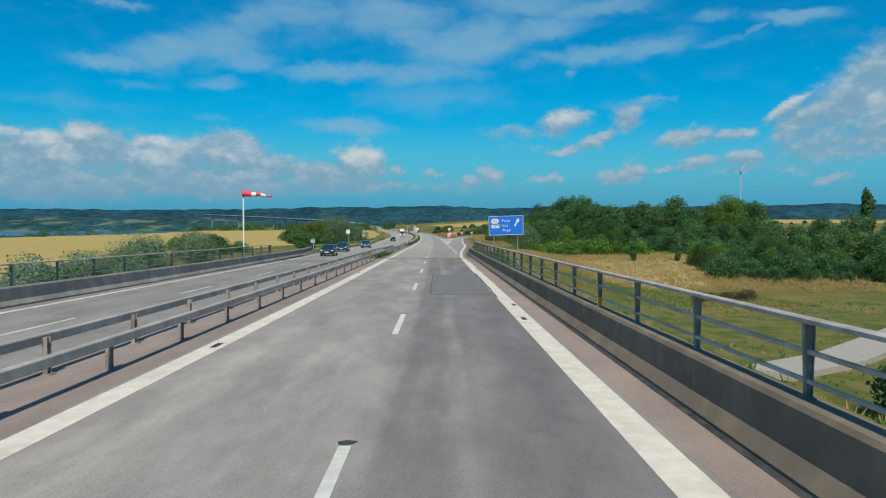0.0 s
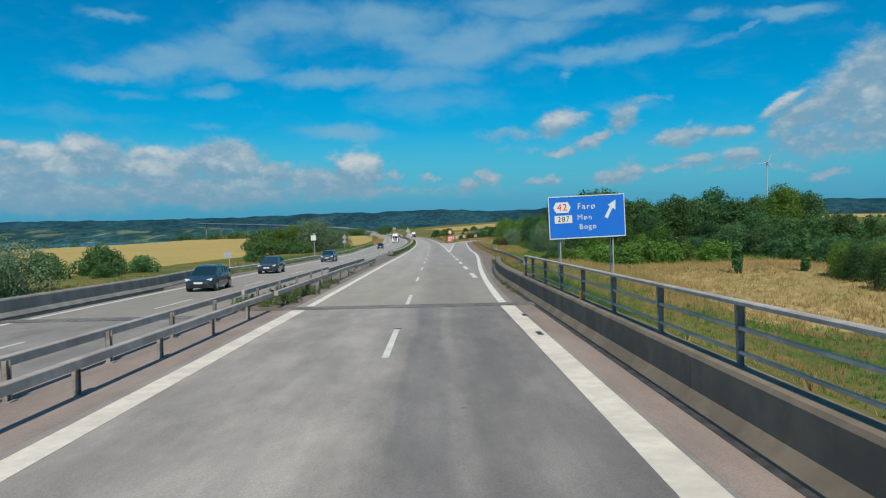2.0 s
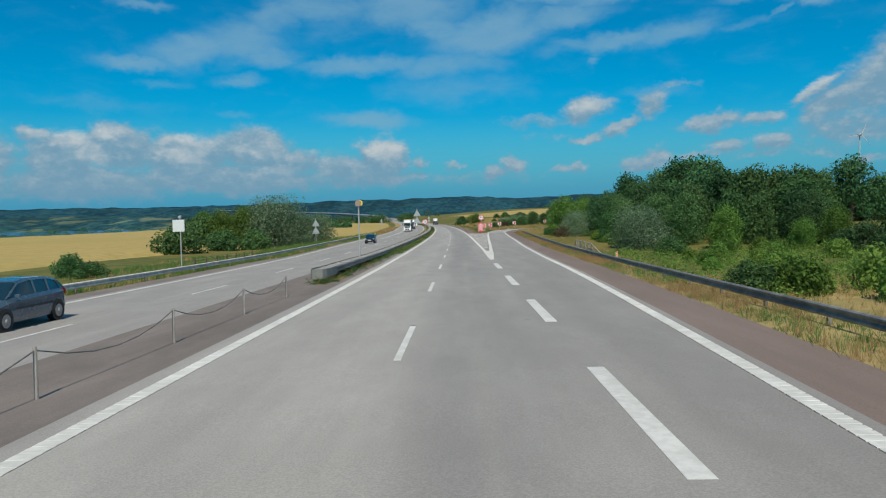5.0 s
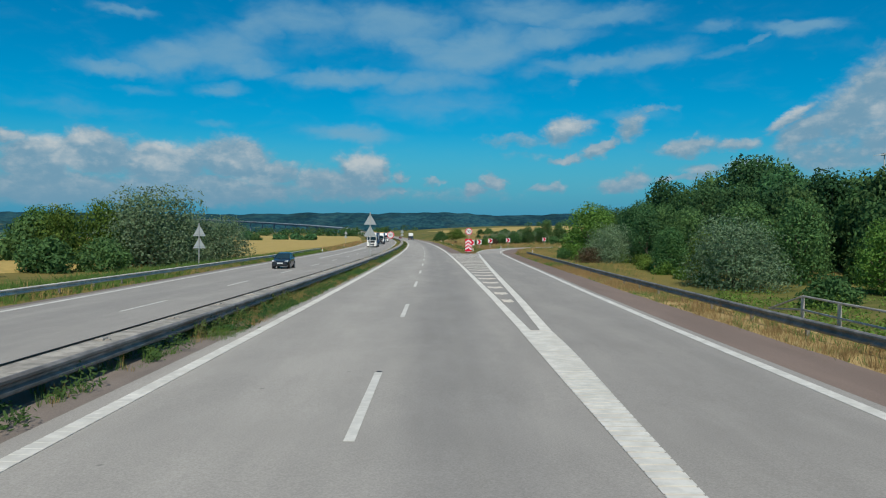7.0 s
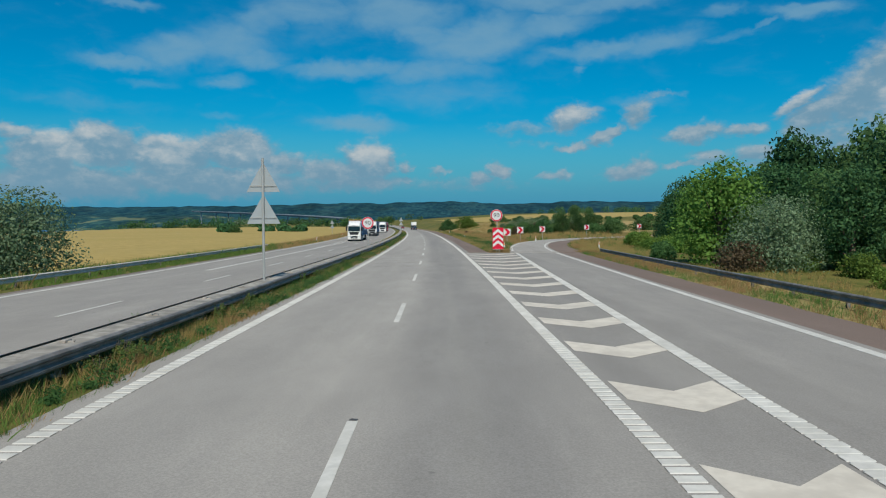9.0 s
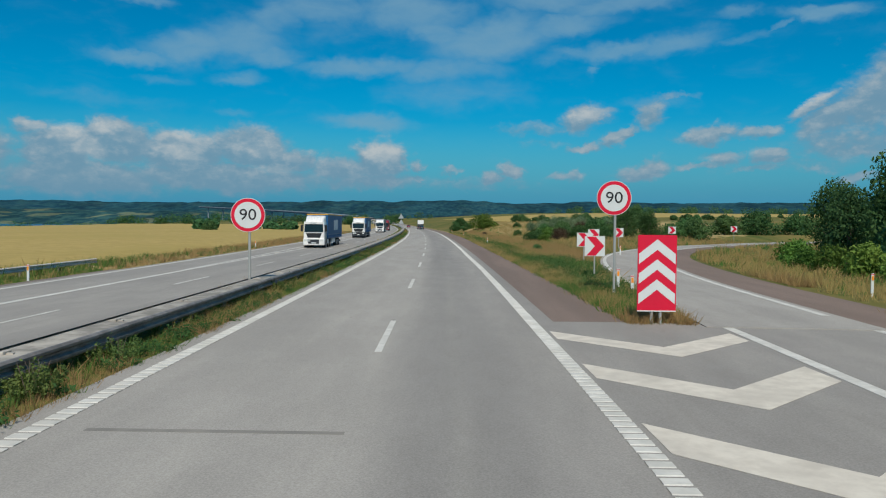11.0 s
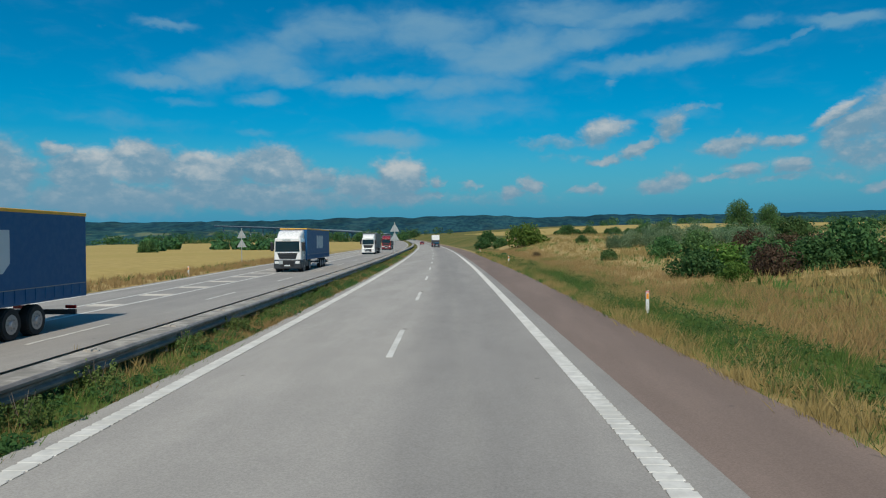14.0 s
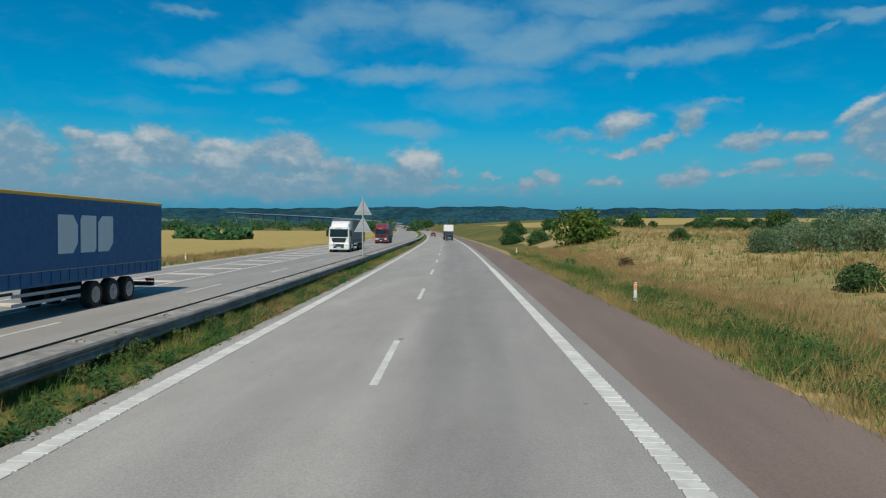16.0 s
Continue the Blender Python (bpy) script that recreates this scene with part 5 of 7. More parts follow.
plant(shrub, [(17, 383, 1.0), (22.5, 382, 1.1), (8.2, 346.6, 0.3), (-43, 234, 1.5), (-50, 244, 1.9), (-38.3, 238, 1.25), (-51, 249, 2.0), (-46, 222, 1.7), (-55, 253, 2.2), (-44, 128, 1.15), (-47, 133, 1.3), (-41, 133, 0.9), (-52, 128, 1.1), (-48, 122, 1.0), (-40.5, 121, 0.7), (-33, 170, 0.6), (-36, 172, 0.7),
              (18, 509, 0.9), (28, 501, 0.85), (31.5, 502, 0.8), (33.5, 499, 0.9), (36.5, 491, 1.2), (48, 452, 1.5), (14.7, 463, 0.5), (-0.4, 435.5, 0.35), (11.2, 414.5, 0.52), (16.6, 411, 0.85), (20.5, 412, 0.95),
              (22, 374, 0.7), (34, 377, 1.0), (38, 378, 1.1), (11.8, 382, 0.85), (19.5, 382, 0.9), (25, 380, 0.85), (45, 404, 1.4), (70, 410, 1.7), (1, 500, 0.9), (-3, 520, 1.0), (-2, 560, 1.4), (8, 575, 1.2), (28, 600, 1.5),
              (40, 620, 1.3), (60, 610, 1.6), (-97, 524, 1.3), (20.5, 158, 0.95), (31, 214, 1.0), (20, 276, 0.6), (22, 283, 0.5), (98, 560, 1.0), (115, 575, 1.2), (85, 590, 0.9), (140, 600, 1.3), (52, 402, 1.5), (60, 406, 1.7)])
plant(make_tree(15, 3.4, 4.6, M_LEAF_DARK, "dark green shrub at the edge of a wood", leaves=3600, leaf=0.15, low=0.02, category="shrub", name="shrub", lobes=10),
      [(45 + 2.6 * k + rng.uniform(-1, 1), 97.5 + rng.uniform(-1.6, 1.6), rng.uniform(0.6, 1.15)) for k in range(18)] + [(60.5 + rng.uniform(-1.5, 1.5), 120 + 3.4 * k, rng.uniform(0.7, 1.3)) for k in range(30)]
      + [(50 + 2.2 * k, 94 + rng.uniform(-1, 1), rng.uniform(0.35, 0.7)) for k in range(16)] + [(21.5, 15.5, 0.75), (24.5, 18, 0.8), (20, 12.5, 0.7), (27.5, 21, 0.7), (25, 13, 0.8), (23, 10, 0.8)])
plant(lime, [(23, 156, 0.9), (27, 150, 1.1), (31, 147, 1.2), (35, 150, 1.3), (30, 158, 1.15), (39, 152, 1.2), (43, 158, 1.3), (36, 162, 1.3), (26, 165, 1.0), (47, 152, 1.3), (34, 156, 1.2), (40, 164, 1.2), (5.6, 478, 1.75), (14, 383, 0.9), (12.5, 377, 0.45), (28, 190, 0.55), (31, 196, 0.6), (34, 190, 0.65), (30, 203, 0.6), (35, 206, 0.7), (40, 200, 0.75), (38, 212, 0.75), (44, 214, 0.8), (33, 184, 0.55), (26, 182, 0.5), (30, 177, 0.5), (37, 196, 0.7), (43, 206, 0.8), (47, 198, 0.85), (20.5, 452, 0.5)] + [(WOOD_W(y) - 1.0 + rng.uniform(-1.2, 1.2), y, rng.uniform(0.4, 0.8)) for y in range(236, 330, 5)])
plant(russet, [(24, 406, 0.85), (29, 409, 0.8), (34, 412, 0.85), (21, 260, 0.8), (33, 72, 0.45), (36.5, 73, 0.5), (40, 75, 0.45), (35, 74.5, 0.4), (38.3, 73.5, 0.45), (4.7, 440, 0.3), (19.8, 404.7, 0.35), (15.5, 379, 0.7)])

# ---- signs and posts ----
def text_mesh(body, size, depth=0.004, gap=1.0):
    cu = bpy.data.curves.new("text", "FONT")
    cu.body, cu.size, cu.extrude, cu.space_character, cu.align_x, cu.align_y = body, size, depth, gap, "CENTER", "CENTER"
    ob = bpy.data.objects.new("text", cu)
    me = bpy.data.meshes.new_from_object(ob)
    bpy.data.objects.remove(ob)
    bpy.data.curves.remove(cu)
    return me


def lettering(name, body, size, x, z, material, parent, out=0.03, wide=1.0, label="", gap=1.0):
    """Raised letters on a board that faces -y."""
    me = text_mesh(body, size, gap=gap)
    me.materials.append(material)
    ob = new(name, me)
    ob.parent = parent
    ob.matrix_local = Matrix.Translation((x, -out, z)) @ Matrix.Rotation(radians(90), 4, "X") @ Matrix.Diagonal((wide, 1, 1, 1))
    if label:
        ob["label"] = label
    return ob


def plate(points, y0, y1):
    """An upright plate: outline points (x, z) between two depths."""
    bm = bmesh.new()
    a = [bm.verts.new((x, y0, z)) for x, z in points]
    b = [bm.verts.new((x, y1, z)) for x, z in points]
    bm.faces.new(a)
    bm.faces.new(b[::-1])
    for i in range(len(points)):
        j = (i + 1) % len(points)
        bm.faces.new((a[i], b[i], b[j], a[j]))
    bmesh.ops.recalc_face_normals(bm, faces=bm.faces)
    return bm


def rounded(w, h, r, n=4):
    pts = []
    for cx, cz, a0 in ((w / 2 - r, h / 2 - r, 0), (-w / 2 + r, h / 2 - r, 90), (-w / 2 + r, -h / 2 + r, 180), (w / 2 - r, -h / 2 + r, 270)):
        pts += [(cx + r * math.cos(radians(a0 + 90 * i / n)), cz + r * math.sin(radians(a0 + 90 * i / n))) for i in range(n + 1)]
    return pts


def disc(r, n=40):
    return [(r * math.cos(2 * math.pi * i / n), r * math.sin(2 * math.pi * i / n)) for i in range(n)]


def pole_part(name, parent, x, y, z0, z1, r, material, label=""):
    bm = bmesh.new()
    rod(bm, (x, y, z0), (x, y, z1), r, 12)
    return part(name, bm, material, parent, label)


def speed_sign(x, y, z, ground, lean=0.0, turn=0.0, pole_off=0.06):
    """Round 90 sign with a red ring on a steel pole; z is the height of its middle."""
    root = thing("speed_sign", (x, y, ground), "round red-ringed 90 speed limit sign on a grey pole", "road sign", "90 speed signs", turn)
    h = z - ground
    pole_part("pole", root, pole_off, 0.07, -0.4, h + 0.45, 0.05, M_POLE)
    plate_ = part("plate", plate(disc(0.655), 0.0, 0.03), M_SIGNBACK, root)
    plate_.location = (0, 0, h)
    for name, r, out, mat in (("white_rim", 0.655, 0.004, M_SIGNWHITE), ("red_ring", 0.635, 0.008, M_RED), ("white_face", 0.505, 0.012, M_SIGNWHITE)):
        part(name, plate(disc(r), -out, 0.0), mat, plate_)
    lettering("digits", "90", 0.60, 0, 0, M_BLACK, plate_, 0.016, 1.12)
    root.rotation_euler[1] = lean
    return root


speed_sign(4.42, 284.0, 2.25, -1.75)
speed_sign(-9.54, 284.05, 1.5, -1.8, turn=radians(6), pole_off=0.05)


def arrow_board(x, y, z, ground, turn=0.0, size=1.0):
    """White square board with a thick red arrow chevron pointing right."""
    root = thing("curve_arrow_sign", (x, y, ground), "square white board with a red chevron arrow on a short post", "road sign", "curve arrows along the ramp", turn)
    h = z - ground
    pole_part("post", root, 0, 0.05, -0.3, h + 0.3, 0.04, M_POLE)
    b = part("board", plate(rounded(size, size, 0.03), 0.0, 0.03), M_SIGNWHITE, root)
    b.location = (0, 0, h)
    s = size / 2
    part("chevron", plate([(-0.82 * s, 0.94 * s), (0.08 * s, 0.94 * s), (0.92 * s, 0), (0.08 * s, -0.94 * s), (-0.82 * s, -0.94 * s), (0.0, 0)], -0.006, 0.0), M_RED, b)
    return root


arrow_board(5.3, 292.4, 0.18, -1.75)
arrow_board(7.5, 308.3, 0.17, -1.75, radians(-5))
arrow_board(10.7, 321.8, 0.36, -1.75, radians(-8), 1.0)
arrow_board(16.1, 336.0, 0.42, -1.7, radians(-12), 1.0)
arrow_board(28.2, 357.2, 0.62, -1.7, radians(-18), 1.0)
arrow_board(45.0, 378.8, 0.75, -1.65, radians(-25), 1.0)


def divider_board(x, y, bottom, ground):
    """Tall red and white board with upward chevrons at the nose of the island."""
    w, h = 1.07, 2.13
    root = thing("divider_board", (x, y, ground), "tall board with red and white upward chevrons on posts", "road sign")
    for px in (-0.12, 0.12):
        pole_part("post", root, px, 0.06, -0.3, bottom + h - ground - 0.3, 0.045, M_POLE)
    b = part("board", plate(rounded(w, h, 0.03), 0.0, 0.04), M_RED, root)
    b.location = (0, 0, bottom - ground + h / 2)
    s, t, drop = w / 2 - 0.03, 0.29, 0.40
    for k in range(4):
        z = h / 2 - 0.12 - k * 0.555
        pts = [(-s, z - drop), (0, z), (s, z - drop), (s, max(z - drop - t, -h / 2 + 0.02)), (0, z - t), (-s, max(z - drop - t, -h / 2 + 0.02))]
        if z - drop - t > -h / 2 - 0.3:
            part("white_chevron", plate(pts, -0.006, 0.0), M_SIGNWHITE, b)
    part("rim", plate([(-w / 2, -h / 2), (w / 2, -h / 2), (w / 2, -h / 2 + 0.03), (-w / 2, -h / 2 + 0.03)], -0.008, 0.0), M_SIGNWHITE, b)
    return root


divider_board(4.1, 276.8, -1.17, -1.62)


def direction_sign():
    """Blue exit sign on two lattice posts beside the bridge end."""
    w, h, r = 5.05, 2.42, 0.08
    cx, cy, top = 9.18, 72.75, 4.31
    g = float(ground_z(cx, cy))
    root = thing("direction_sign", (cx, cy, g), "large blue exit sign with white lettering on two steel posts", "road sign", turn=0.02)
    zc = top - h * 0.975 / 2 - g
    board = part("board", plate(rounded(w, h, r), 0.0, 0.06), M_BLUE, root)
    board.location, board.rotation_euler = (0, 0, zc), (0, -0.03, 0)
    board.scale = (0.842, 1, 0.975)
    for pts in ([(-w / 2, h / 2 - 0.05), (w / 2, h / 2 - 0.05), (w / 2, h / 2), (-w / 2, h / 2)], [(-w / 2, -h / 2), (w / 2, -h / 2), (w / 2, -h / 2 + 0.05), (-w / 2, -h / 2 + 0.05)],
                [(-w / 2, -h / 2 + 0.05), (-w / 2 + 0.05, -h / 2 + 0.05), (-w / 2 + 0.05, h / 2 - 0.05), (-w / 2, h / 2 - 0.05)],
                [(w / 2 - 0.05, -h / 2 + 0.05), (w / 2, -h / 2 + 0.05), (w / 2, h / 2 - 0.05), (w / 2 - 0.05, h / 2 - 0.05)]):
        part("border", plate(pts, -0.012, 0.0), M_SIGNWHITE, board)
    hexagon = [(-0.58, 0), (-0.40, 0.30), (0.40, 0.30), (0.58, 0), (0.40, -0.30), (-0.40, -0.30)]
    part("exit_panel", plate([(x - 1.62, z + 0.57) for x, z in hexagon], -0.012, 0.0), M_SIGNWHITE, board)
    lettering("exit_number", "42", 0.54, -1.62, 0.57, M_RED, board, 0.016, 1.15, gap=1.15)
    part("route_panel", plate([(x - 1.56, z - 0.10) for x, z in rounded(1.16, 0.44, 0.03)], -0.012, 0.0), M_SIGNWHITE, board)
    lettering("route_number", "287", 0.42, -1.56, -0.10, M_BLACK, board, 0.016, 1.1, gap=1.2)
    for word, x, z, size in (("Farø", -0.02, 0.58, 0.50), ("Møn", -0.16, -0.04, 0.43), ("Bogø", 0.03, -0.57, 0.43)):
        lettering("place_name", word, size, x, z, M_SIGNWHITE, board, 0.01, 1.12, gap=1.2)
    arrow = [(1.17, -0.06), (1.36, -0.17), (1.72, 0.42), (1.90, 0.31), (1.94, 0.88), (1.42, 0.60), (1.56, 0.52)]
    part("arrow", plate(arrow, -0.012, 0.0), M_SIGNWHITE, board)
    for px in (-1.47, 1.47):
        pole_part("post", root, px, 0.16, -0.5, zc + 1.0, 0.036, M_POLE)
        pole_part("post", root, px, 0.75, -0.5, zc - 0.9, 0.03, M_POLE)
        bm = bmesh.new()
        for k in range(5):
            z = 0.2 + k * 0.55
            rod(bm, (px, 0.16, z), (px, 0.75, z), 0.018, 6)
        part("brace", bm, M_POLE, root)
    return root


direction_sign()


def windsock():
    root = thing("windsock", (-17.12, 51.2, 0.0), "red and white striped windsock on a tall white pole", "windsock")
    pole_part("pole", root, 0, 0, -1.2, 5.75, 0.065, M_CREAM)
    bm = bmesh.new()
    ring = [Vector((-0.02, 0.31 * math.cos(a), 6.0 + 0.31 * math.sin(a))) for a in np.linspace(0, 2 * math.pi, 17)]
    for a, b in zip(ring, ring[1:]):
        rod(bm, a, b, 0.02, 6)
    rod(bm, (0, 0, 5.7), (0, 0, 6.3), 0.03, 8)
    part("frame", bm, M_RED, root)
    cuts = (0.0, 0.80, 1.20, 1.65, 2.10, 2.65)
    for k in range(5):
        verts, faces = [], []
        xs = np.linspace(cuts[k], cuts[k + 1], 4)
        for x in xs:
            f = x / 2.65
            rad = 0.31 - 0.20 * f
            z = 6.0 - 0.05 * f - 0.22 * f * f + 0.03 * math.sin(x * 5)
            for j in range(16):
                a = 2 * math.pi * j / 16
                q = rad * (1 + 0.08 * math.sin(3 * a + 4 * x) * f)
                verts.append((x, 0.12 * f * math.sin(x * 2) + q * math.cos(a), z + q * math.sin(a) * (1 - 0.25 * f)))
        for i in range(3):
            for j in range(16):
                faces.append((i * 16 + j, i * 16 + (j + 1) % 16, (i + 1) * 16 + (j + 1) % 16, (i + 1) * 16 + j))
        o = mesh_object("sock_band", verts, faces, M_SOCK_RED if k % 2 == 0 else M_SOCK_WHITE, root, smooth_faces=True)
    return root


windsock()


def yield_backs(x, y, top, ground, label="grey backs of two stacked triangular signs on a pole"):
    root = thing("yield_sign", (x, y, ground), label, "road sign", "backs of triangular signs")
    h = top - ground
    pole_part("pole", root, 0, -0.06, -0.4, h + 0.25, 0.055, M_POLE)
    for k, z in enumerate((h - 1.12, h - 2.42)):
        b = part("plate", plate([(-0.68, 0.0), (0.68, 0.0), (0.60, 0.16), (0.06, 1.10), (-0.06, 1.10), (-0.60, 0.16)], 0.0, 0.03), M_SIGNBACK, root)
        b.location = (0, 0, z)
        part("rib", plate([(-0.55, 0.22), (0.55, 0.22), (0.55, 0.27), (-0.55, 0.27)], -0.03, 0.0), M_POLE, b)
    return root


yield_backs(-8.2, 236.1, 3.75, -1.75)
yield_backs(-25.9, 232.5, 2.35, -1.9)
yield_backs(-16.26, 432.7, 3.6, -1.5)
yield_backs(-37.66, 429.4, 2.83, -2.0)


def delineator(x, y, ground, label="white plastic marker post with an amber reflector", turn=0.0):
    root = thing("marker_post", (x, y, ground), label, "marker post", "white marker posts", turn)
    bm = bmesh.new()
    box(bm, (-0.06, -0.025, -0.15), (0.06, 0.025, 1.0), 0.01)
    for v in bm.verts:
        if v.co.z > 0.95:
            v.co.z += 0.25 * v.co.x
    part("post", bm, M_SIGNWHITE, root)
    bm = bmesh.new()
    box(bm, (-0.045, -0.034, 0.70), (0.045, -0.024, 0.90), 0.004)
    part("reflector", bm, M_ORANGE, root)
    bm = bmesh.new()
    box(bm, (-0.063, -0.028, 0.94), (0.063, 0.028, 0.975))
    part("band", bm, M_RED, root)
    return root


for u, y in ((8.62, 356.9), (8.2, 407.0), (8.3, 457.0), (8.6, 286.2)):
    p = at_road(u, y)
    delineator(p.x, p.y, float(ground_z(p.x, p.y)))
for u, y in ((-20.3, 340.8), (-20.4, 389.0), (-21.9, 439.0), (-19.4, 292.0)):
    p = at_road(u, y)
    delineator(p.x, p.y, float(ground_z(p.x, p.y)), "white plastic marker post on the far verge")
delineator(5.3, 284.6, -1.7, "white marker post with a red band in the grass")
p = at_road(11.75, 155.6)
delineator(p.x, p.y, p.z - 0.32, "white marker post with an amber reflector behind the rail")
delineator(16.3, 287.8, -1.75, "white marker post with a yellow reflector beside the ramp")
delineator(13.3, 322.6, -1.65, "white marker post with a red band beside the ramp")


def panel_sign(x, y, top, ground, w=0.95, h=0.95, material=None, label="white panel seen from behind on a post", lamp=True):
    root = thing("panel_sign", (x, y, ground), label, "road sign")
    pole_part("post", root, 0.12, 0.06, -0.3, top - ground + 0.15, 0.05, M_POLE)
    b = part("panel", plate(rounded(w, h, 0.03), 0.0, 0.04), material or M_SIGNWHITE, root)
    b.location = (0, 0, top - ground - h / 2)
    if lamp:
        bm = bmesh.new()
        box(bm, (0.0, -0.08, top - ground + 0.1), (0.24, 0.16, top - ground + 0.32), 0.03)
        part("lamp_box", bm, M_POLE, root)
    return root


panel_sign(-22.3, 163.8, 2.35, -1.6)
panel_sign(-20.6, 105.6, 0.9, -1.1, 0.75, 0.62, M_SIGNBACK, "small grey sign back on a short post", False)


def beacon_post():
    """Tall median pole with a round amber warning lamp."""
    p = at_road(-6.0, 159.4, -0.02)
    root = thing("warning_beacon", p, "tall grey pole with a round amber warning lamp on top", "beacon")
    pole_part("pole", root, 0, 0, -0.4, 4.25, 0.05, M_POLE)
    pole_part("sleeve", root, 0, 0, -0.4, 1.35, 0.068, M_POLE)
    bm = bmesh.new()
    rod(bm, (0, -0.16, 4.46), (0, 0.12, 4.46), 0.23, 22)
    box(bm, (-0.20, -0.15, 4.24), (0.20, 0.11, 4.40), 0.02)
    housing = part("lamp_housing", bm, M_RUST, root, "brown-grey rounded lamp housing")
    bm = bmesh.new()
    rod(bm, (0.06, 0.12, 4.46), (0.06, 0.20, 4.46), 0.20, 22, 0.16)
    rod(bm, (0.10, -0.15, 4.47), (0.10, 0.10, 4.47), 0.215, 22)
    part("lamp_cover", bm, M_YELLOW, root, "yellow curved cover")
    return root


beacon_post()

def barrier_reflector(u, y):
    """A small amber marker plate on top of the barrier."""
    root = thing("reflector_plate", at_road(u, y, 0.79), "small amber reflector plate on the concrete barrier", "reflector")
    bm = bmesh.new()
    box(bm, (-0.06, -0.012, 0.0), (0.06, 0.012, 0.24), 0.008)
    part("plate", bm, M_ORANGE, root)
    bm = bmesh.new()
    box(bm, (-0.08, -0.04, -0.004), (0.08, 0.04, 0.016), 0.004)
    part("foot", bm, M_STEEL, root)


barrier_reflector(5.44, 54.1)
barrier_reflector(5.44, 4.1)

# ---- vehicles ----
def loft(sections, mirror=True):
    """A body from cross sections along y: each (y, [(x, z) half outline, bottom to top])."""
    bm = bmesh.new()
    rings = []
    for y, half in sections:
        full = [(x, z) for x, z in half] + [(-x, z) for x, z in half[::-1]]
        rings.append([bm.verts.new((x, y, z)) for x, z in full])
    n = len(rings[0])
    for a, b in zip(rings, rings[1:]):
        for i in range(n):
            j = (i + 1) % n
            bm.faces.new((a[i], a[j], b[j], b[i]))
    bm.faces.new(rings[0][::-1])
    bm.faces.new(rings[-1])
    bmesh.ops.recalc_face_normals(bm, faces=bm.faces)
    return bm


def wheel(parent, x, y, r, w, rim=0.6):
    side = 1 if x > 0 else -1
    bm = bmesh.new()
    rod(bm, (x - w / 2, y, r), (x + w / 2, y, r), r, 24)
    bmesh.ops.bevel(bm, geom=[e for e in bm.edges if len(e.link_faces) == 2 and abs(e.link_faces[0].normal.x) + abs(e.link_faces[1].normal.x) > 0.9 and abs(e.link_faces[0].normal.dot(e.link_faces[1].normal)) < 0.5], offset=r * 0.08, segments=2, affect="EDGES")
    t = part("tyre", bm, M_TYRE, parent)
    bm = bmesh.new()
    e = x + side * (w / 2 + 0.004)
    rod(bm, (e - side * 0.03, y, r), (e, y, r), r * rim, 20)
    rod(bm, (e, y, r), (e + side * 0.05, y, r), r * rim * 0.45, 14, r * rim * 0.3)
    for k in range(8):
        a = k * math.pi / 4
        rod(bm, (e, y + math.cos(a) * r * rim * 0.62, r + math.sin(a) * r * rim * 0.62), (e + side * 0.025, y + math.cos(a) * r * rim * 0.62, r + math.sin(a) * r * rim * 0.62), r * 0.05, 6)
    part("rim", bm, M_RIM, t)
    return t


def rounded_edges(ob, width, segments=3):
    mod = ob.modifiers.new("bevel", "BEVEL")
    mod.width, mod.segments, mod.limit_method, mod.angle_limit = width, segments, "ANGLE", radians(20)
    ob.data.polygons.foreach_set("use_smooth", [True] * len(ob.data.polygons))
    return ob


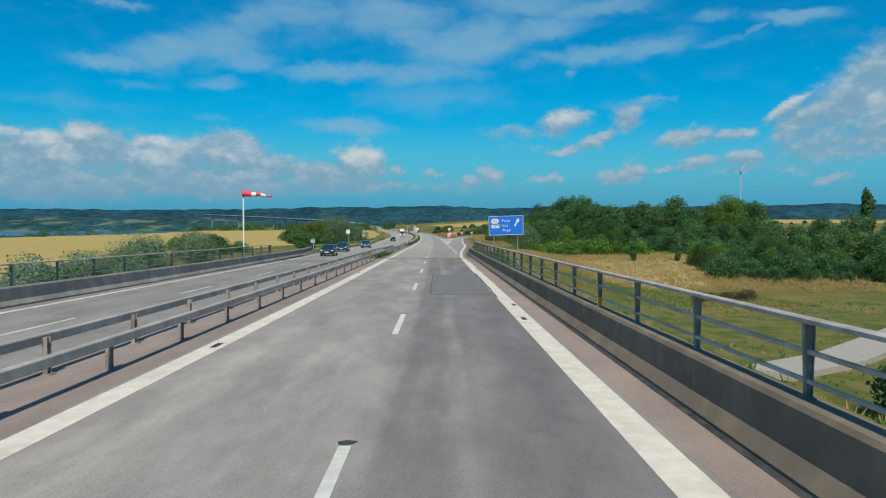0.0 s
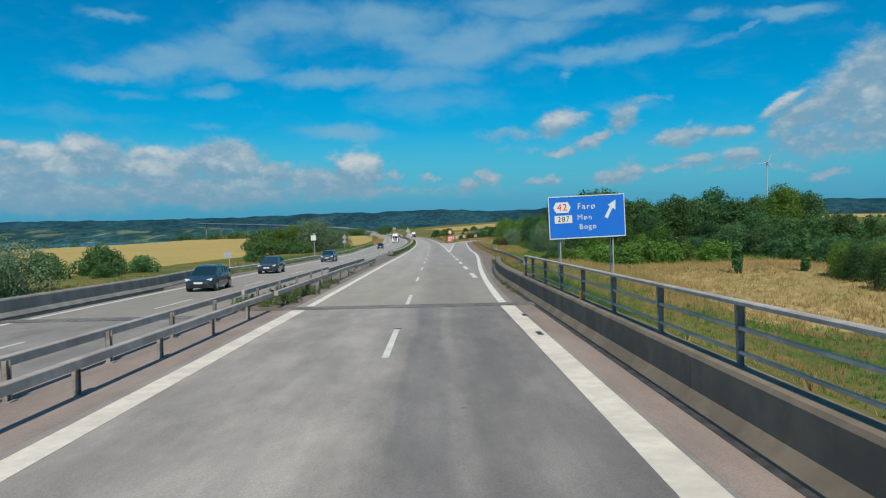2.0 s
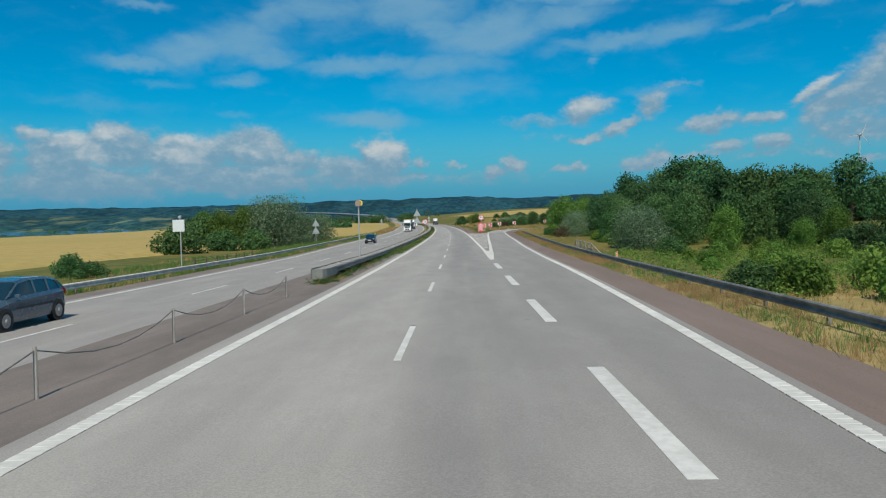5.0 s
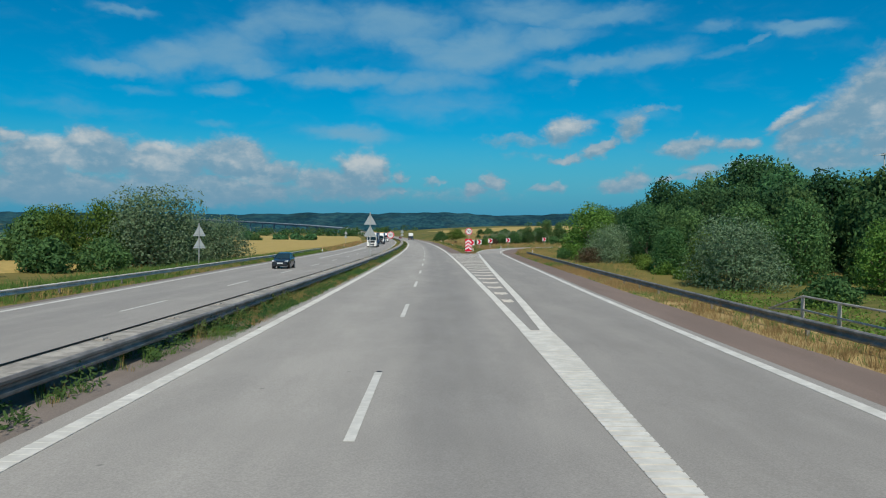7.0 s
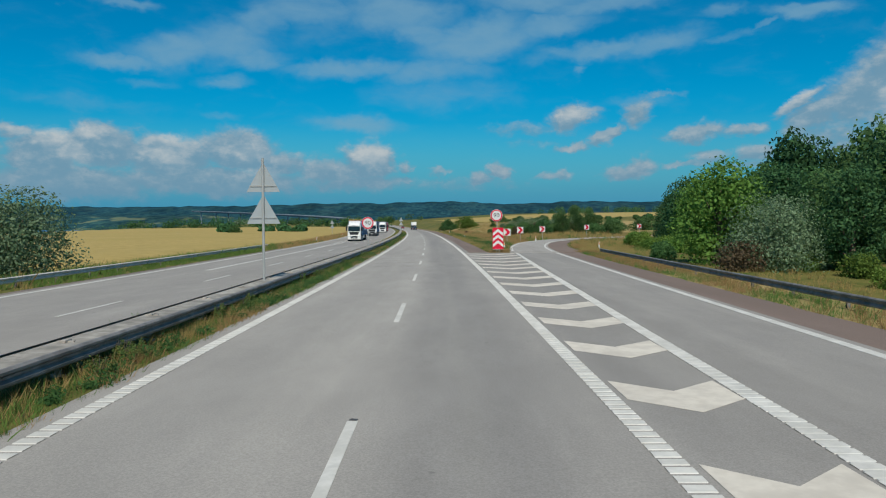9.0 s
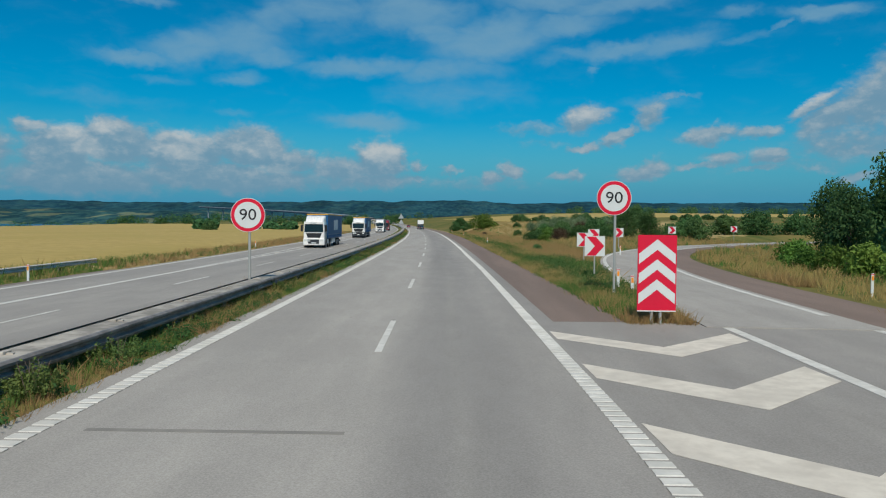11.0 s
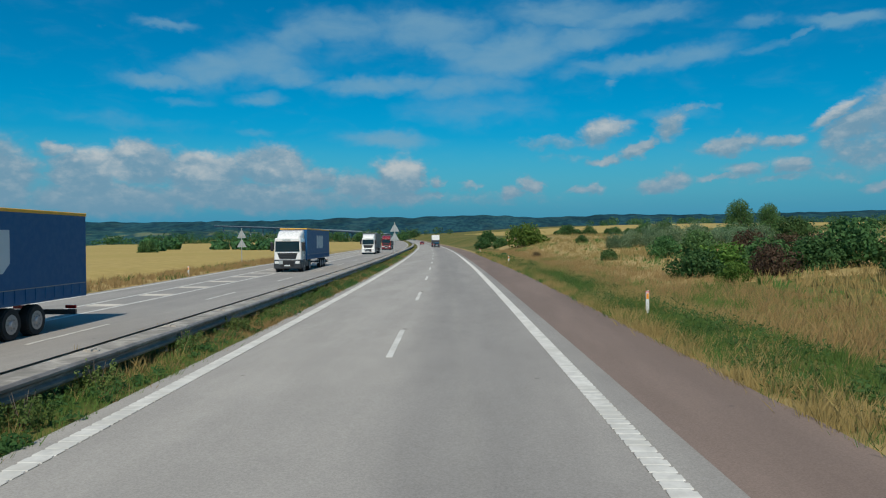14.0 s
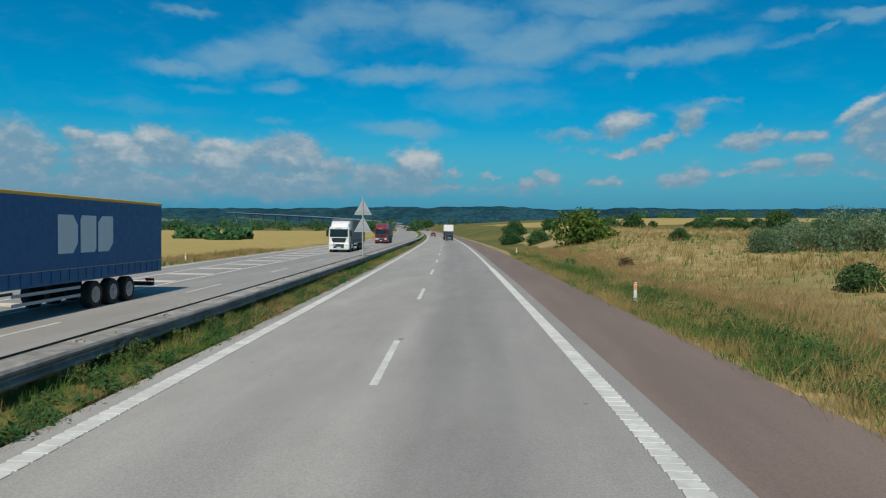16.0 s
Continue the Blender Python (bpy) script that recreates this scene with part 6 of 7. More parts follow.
def truck(x, y, z, turn, cab, tarp, lower, label, trim=None, axles=1, group="", logo=True):
    """Articulated truck, its front towards -y: cab, tilt trailer, wheels."""
    root = thing("truck", (x, y, z), label, "truck", group, turn)
    drive = 4.75 if axles > 1 else 4.15
    # cab
    half = lambda w, zs: [(w * f, q) for f, q in zs]
    side = [(0.94, 0.42), (1.0, 0.62), (1.0, 1.5), (0.995, 2.3), (0.965, 2.95), (0.93, 3.1)]
    w = 1.24
    body = part("cab", loft([(0.06, half(w * 0.93, [(0.9, 0.5), (1.0, 0.7), (1.0, 1.5), (0.97, 2.3), (0.92, 2.9), (0.86, 3.02)])), (0.16, half(w * 0.985, side)), (0.9, half(w, side)), (2.05, half(w, side)), (2.15, half(w * 0.98, side))]), cab, root)
    rounded_edges(body, 0.07)
    fairing = part("roof_fairing", loft([(0.30, half(w, [(0.80, 3.02), (0.78, 3.10), (0.72, 3.14)])), (0.9, half(w, [(0.90, 3.02), (0.86, 3.40), (0.78, 3.52)])), (1.6, half(w, [(0.93, 3.02), (0.91, 3.62), (0.84, 3.76)])), (2.1, half(w, [(0.93, 3.02), (0.92, 3.68), (0.86, 3.82)]))]), cab, root)
    rounded_edges(fairing, 0.08)
    part("sun_visor", plate([(-1.10, 2.80), (1.10, 2.80), (1.06, 3.04), (-1.06, 3.04)], -0.05, 0.12), cab, root)
    part("windscreen", plate([(-1.10, 1.86), (1.10, 1.86), (1.06, 2.78), (-1.06, 2.78)], 0.02, 0.10), M_GLASS, root)
    for px in (-0.35, 0.45):
        bm = bmesh.new()
        rod(bm, (px, 0.012, 1.90), (px + 0.5, 0.012, 2.05), 0.012, 5)
        part("wiper", bm, M_BLACK, root)
    part("grille", plate([(-0.92, 1.74), (0.92, 1.74), (0.72, 1.20), (-0.72, 1.20)], 0.03, 0.10), M_BLACK, root)
    for k in range(3):
        part("grille_bar", plate([(-0.84 + 0.06 * k, 1.62 - k * 0.16), (0.84 - 0.06 * k, 1.62 - k * 0.16), (0.83 - 0.06 * k, 1.58 - k * 0.16), (-0.83 + 0.06 * k, 1.58 - k * 0.16)], 0.018, 0.04), M_DARKTRIM, root)
    bm = loft([(-0.10, half(1.22, [(0.94, 0.34), (0.98, 0.5), (0.98, 1.0), (0.93, 1.12)])), (0.10, half(1.26, [(0.97, 0.30), (1.0, 0.5), (1.0, 1.02), (0.96, 1.15)])), (0.75, half(1.26, [(0.97, 0.34), (1.0, 0.5), (1.0, 1.02), (0.96, 1.15)]))])
    rounded_edges(part("bumper", bm, lower, root), 0.06)
    part("bumper_grille", plate([(-0.62, 0.50), (0.62, 0.50), (0.66, 1.00), (-0.66, 1.00)], -0.112, -0.08), M_DARKTRIM if lower is not M_DARKTRIM else M_BLACK, root)
    part("number_plate", plate([(-0.26, 0.55), (0.26, 0.55), (0.26, 0.66), (-0.26, 0.66)], -0.125, -0.10), M_SIGNWHITE, root)
    part("notice_plate", plate([(-0.72, 0.74), (-0.40, 0.74), (-0.40, 1.06), (-0.72, 1.06)], -0.125, -0.10), M_SIGNBACK, root)
    for s in (-1, 1):
        part("headlight", plate([(s * 0.70, 0.78), (s * 1.12, 0.78), (s * 1.12, 1.0), (s * 0.78, 1.02)][::s], -0.118, -0.06), M_LAMP, root)
        bm = bmesh.new()
        box(bm, (s * 1.26 if s > 0 else -1.275, 0.55, 1.92), (1.275 if s > 0 else -1.26, 1.42, 2.62), 0.006)
        part("side_window", bm, M_GLASS, root)
        bm = bmesh.new()
        box(bm, (s * 1.30 if s > 0 else -1.56, 0.10, 1.92), (1.56 if s > 0 else -1.30, 0.30, 2.72), 0.05)
        box(bm, (s * 1.22 if s > 0 else -1.34, 0.16, 2.60), (1.34 if s > 0 else -1.22, 0.24, 2.68))
        part("mirror", bm, M_BLACK, root)
        bm = bmesh.new()
        box(bm, (s * 1.245 if s > 0 else -1.262, 0.46, 0.95), (1.262 if s > 0 else -1.245, 0.48, 2.68))
        part("door_seam", bm, M_DARKTRIM, root)
        bm = bmesh.new()
        box(bm, (s * 1.245 if s > 0 else -1.262, 1.55, 0.95), (1.262 if s > 0 else -1.245, 1.57, 2.68))
        part("door_seam", bm, M_DARKTRIM, root)
        bm = bmesh.new()
        box(bm, (s * 1.245 if s > 0 else -1.275, 1.40, 1.62), (1.275 if s > 0 else -1.245, 1.50, 1.72))
        part("door_handle", bm, M_DARKTRIM, root)
        bm = bmesh.new()
        box(bm, (s * 1.0 if s > 0 else -1.24, 2.2, 0.45), (1.24 if s > 0 else -1.0, 3.5, 1.0), 0.04)
        part("side_tank", bm, lower if lower is not cab else M_CABWHITE, root)
        # mudguard over the driven wheels
        bm = bmesh.new()
        pts = [(drive + 0.62 * math.cos(a), 0.52 + 0.62 * math.sin(a)) for a in np.linspace(0.1, math.pi - 0.1, 9)]
        for (ya, za), (yb, zb) in zip(pts, pts[1:]):
            box(bm, (s * 0.72 if s > 0 else -1.24, min(ya, yb) - 0.01, min(za, zb) - 0.02), (1.24 if s > 0 else -0.72, max(ya, yb) + 0.01, max(za, zb) + 0.02))
        part("mudguard", bm, M_DARKTRIM, root)
        wheel(root, s * 1.07, 1.32, 0.5, 0.32)
        bm = bmesh.new()
        rod(bm, (s * 0.8, 1.32, 0.56), (s * 1.262, 1.32, 0.56), 0.63, 24)
        part("wheel_arch", bm, M_DARKTRIM, root)
        wheel(root, s * 1.0, drive, 0.5, 0.5)
        if axles > 1:
            wheel(root, s * 1.07, drive - 1.3, 0.48, 0.32)
        for k in range(3):
            wheel(root, s * 1.07, 10.4 + k * 1.31, 0.5, 0.36)
        bm = bmesh.new()
        box(bm, (s * 1.18 if s > 0 else -1.22, 5.6, 0.52), (1.22 if s > 0 else -1.18, 9.4, 0.62))
        box(bm, (s * 1.18 if s > 0 else -1.22, 5.6, 0.80), (1.22 if s > 0 else -1.18, 9.4, 0.90))
        part("side_guard", bm, M_SIGNBACK, root)
        if axles > 1:
            bm = bmesh.new()
            box(bm, (s * 0.8 if s > 0 else -1.25, 6.4, 0.50), (1.25 if s > 0 else -0.8, 9.3, 0.98), 0.03)
            part("pallet_box", bm, M_CABWHITE, root, "white storage box under the trailer")
    bm = bmesh.new()
    box(bm, (-0.45, 0.8, 0.55), (0.45, 6.0, 0.95))
    box(bm, (-0.55, 4.0, 0.95), (0.55, 15.6, 1.15))
    box(bm, (-1.15, 15.5, 0.42), (1.15, 15.62, 0.60))
    part("chassis", bm, M_DARKTRIM, root)
    # trailer
    bm = bmesh.new()
    box(bm, (-1.27, 2.75, 1.05), (1.27, 16.1, 3.93), 0.03)
    bmesh.ops.subdivide_edges(bm, edges=[e for e in bm.edges if abs(e.verts[0].co.y - e.verts[1].co.y) > 5], cuts=26, use_grid_fill=True)
    for v in bm.verts:
        if abs(v.co.x) > 1.2 and 1.3 < v.co.z < 3.9 and 2.9 < v.co.y < 16.0:
            v.co.x += 0.012 * math.sin(v.co.y * 4.4) * (1 if v.co.x > 0 else -1)
    trailer = part("trailer", bm, tarp, root)
    bm = bmesh.new()
    box(bm, (-1.29, 2.72, 3.90), (1.29, 16.12, 4.01), 0.02)
    part("roof_edge", bm, trim or tarp, trailer)
    for s in (-1, 1):
        bm = bmesh.new()
        box(bm, (s * 1.272 if s > 0 else -1.288, 2.9, 1.52), (1.288 if s > 0 else -1.272, 16.0, 1.545))
        part("strap_rail", bm, M_RIM, trailer)
        bm = bmesh.new()
        box(bm, (s * 1.272 if s > 0 else -1.292, 0, 1.14), (1.292 if s > 0 else -1.272, 0.05, 1.52))
        strap = part("strap", bm, tarp, trailer)
        for k in range(24):
            o = strap if k == 0 else strap.copy()
            if k:
                scene.collection.objects.link(o)
            o.location = (0, 3.2 + k * 0.54, 0)
        if logo:
            # emblem of three plain white shapes with cut corners
            for y0, pts in ((7.9, [(0, 0), (0.9, 0), (1.2, 0.35), (1.2, 0.95), (0.9, 1.3), (0, 1.3)]), (9.3, [(0, 0), (0.95, 0), (1.05, 0.15), (1.05, 1.3), (0.1, 1.3), (0, 1.15)]),
                            (10.5, [(0, 0), (0.75, 0), (1.1, 0.3), (1.1, 1.3), (0.3, 1.3), (0, 1.05)])):
                bm = bmesh.new()
                vs = [bm.verts.new((s * 1.297, (y0 + a) if s > 0 else (2 * 9.9 - y0 - a), 2.05 + b)) for a, b in pts]
                f = bm.faces.new(vs)
                ext = bmesh.ops.extrude_face_region(bm, geom=[f])
                bmesh.ops.translate(bm, verts=[v for v in ext["geom"] if isinstance(v, bmesh.types.BMVert)], vec=(-s * 0.02, 0, 0))
                bmesh.ops.recalc_face_normals(bm, faces=bm.faces)
                part("emblem_shape", bm, M_SIGNWHITE, trailer)
        part("tail_lamp", plate([(s * 0.75, 0.62), (s * 1.12, 0.62), (s * 1.12, 0.74), (s * 0.75, 0.74)][::s], 15.6, 15.66), M_REDLAMP, root)
    part("roof_sign", plate([(-0.42, 2.86), (0.30, 2.86), (0.30, 2.96), (-0.42, 2.96)], -0.062, -0.045), M_SIGNBACK, root)
    return root


def on_west(u, y):
    p = at_road(u, y, WEST + 0.004)
    turn = -math.atan((float(road_x(y + 5)) - float(road_x(y - 5))) / 10)
    return p.x, p.y, p.z, turn


truck(*on_west(-13.1, 339.4), M_CABWHITE, M_TRAILER, M_CABWHITE, "white truck cab with a dark blue curtain-sided trailer", M_AMBER, 2, "oncoming trucks")
truck(*on_west(-13.0, 393.8), M_CABWHITE, M_TRAILER, M_DARKTRIM, "white and dark grey truck with a yellow-edged blue trailer", M_AMBER, 1, "oncoming trucks")
truck(*on_west(-12.4, 464), M_CABWHITE, M_GREYTARP, M_CABWHITE, "white truck cab with a grey curtain-sided trailer", None, 1, "oncoming trucks", False)
truck(*on_west(-12.3, 520), M_CARRED, M_GREYTARP, M_CARRED, "dark red truck cab with a grey trailer", None, 1, "oncoming trucks", False)


def car(x, y, z, turn, paint_, label, length=4.1, width=1.75, height=1.5, group=""):
    """A hatchback, its front towards -y."""
    root = thing("car", (x, y, z), label, "car", group, turn)
    w, h, L = width / 2, height, length
    sec = lambda f, pts: [(w * f * a, b) for a, b in pts]
    low = 0.22
    lofted = [(0.0, sec(0.72, [(0.85, 0.36), (1.0, 0.45), (1.0, 0.58), (0.9, 0.64)])), (0.10, sec(0.86, [(0.9, low), (1.0, 0.34), (1.0, 0.62), (0.86, 0.72)])), (0.45, sec(0.98, [(0.92, low), (1.0, 0.36), (0.99, 0.72), (0.84, 0.84)])),
              (1.05, sec(1.0, [(0.93, low), (1.0, 0.38), (0.99, 0.82), (0.86, 0.96)])), (1.6, sec(1.0, [(0.94, low), (1.0, 0.38), (0.99, 0.86), (0.88, 0.98)])), (L - 0.9, sec(1.0, [(0.94, low), (1.0, 0.38), (0.99, 0.90), (0.88, 1.02)])),
              (L - 0.25, sec(0.96, [(0.94, low + 0.05), (1.0, 0.42), (0.98, 0.92), (0.86, 1.02)])), (L, sec(0.84, [(0.92, 0.36), (1.0, 0.5), (0.96, 0.86), (0.86, 0.96)]))]
    bm = loft(lofted)
    part("body", bm, paint_, root)
    cabin = [(0.95, sec(0.84, [(1.0, 0.92), (0.98, 0.955), (0.95, 0.965)])), (1.75, sec(0.86, [(1.0, 0.94), (0.86, h - 0.16), (0.74, h - 0.06)])), (2.3, sec(0.87, [(1.0, 0.94), (0.84, h - 0.08), (0.70, h)])),
             (L - 1.0, sec(0.86, [(1.0, 0.95), (0.84, h - 0.10), (0.70, h - 0.02)])), (L - 0.35, sec(0.82, [(1.0, 0.98), (0.86, h - 0.24), (0.72, h - 0.16)])), (L - 0.08, sec(0.78, [(1.0, 0.96), (0.96, 1.02), (0.9, 1.04)]))]
    part("cabin_glass", loft(cabin), M_GLASS, root)
    roof = [(1.72, sec(0.87, [(0.84, h - 0.15), (0.76, h - 0.055), (0.72, h - 0.05)])), (2.3, sec(0.88, [(0.84, h - 0.07), (0.72, h + 0.006), (0.4, h + 0.02)])), (L - 1.0, sec(0.87, [(0.84, h - 0.09), (0.72, h - 0.012), (0.4, h)])), (L - 0.30, sec(0.83, [(0.86, h - 0.22), (0.74, h - 0.14), (0.4, h - 0.12)]))]
    part("roof", loft(roof), paint_, root)
    for s in (-1, 1):
        for ya, yb, za, zb in ((0.98, 1.74, 0.95, h - 0.13), (2.55, 2.5, 0.94, h - 0.08), (L - 1.0, L - 1.05, 0.96, h - 0.09), (L - 0.12, L - 0.36, 1.0, h - 0.2)):
            bm = bmesh.new()
            rod(bm, (s * w * 0.868, ya, za), (s * w * 0.735, yb, zb), 0.035, 6)
            part("pillar", bm, paint_, root)
        part("headlight", plate([(s * w * 0.48, 0.60), (s * w * 0.88, 0.66), (s * w * 0.92, 0.80), (s * w * 0.72, 0.77), (s * w * 0.50, 0.70)][::s], 0.07, 0.30), M_LAMP, root)
        part("tail_light", plate([(s * w * 0.66, 0.80), (s * w * 0.86, 0.80), (s * w * 0.84, 1.0), (s * w * 0.70, 1.0)][::s], L - 0.15, L + 0.005), M_REDLAMP, root)
        bm = bmesh.new()
        box(bm, (s * w * 0.96 if s > 0 else -w * 1.14, 1.28, 0.94), (w * 1.14 if s > 0 else -w * 0.96, 1.40, 1.08), 0.03)
        part("mirror", bm, paint_, root)
        for yw in (0.78, L - 0.72):
            bm = bmesh.new()
            rod(bm, (s * (w - 0.22), yw, 0.33), (s * (w + 0.004), yw, 0.33), 0.37, 24)
            part("wheel_arch", bm, M_BLACK, root)
            wheel(root, s * (w - 0.08), yw, 0.31, 0.2, 0.68)
        bm = bmesh.new()
        box(bm, (s * w * 0.985 if s > 0 else -w * 1.005, 1.3, 0.62), (w * 1.005 if s > 0 else -w * 0.985, L - 1.0, 0.66))
        part("door_strip", bm, M_BLACK, root)
    part("grille", plate([(-w * 0.52, 0.30), (w * 0.52, 0.30), (w * 0.58, 0.46), (-w * 0.58, 0.46)], -0.012, 0.10), M_BLACK, root)
    part("number_plate", plate([(-0.26, 0.47), (0.26, 0.47), (0.26, 0.58), (-0.26, 0.58)], -0.02, 0.02), M_SIGNWHITE, root)
    part("number_plate", plate([(-0.26, 0.62), (0.26, 0.62), (0.26, 0.73), (-0.26, 0.73)], L - 0.02, L + 0.015), M_SIGNWHITE, root)
    return root


car(*on_west(-12.9, 75.4), M_CARDARK, "dark blue-grey hatchback car with headlamps on", group="oncoming cars")
car(*on_west(-13.9, 96.6), M_CARDARK, "dark grey-green hatchback car", 3.95, group="oncoming cars")
car(*on_west(-13.1, 222.8), M_CARBLACK, "small rounded black-blue car", 3.5, 1.62, 1.46, "oncoming cars")
car(*on_west(-13.3, 128.0), M_CARBLUE, "blue-grey car far off in the other lanes", 4.3, group="oncoming cars")


def box_truck(u, y):
    """A rigid lorry going our way, seen from behind."""
    p = at_road(u, y, 0.004)
    turn = math.pi - math.atan((float(road_x(y + 5)) - float(road_x(y - 5))) / 10)
    root = thing("lorry", p, "lorry with a white box body and dark rear frame", "truck", "", turn)
    bm = bmesh.new()
    box(bm, (-1.2, 0.0, 0.6), (1.2, 2.0, 3.0), 0.12)
    part("cab", bm, M_CABWHITE, root)
    bm = bmesh.new()
    box(bm, (-1.27, 2.2, 2.2), (1.27, 10.0, 3.9), 0.05)
    part("cargo_box", bm, M_CABWHITE, root)
    bm = bmesh.new()
    box(bm, (-1.25, 2.2, 1.0), (1.25, 10.02, 2.2), 0.02)
    box(bm, (-1.1, 9.9, 0.5), (1.1, 10.08, 0.7))
    part("rear_frame", bm, M_DARKTRIM, root)
    for s in (-1, 1):
        for yy in (1.0, 7.2, 8.5):
            wheel(root, s * 1.05, yy, 0.5, 0.36)
        part("tail_lamp", plate([(s * 0.8, 0.75), (s * 1.15, 0.75), (s * 1.15, 0.95), (s * 0.8, 0.95)][::s], 10.02, 10.09), M_REDLAMP, root)
    return root


box_truck(1.9, 575.0)
p = at_road(1.9, 553.0, 0.004)
car(p.x, p.y, p.z, math.pi + 0.08, M_CARDARK, "dark car following a lorry", 4.4)
p = at_road(-1.8, 640.0, 0.004)
car(p.x, p.y, p.z, math.pi + 0.09, M_CARRED, "red car far ahead", 4.4)

# ---- grass and weeds ----
def blades(name, xyz, height, width, material, label, seed, lean=0.6, category="grass", per=10):
    """Grass in tufts: each place carries a sheaf of thin bent blades that lean outwards."""
    r = np.random.default_rng(seed)
    n = len(xyz) * per
    tuft = np.repeat(0.4 + 0.9 * r.random(len(xyz)) ** 1.4, per)
    a = r.random(n) * 2 * np.pi
    far = np.abs(r.normal(size=n))
    root = np.repeat(xyz, per, 0) + np.stack([np.cos(a), np.sin(a), np.zeros(n)], 1) * (far * 0.22 * height)[:, None]
    h = height * tuft * (0.5 + 0.6 * r.random(n))
    w = width * (0.6 + 0.8 * r.random(n))
    f = r.random(n) * 2 * np.pi
    side = np.stack([np.cos(f), np.sin(f), np.zeros(n)], 1) * w[:, None]
    tilt = lean * (0.15 + 0.5 * far)
    out = np.stack([np.cos(a) * tilt + 0.06, np.sin(a) * tilt + 0.03, np.zeros(n)], 1) * h[:, None]
    up = np.zeros((n, 3))
    up[:, 2] = h
    base = root - np.array([0, 0, 0.04])
    v = np.stack([base - side, base + side, base + side * 0.85 + (out * 0.9 + up) * 0.55, base + out + up], 1)
    ob = new(name, quads_mesh(name, v.reshape(-1, 3), material))
    return tagged(ob, label, category, kind="stuff")


def sow(n, seed, y0, y1, ua, ub, clump=0.5, keep=None, power=1.0):
    """n places between two side offsets along the road, drawn together in tufts; nearer places first with power > 1."""
    r = np.random.default_rng(seed)
    m = n * 3
    y = y0 + (y1 - y0) * r.random(m) ** power
    lo = np.array([ua(v) if callable(ua) else ua for v in y])
    hi = np.array([ub(v) if callable(ub) else ub for v in y])
    u = lo + (hi - lo) * r.random(m)
    t = np.array([noise.noise((p * 0.9, q * 0.9, seed)) for p, q in zip(u, y)])
    ok = t + r.random(m) * 1.2 > clump
    if keep is not None:
        ok &= np.array([keep(p, q) for p, q in zip(u, y)])
    u, y = u[ok][:n], y[ok][:n]
    return u, y


def split(u, y, seed, dryness=0.0, scale=0.12):
    """Which places carry dry grass, in patches."""
    t = np.array([noise.noise((p * scale * 2.2, q * scale, seed + 0.5)) + 0.45 * noise.noise((p * 0.7, q * 0.5, seed)) for p, q in zip(u, y)])
    return t + (dryness(u) if callable(dryness) else dryness) + np.random.default_rng(int(seed * 3)).normal(size=len(u)) * 0.28 > 0


def on_land(u, y, base=None, lift=0.0):
    x = u + road_x(y)
    if base is None:
        z = ground_z(x, y)
    else:
        z = np.maximum(road_z(y) + base, ground_z(x, y))
    return np.stack([x, y, z + lift], 1)


def meadow(n, seed, y0, y1, ua, ub, tall, wide, base, dryness, what, clump=0.45, keep=None, power=1.0, scale=0.12):
    u, y = sow(n // 10, seed, y0, y1, ua, ub, clump, keep, power)
    dry = split(u, y, seed, dryness, scale)
    p = on_land(u, y, base)
    for mask, mat, word, hh in ((dry, M_BLADE_DRY, "dry straw-coloured", 1.0), (~dry, M_BLADE_GREEN, "green", 0.85)):
        if mask.any():
            blades("grass", p[mask], tall * hh, wide, mat, word + " grass " + what, seed)


def off_ramp(u, y):
    """Keep grass off the exit ramp."""
    x = u + float(road_x(y))
    k = min(max(int(y - 250), 0), len(RAMP) - 1)
    best = min((x - RAMP[j][0]) ** 2 + (y - RAMP[j][1]) ** 2 for j in range(max(k - 8, 0), min(k + 120, len(RAMP)), 4))
    side = 1 if x > np.interp(y, [q[1] for q in RAMP[:150]], [q[0] for q in RAMP[:150]]) else -1
    return best > (5.6 ** 2 if side > 0 else 2.62 ** 2)


meadow(110000, 21, 281, 450, lambda y: SHOULDER_E(y) - 0.08, lambda y: SHOULDER_E(y) + 0.95, 0.40, 0.0042, -0.06, 0.16, "fringing the hard shoulder", 0.35, power=1.3, scale=0.45)
meadow(170000, 38, 284, 460, lambda y: SHOULDER_E(y) + 0.6, lambda y: SHOULDER_E(y) + 3.6, 0.46, 0.0048, -0.06, lambda u: -0.40 + 0.5 * smooth(u, 8.8, 10.4), "in a lush strip along the verge", 0.35, off_ramp, 1.35, 0.2)
meadow(170000, 22, 290, 480, 9.6, 19.0, 0.58, 0.0068, None, lambda u: -0.12 + 0.5 * smooth(u, 10.6, 13.0), "in the meadow beside the road", 0.35, off_ramp, 1.35, 0.16)
meadow(80000, 23, 300, 520, 19.0, 52.0, 0.75, 0.028, None, 0.30, "of the wide meadow", keep=off_ramp)
meadow(30000, 24, 276.6, 290, lambda y: 6.5 + 0.02 * (y - 276), lambda y: gore_right(min(y, 281)) - 0.7 + 0.13 * max(y - 281, 0), 0.42, 0.0065, -0.06, 0.0, "on the nose of the island")
meadow(170000, 25, 176, 480, -5.35, lambda y: LEFT_EDGE(y) - 0.42, 0.27, 0.0044, -0.04, -0.12, "on the median", power=1.15, scale=0.2)
meadow(90000, 34, 180, 480, -5.75, -4.85, 0.36, 0.0048, -0.04, -0.25, "under the median rail", power=1.15, scale=0.2)
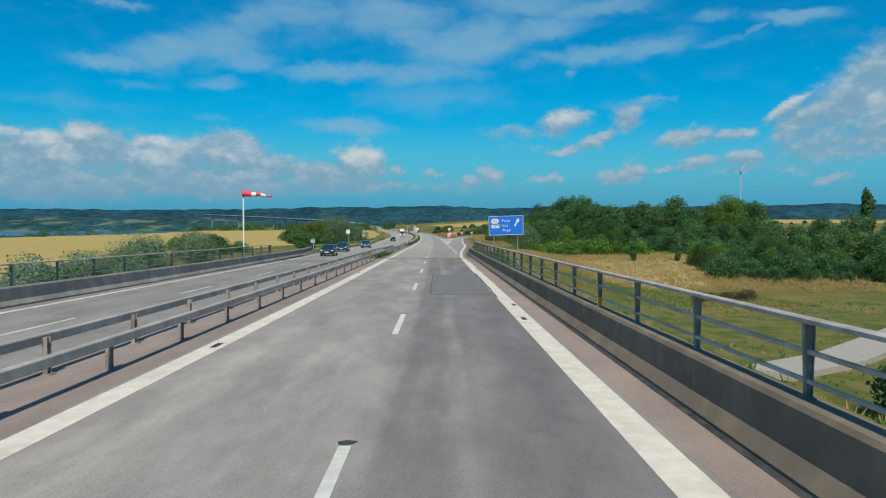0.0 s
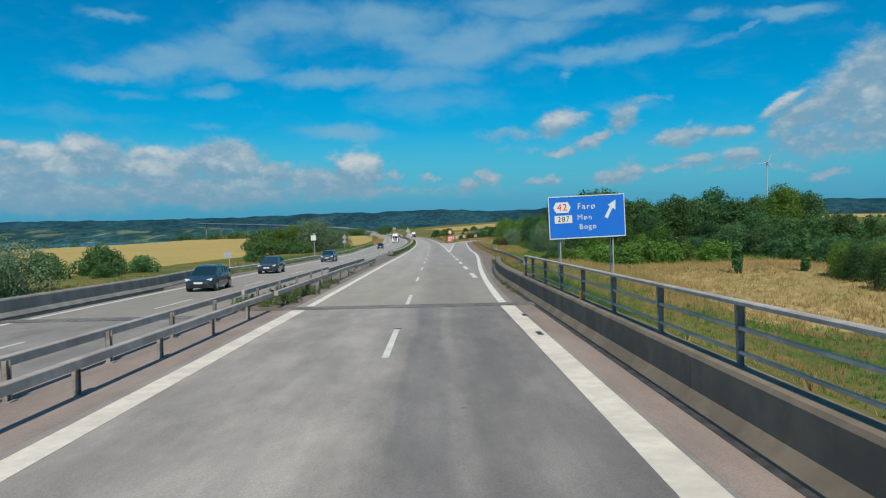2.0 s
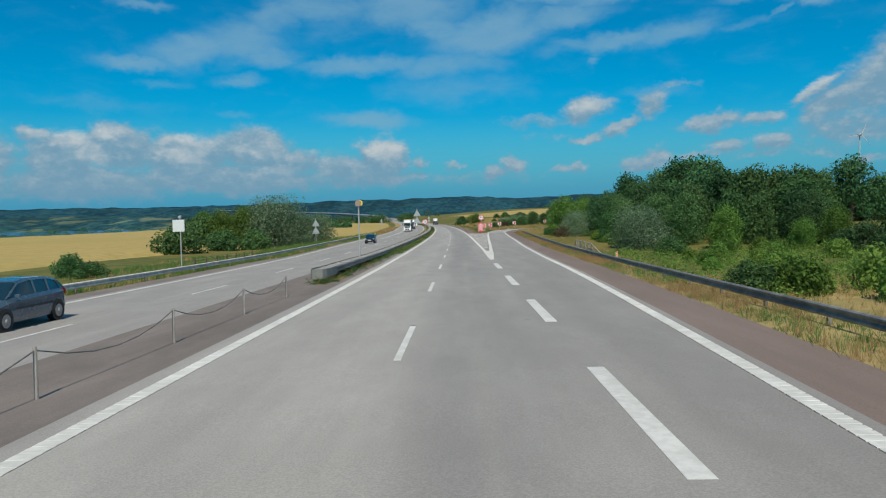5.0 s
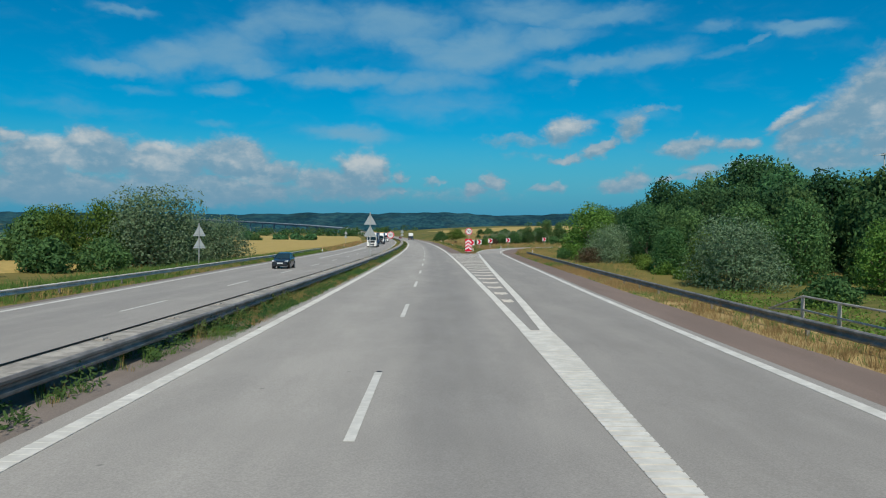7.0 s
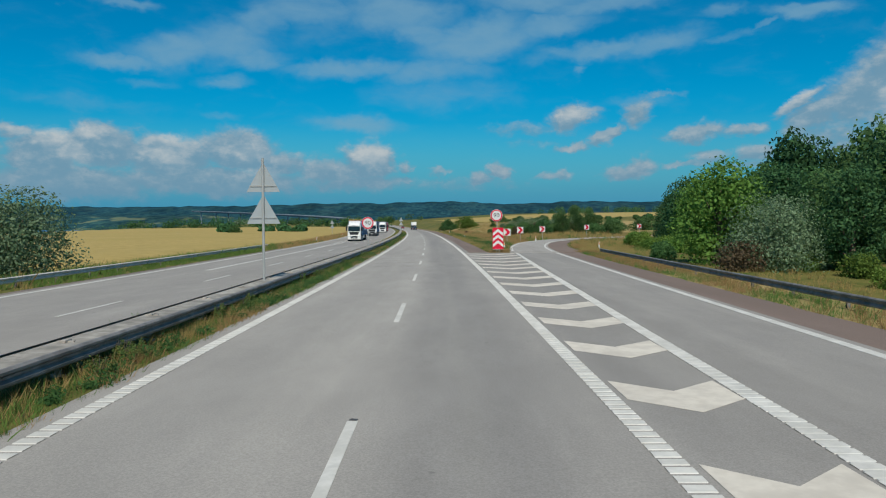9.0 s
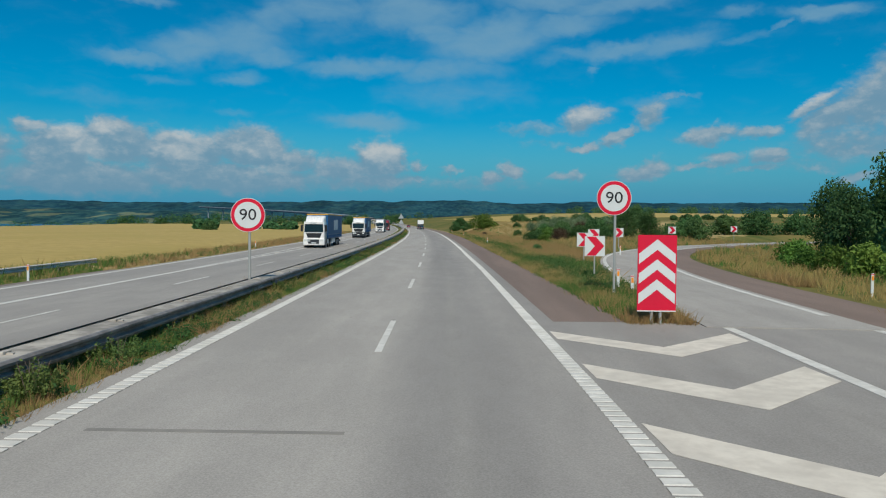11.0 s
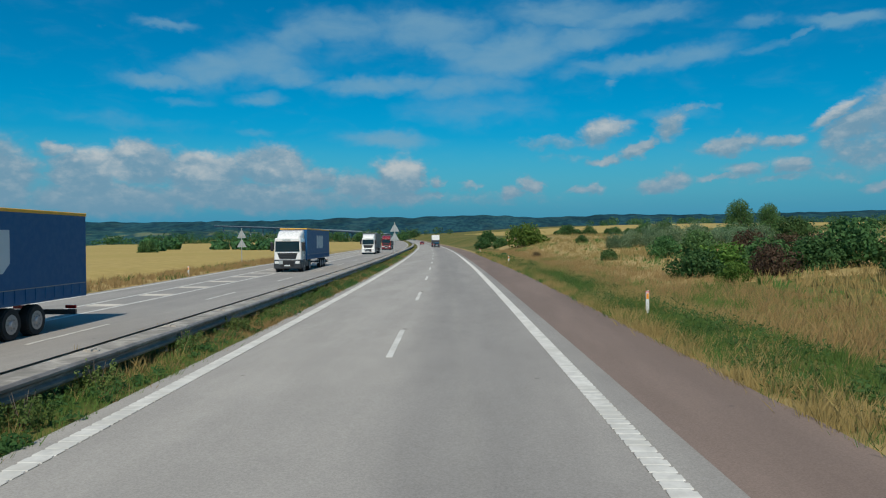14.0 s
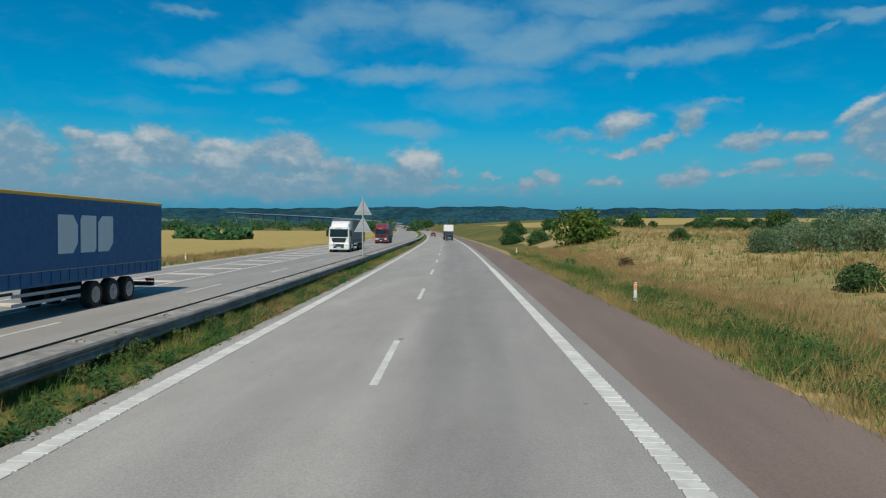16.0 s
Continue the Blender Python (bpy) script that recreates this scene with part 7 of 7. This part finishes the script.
meadow(30000, 35, 279, 335, lambda y: float(np.interp(y, [q[1] for q in RAMP[:120]], [q[0] for q in RAMP[:120]])) - float(road_x(y)) + 5.1, lambda y: float(np.interp(y, [q[1] for q in RAMP[:120]], [q[0] for q in RAMP[:120]])) - float(road_x(y)) + 15, 0.55, 0.008, None, 0.3, "beside the exit ramp", keep=off_ramp)
meadow(40000, 36, 60, 102, lambda y: float(foot_east(y)) + 0.72, lambda y: float(foot_east(y)) + 5.2, 0.55, 0.0075, None, -0.6, "growing lush behind the barrier")
meadow(9000, 40, 141, 180, -6.2, -4.9, 0.36, 0.006, 0.0, -0.1, "in cracks under the median rail", 1.0)
meadow(16000, 26, 185, 440, -7.6, -5.5, 0.34, 0.011, -0.04, -0.1, "between the median rails")
meadow(80000, 27, 100, 280, lambda y: exit_edge(y) + 2.15, lambda y: exit_edge(y) + 4.6, 0.38, 0.0055, -0.06, 0.2, "along the exit lane shoulder")
meadow(70000, 28, 64, 265, lambda y: max(exit_edge(y) + 4.6, float(foot_east(y)) + 0.8), lambda y: exit_edge(y) + 16, 0.46, 0.010, None, lambda u: -0.5 + 0.9 * smooth(u, 9, 14), "on the embankment", power=1.3)
meadow(60000, 37, 185, 310, lambda y: WEST_EDGE(y) - 13, lambda y: WEST_EDGE(y) - 2.6, 0.95, 0.026, None, -0.7, "growing tall beside the far rail")
meadow(45000, 29, 100, 300, lambda y: WEST_EDGE(y) - 4.6, lambda y: WEST_EDGE(y) - 1.9 + 0.7 * float(smooth(y, 168, 184)), 0.45, 0.014, WEST - 0.06, -0.45, "along the far verge")
meadow(32000, 30, 300, 470, lambda y: WEST_EDGE(y) - 5.5, lambda y: WEST_EDGE(y) - 0.9, 0.55, 0.016, WEST - 0.06, 0.2, "along the far verge beside wheat")
meadow(36000, 31, 62, 210, lambda y: WEST_EDGE(y) - 20, lambda y: WEST_EDGE(y) - 4.4, 0.5, 0.02, None, -0.3, "below the far barrier")
meadow(120000, 32, 84, 170, 16, 66, 0.72, 0.022, None, 0.5, "of the dry slope", 0.3, scale=0.08)
meadow(24000, 39, 62, 88, 14, 44, 0.5, 0.016, None, -0.25, "below the dry slope", 0.4)
meadow(26000, 33, -20, 72, 8, 52, 0.35, 0.03, None, -0.1, "on the low ground below the bridge")


def herbs(n, seed, y0, y1, ua, ub, tall, base, label, keep=None, power=1.3):
    """Low leafy herbs in patches among the grass."""
    u, y = sow(n, seed, y0, y1, ua, ub, 0.75, keep, power)
    p = on_land(u, y, base)
    r = np.random.default_rng(seed)
    per = 70
    k = len(p) * per
    h = np.repeat(tall * (0.5 + 0.7 * r.random(len(p))), per)
    d = r.normal(size=(k, 3)) * np.stack([h * 0.42, h * 0.42, h * 0.30], 1)
    pos = np.repeat(p, per, 0) + d
    pos[:, 2] = np.repeat(p[:, 2], per) + np.abs(d[:, 2]) + h * 0.30 * r.random(k)
    a = r.normal(size=(k, 3))
    a[:, 2] = np.abs(a[:, 2]) * 0.7
    a /= np.linalg.norm(a, axis=1)[:, None]
    b = np.cross(a, r.normal(size=(k, 3)))
    b /= np.linalg.norm(b, axis=1)[:, None]
    s = (0.016 + 0.026 * r.random(k))[:, None]
    quad = np.stack([pos - a * s * 1.6, pos - b * s * 0.6, pos + a * s * 1.6, pos + b * s * 0.6], 1)
    ob = new("herbs", quads_mesh("herbs", quad.reshape(-1, 3), M_LEAF_HERB))
    return tagged(ob, label, "herbs", kind="stuff")


herbs(1100, 51, 284, 440, lambda y: SHOULDER_E(y) + 0.5, lambda y: SHOULDER_E(y) + 3.4, 0.42, -0.06, "dark green leafy herbs among verge grass", off_ramp)
herbs(520, 53, 283, 314, lambda y: SHOULDER_E(y) + 1.0, lambda y: SHOULDER_E(y) + 4.4, 0.55, -0.06, "lush green herbs between the shoulder and the ramp", off_ramp, 1.0)
herbs(70, 54, 140.8, 176, -6.0, -4.85, 0.40, 0.0, "green weeds under the median rail", None, 1.0)
herbs(900, 52, 178, 430, -5.3, lambda y: LEFT_EDGE(y) - 0.55, 0.30, -0.04, "green leafy herbs on the median", None, 1.1)


def scrub(seed, n, leaves, x0, x1, y0, y1, label, keep):
    """A thicket of low leafy scrub over uneven ground."""
    r = np.random.default_rng(seed)
    lobes = []
    while len(lobes) < n:
        x, y = r.uniform(x0, x1), r.uniform(y0, y1)
        if not keep(x, y):
            continue
        w, h = r.uniform(0.7, 1.7), r.uniform(0.35, 0.95)
        lobes.append(((x, y, land(x, y) + h * 0.35), (w, w, h)))
    ob = new("scrub", quads_mesh("scrub", leaf_cloud(r, lobes, leaves, 0.10), M_LEAF_BRIGHT))
    return tagged(ob, label, "scrub", kind="stuff")


scrub(71, 420, 42000, 18, 58, 150, 222, "dense bright green scrub on the slope below the road", lambda x, y: x - float(road_x(y)) > RAIL_E(y) + 5.0)


def weed(seed, tall):
    """A leafy weed growing through the asphalt."""
    rng_ = np.random.default_rng(seed)
    root = thing("weed", (0, 0, 0), "leafy green weed growing in a crack of the median", "weed")
    lobes = [((0, 0, tall * 0.2), (0.34, 0.34, tall * 0.22))]
    for k in range(11):
        a, d = k * 1.13, 0.12 + 0.34 * rng_.random()
        lobes.append(((d * math.cos(a), d * math.sin(a), tall * (0.25 + 0.45 * rng_.random())), (0.08, 0.08, tall * (0.2 + 0.18 * rng_.random()))))
    v = leaf_cloud(rng_, lobes, 950, 0.030)
    leaves = new("leaves", quads_mesh("leaves", v, M_LEAF_WEED))
    leaves.parent = root
    bm = bmesh.new()
    for k in range(5):
        rod(bm, (0, 0, -0.05), (0.2 * math.cos(k * 1.3), 0.2 * math.sin(k * 1.3), tall * 0.8), 0.012, 5, 0.004)
    part("stem", bm, M_BARK, root)
    return root


tuft = weed(3, 0.75)
rw = random.Random(4)
places = [(-5.0, 64.0, 0.8), (-5.45, 63.3, 1.1), (-4.95, 68.6, 1.0), (-5.2, 68.2, 0.8), (-4.95, 72.4, 0.85), (-4.9, 76.2, 0.7), (-5.5, 77.1, 0.7), (-5.2, 103, 0.6)] + [(-6.3 + rw.uniform(-0.5, 0.4), 62 + k * 1.25, rw.uniform(0.7, 1.3)) for k in range(9) if rw.random() < 0.7]
places += [(-5.0 + rw.uniform(-0.4, 0.1), rw.uniform(176, 400), rw.uniform(0.5, 0.95)) for k in range(90)] + [(7.3 + rw.uniform(0, 3.5), rw.uniform(288, 420), rw.uniform(0.3, 0.6)) for k in range(50)]
places += [(7.13, 318.2, 0.8), (7.58, 318.68, 0.9), (8.03, 317.88, 0.8), (7.58, 319.48, 0.75), (7.13, 319.64, 0.6), (8.46, 325.7, 0.7), (8.96, 326.7, 0.8), (8.46, 327.9, 0.6)]
places += [(4.86, 67.2, 0.38), (4.8, 69.4, 0.28), (4.9, 72.3, 0.4), (-5.5, 68.9, 1.0), (-5.7, 70.2, 0.9), (-5.4, 67.6, 0.8)] + [(-5.9 + rw.uniform(-0.5, 0.5), 62.5 + 1.1 * k, rw.uniform(0.45, 0.9)) for k in range(10)]
places += [(-5.25, 142.4, 0.62), (-5.5, 142.0, 0.7), (-5.2, 143.3, 0.55), (-5.6, 111.0, 0.6), (-5.3, 150.2, 0.5), (-5.45, 89.0, 0.5)]
places += [(7.0, 99.8, 1.1), (7.3, 100.8, 1.2), (6.9, 101.5, 0.9)]
for i, (u, y, s) in enumerate(places):
    p = at_road(u, y, -0.03)
    if u > 6:
        p.z = max(float(ground_z(p.x, p.y)), p.z - 0.06)
    o = tuft if i == 0 else copy_thing(tuft, Matrix())
    o.matrix_basis = Matrix.Translation(p) @ Matrix.Rotation(rw.random() * 6.28, 4, "Z") @ Matrix.Diagonal((s, s, s, 1))

# ---- far things ----
def far_bridge():
    """A long girder bridge on tall piers that carries the road across the sound."""
    a, c, b = Vector((-148, 1380, 9.0)), Vector((-262, 1880, 23)), Vector((-760, 2500, 47))
    root = thing("bridge", a, "long grey girder bridge on piers across the sound", "bridge")
    inv = root.matrix_world.inverted()
    pts = [a * (1 - t) ** 2 + c * 2 * t * (1 - t) + b * t * t for t in np.linspace(0, 1, 30)]
    pts += [b + (b - pts[-2]).normalized() * 70 * k + Vector((0, 0, -0.02 * k * k)) for k in range(1, 4)]
    verts, faces = [], []
    for i, p in enumerate(pts):
        d = (pts[min(i + 1, len(pts) - 1)] - pts[max(i - 1, 0)]).normalized()
        s = Vector((d.y, -d.x, 0)).normalized()
        for o, h in ((-9.5, 1.1), (9.5, 1.1), (9.5, -0.4), (4, -3.6), (-4, -3.6), (-9.5, -0.4)):
            verts.append(inv @ (p + s * o + Vector((0, 0, h))))
    for i in range(len(pts) - 1):
        for j in range(6):
            q, w = i * 6 + j, i * 6 + (j + 1) % 6
            faces.append((q, q + 6, w + 6, w))
    mesh_object("girder", verts, faces, M_FARCONCRETE, root)
    for p in pts[3::2]:
        bm = bmesh.new()
        rod(bm, inv @ Vector((p.x, p.y, SEA_Z - 2)), inv @ Vector((p.x, p.y, p.z - 3)), 2.4, 10, 1.8)
        part("pier", bm, M_FARCONCRETE, root)


far_bridge()


def wind_turbine(x, y, hub):
    g = land(x, y)
    root = thing("wind_turbine", (x, y, g), "white three-bladed wind turbine beyond the wood", "wind turbine")
    h = hub - g
    bm = bmesh.new()
    rod(bm, (0, 0, -1), (0, 0, h), 0.55, 16, 0.3)
    part("tower", bm, M_TURBINE, root)
    bm = bmesh.new()
    box(bm, (-0.6, -1.2, h - 0.6), (0.6, 2.2, h + 0.6), 0.2)
    part("nacelle", bm, M_TURBINE, root)
    bm = bmesh.new()
    rod(bm, (0, -2.4, h), (0, -1.2, h), 0.3, 12, 0.5)
    part("hub", bm, M_TURBINE, root)
    for k in range(3):
        a = radians(68 + 120 * k)
        bm = bmesh.new()
        d, s = Vector((math.cos(a), 0, math.sin(a))), Vector((-math.sin(a), 0, math.cos(a)))
        vs = []
        for t, w_ in ((0.8, 0.3), (1.8, 0.5), (4.5, 0.35), (7.2, 0.1)):
            for e, yy in ((-0.4, -2.2), (0.6, -2.2), (0.6, -2.0), (-0.4, -2.0)):
                q = d * t + s * (w_ * e)
                vs.append(bm.verts.new((q.x, yy, h + q.z)))
        for i in range(3):
            for j in range(4):
                bm.faces.new((vs[i * 4 + j], vs[i * 4 + (j + 1) % 4], vs[i * 4 + 4 + (j + 1) % 4], vs[i * 4 + 4 + j]))
        bm.faces.new(vs[:4][::-1])
        bm.faces.new(vs[-4:])
        bmesh.ops.recalc_face_normals(bm, faces=bm.faces)
        part("blade", bm, M_TURBINE, root)


wind_turbine(231, 531, 46)


def tree_belts():
    """Hedges and small woods far off, each a joined strip of leaf clumps."""
    belts = [(-330, -60, 905, 930, 7, 1), (-700, -300, 1150, 1250, 10, 2), (20, 140, 640, 680, 2.2, 3), (100, 420, 1060, 1110, 7, 4), (-300, -40, 1080, 1160, 8, 5), (-120, -70, 560, 590, 4, 6), (200, 460, 700, 760, 2.4, 7), (-560, -330, 700, 800, 6, 8)]
    for x0, x1, y0, y1, tall, seed in belts:
        r = np.random.default_rng(seed)
        lobes = []
        for _ in range(int((x1 - x0) / 5)):
            x, y = x0 + (x1 - x0) * r.random(), y0 + (y1 - y0) * r.random()
            s = tall * (0.35 + 0.45 * r.random())
            lobes.append(((x, y, max(land(x, y), SEA_Z) + s * 0.7), (s * 1.2, s * 1.2, s)))
        ob = new("hedgerow", quads_mesh("hedgerow", leaf_cloud(r, lobes, 7000, 0.75), M_LEAF if seed % 2 else M_LEAF_DARK))
        tagged(ob, "distant green hedgerow and copse", "hedge", kind="stuff")


tree_belts()
path_v = [(p, land(*p) + 0.35) for p in ((60, 62), (44, 47), (34, 37), (26.5, 30), (19.5, 25), (12, 20))]
verts = []
for i, ((x, y), z) in enumerate(path_v):
    verts += [(x - 1.0, y + 1.2, z), (x + 1.0, y - 1.2, z), (x + 1.0, y - 1.2, z - 0.4), (x - 1.0, y + 1.2, z - 0.4)]
faces = [(i * 4 + j, i * 4 + (j + 1) % 4, i * 4 + 4 + (j + 1) % 4, i * 4 + 4 + j) for i in range(len(path_v) - 1) for j in range(4)]
tagged(mesh_object("footpath", verts, faces, M_PATH), "pale gravel path on the low meadow", "path", kind="structure")
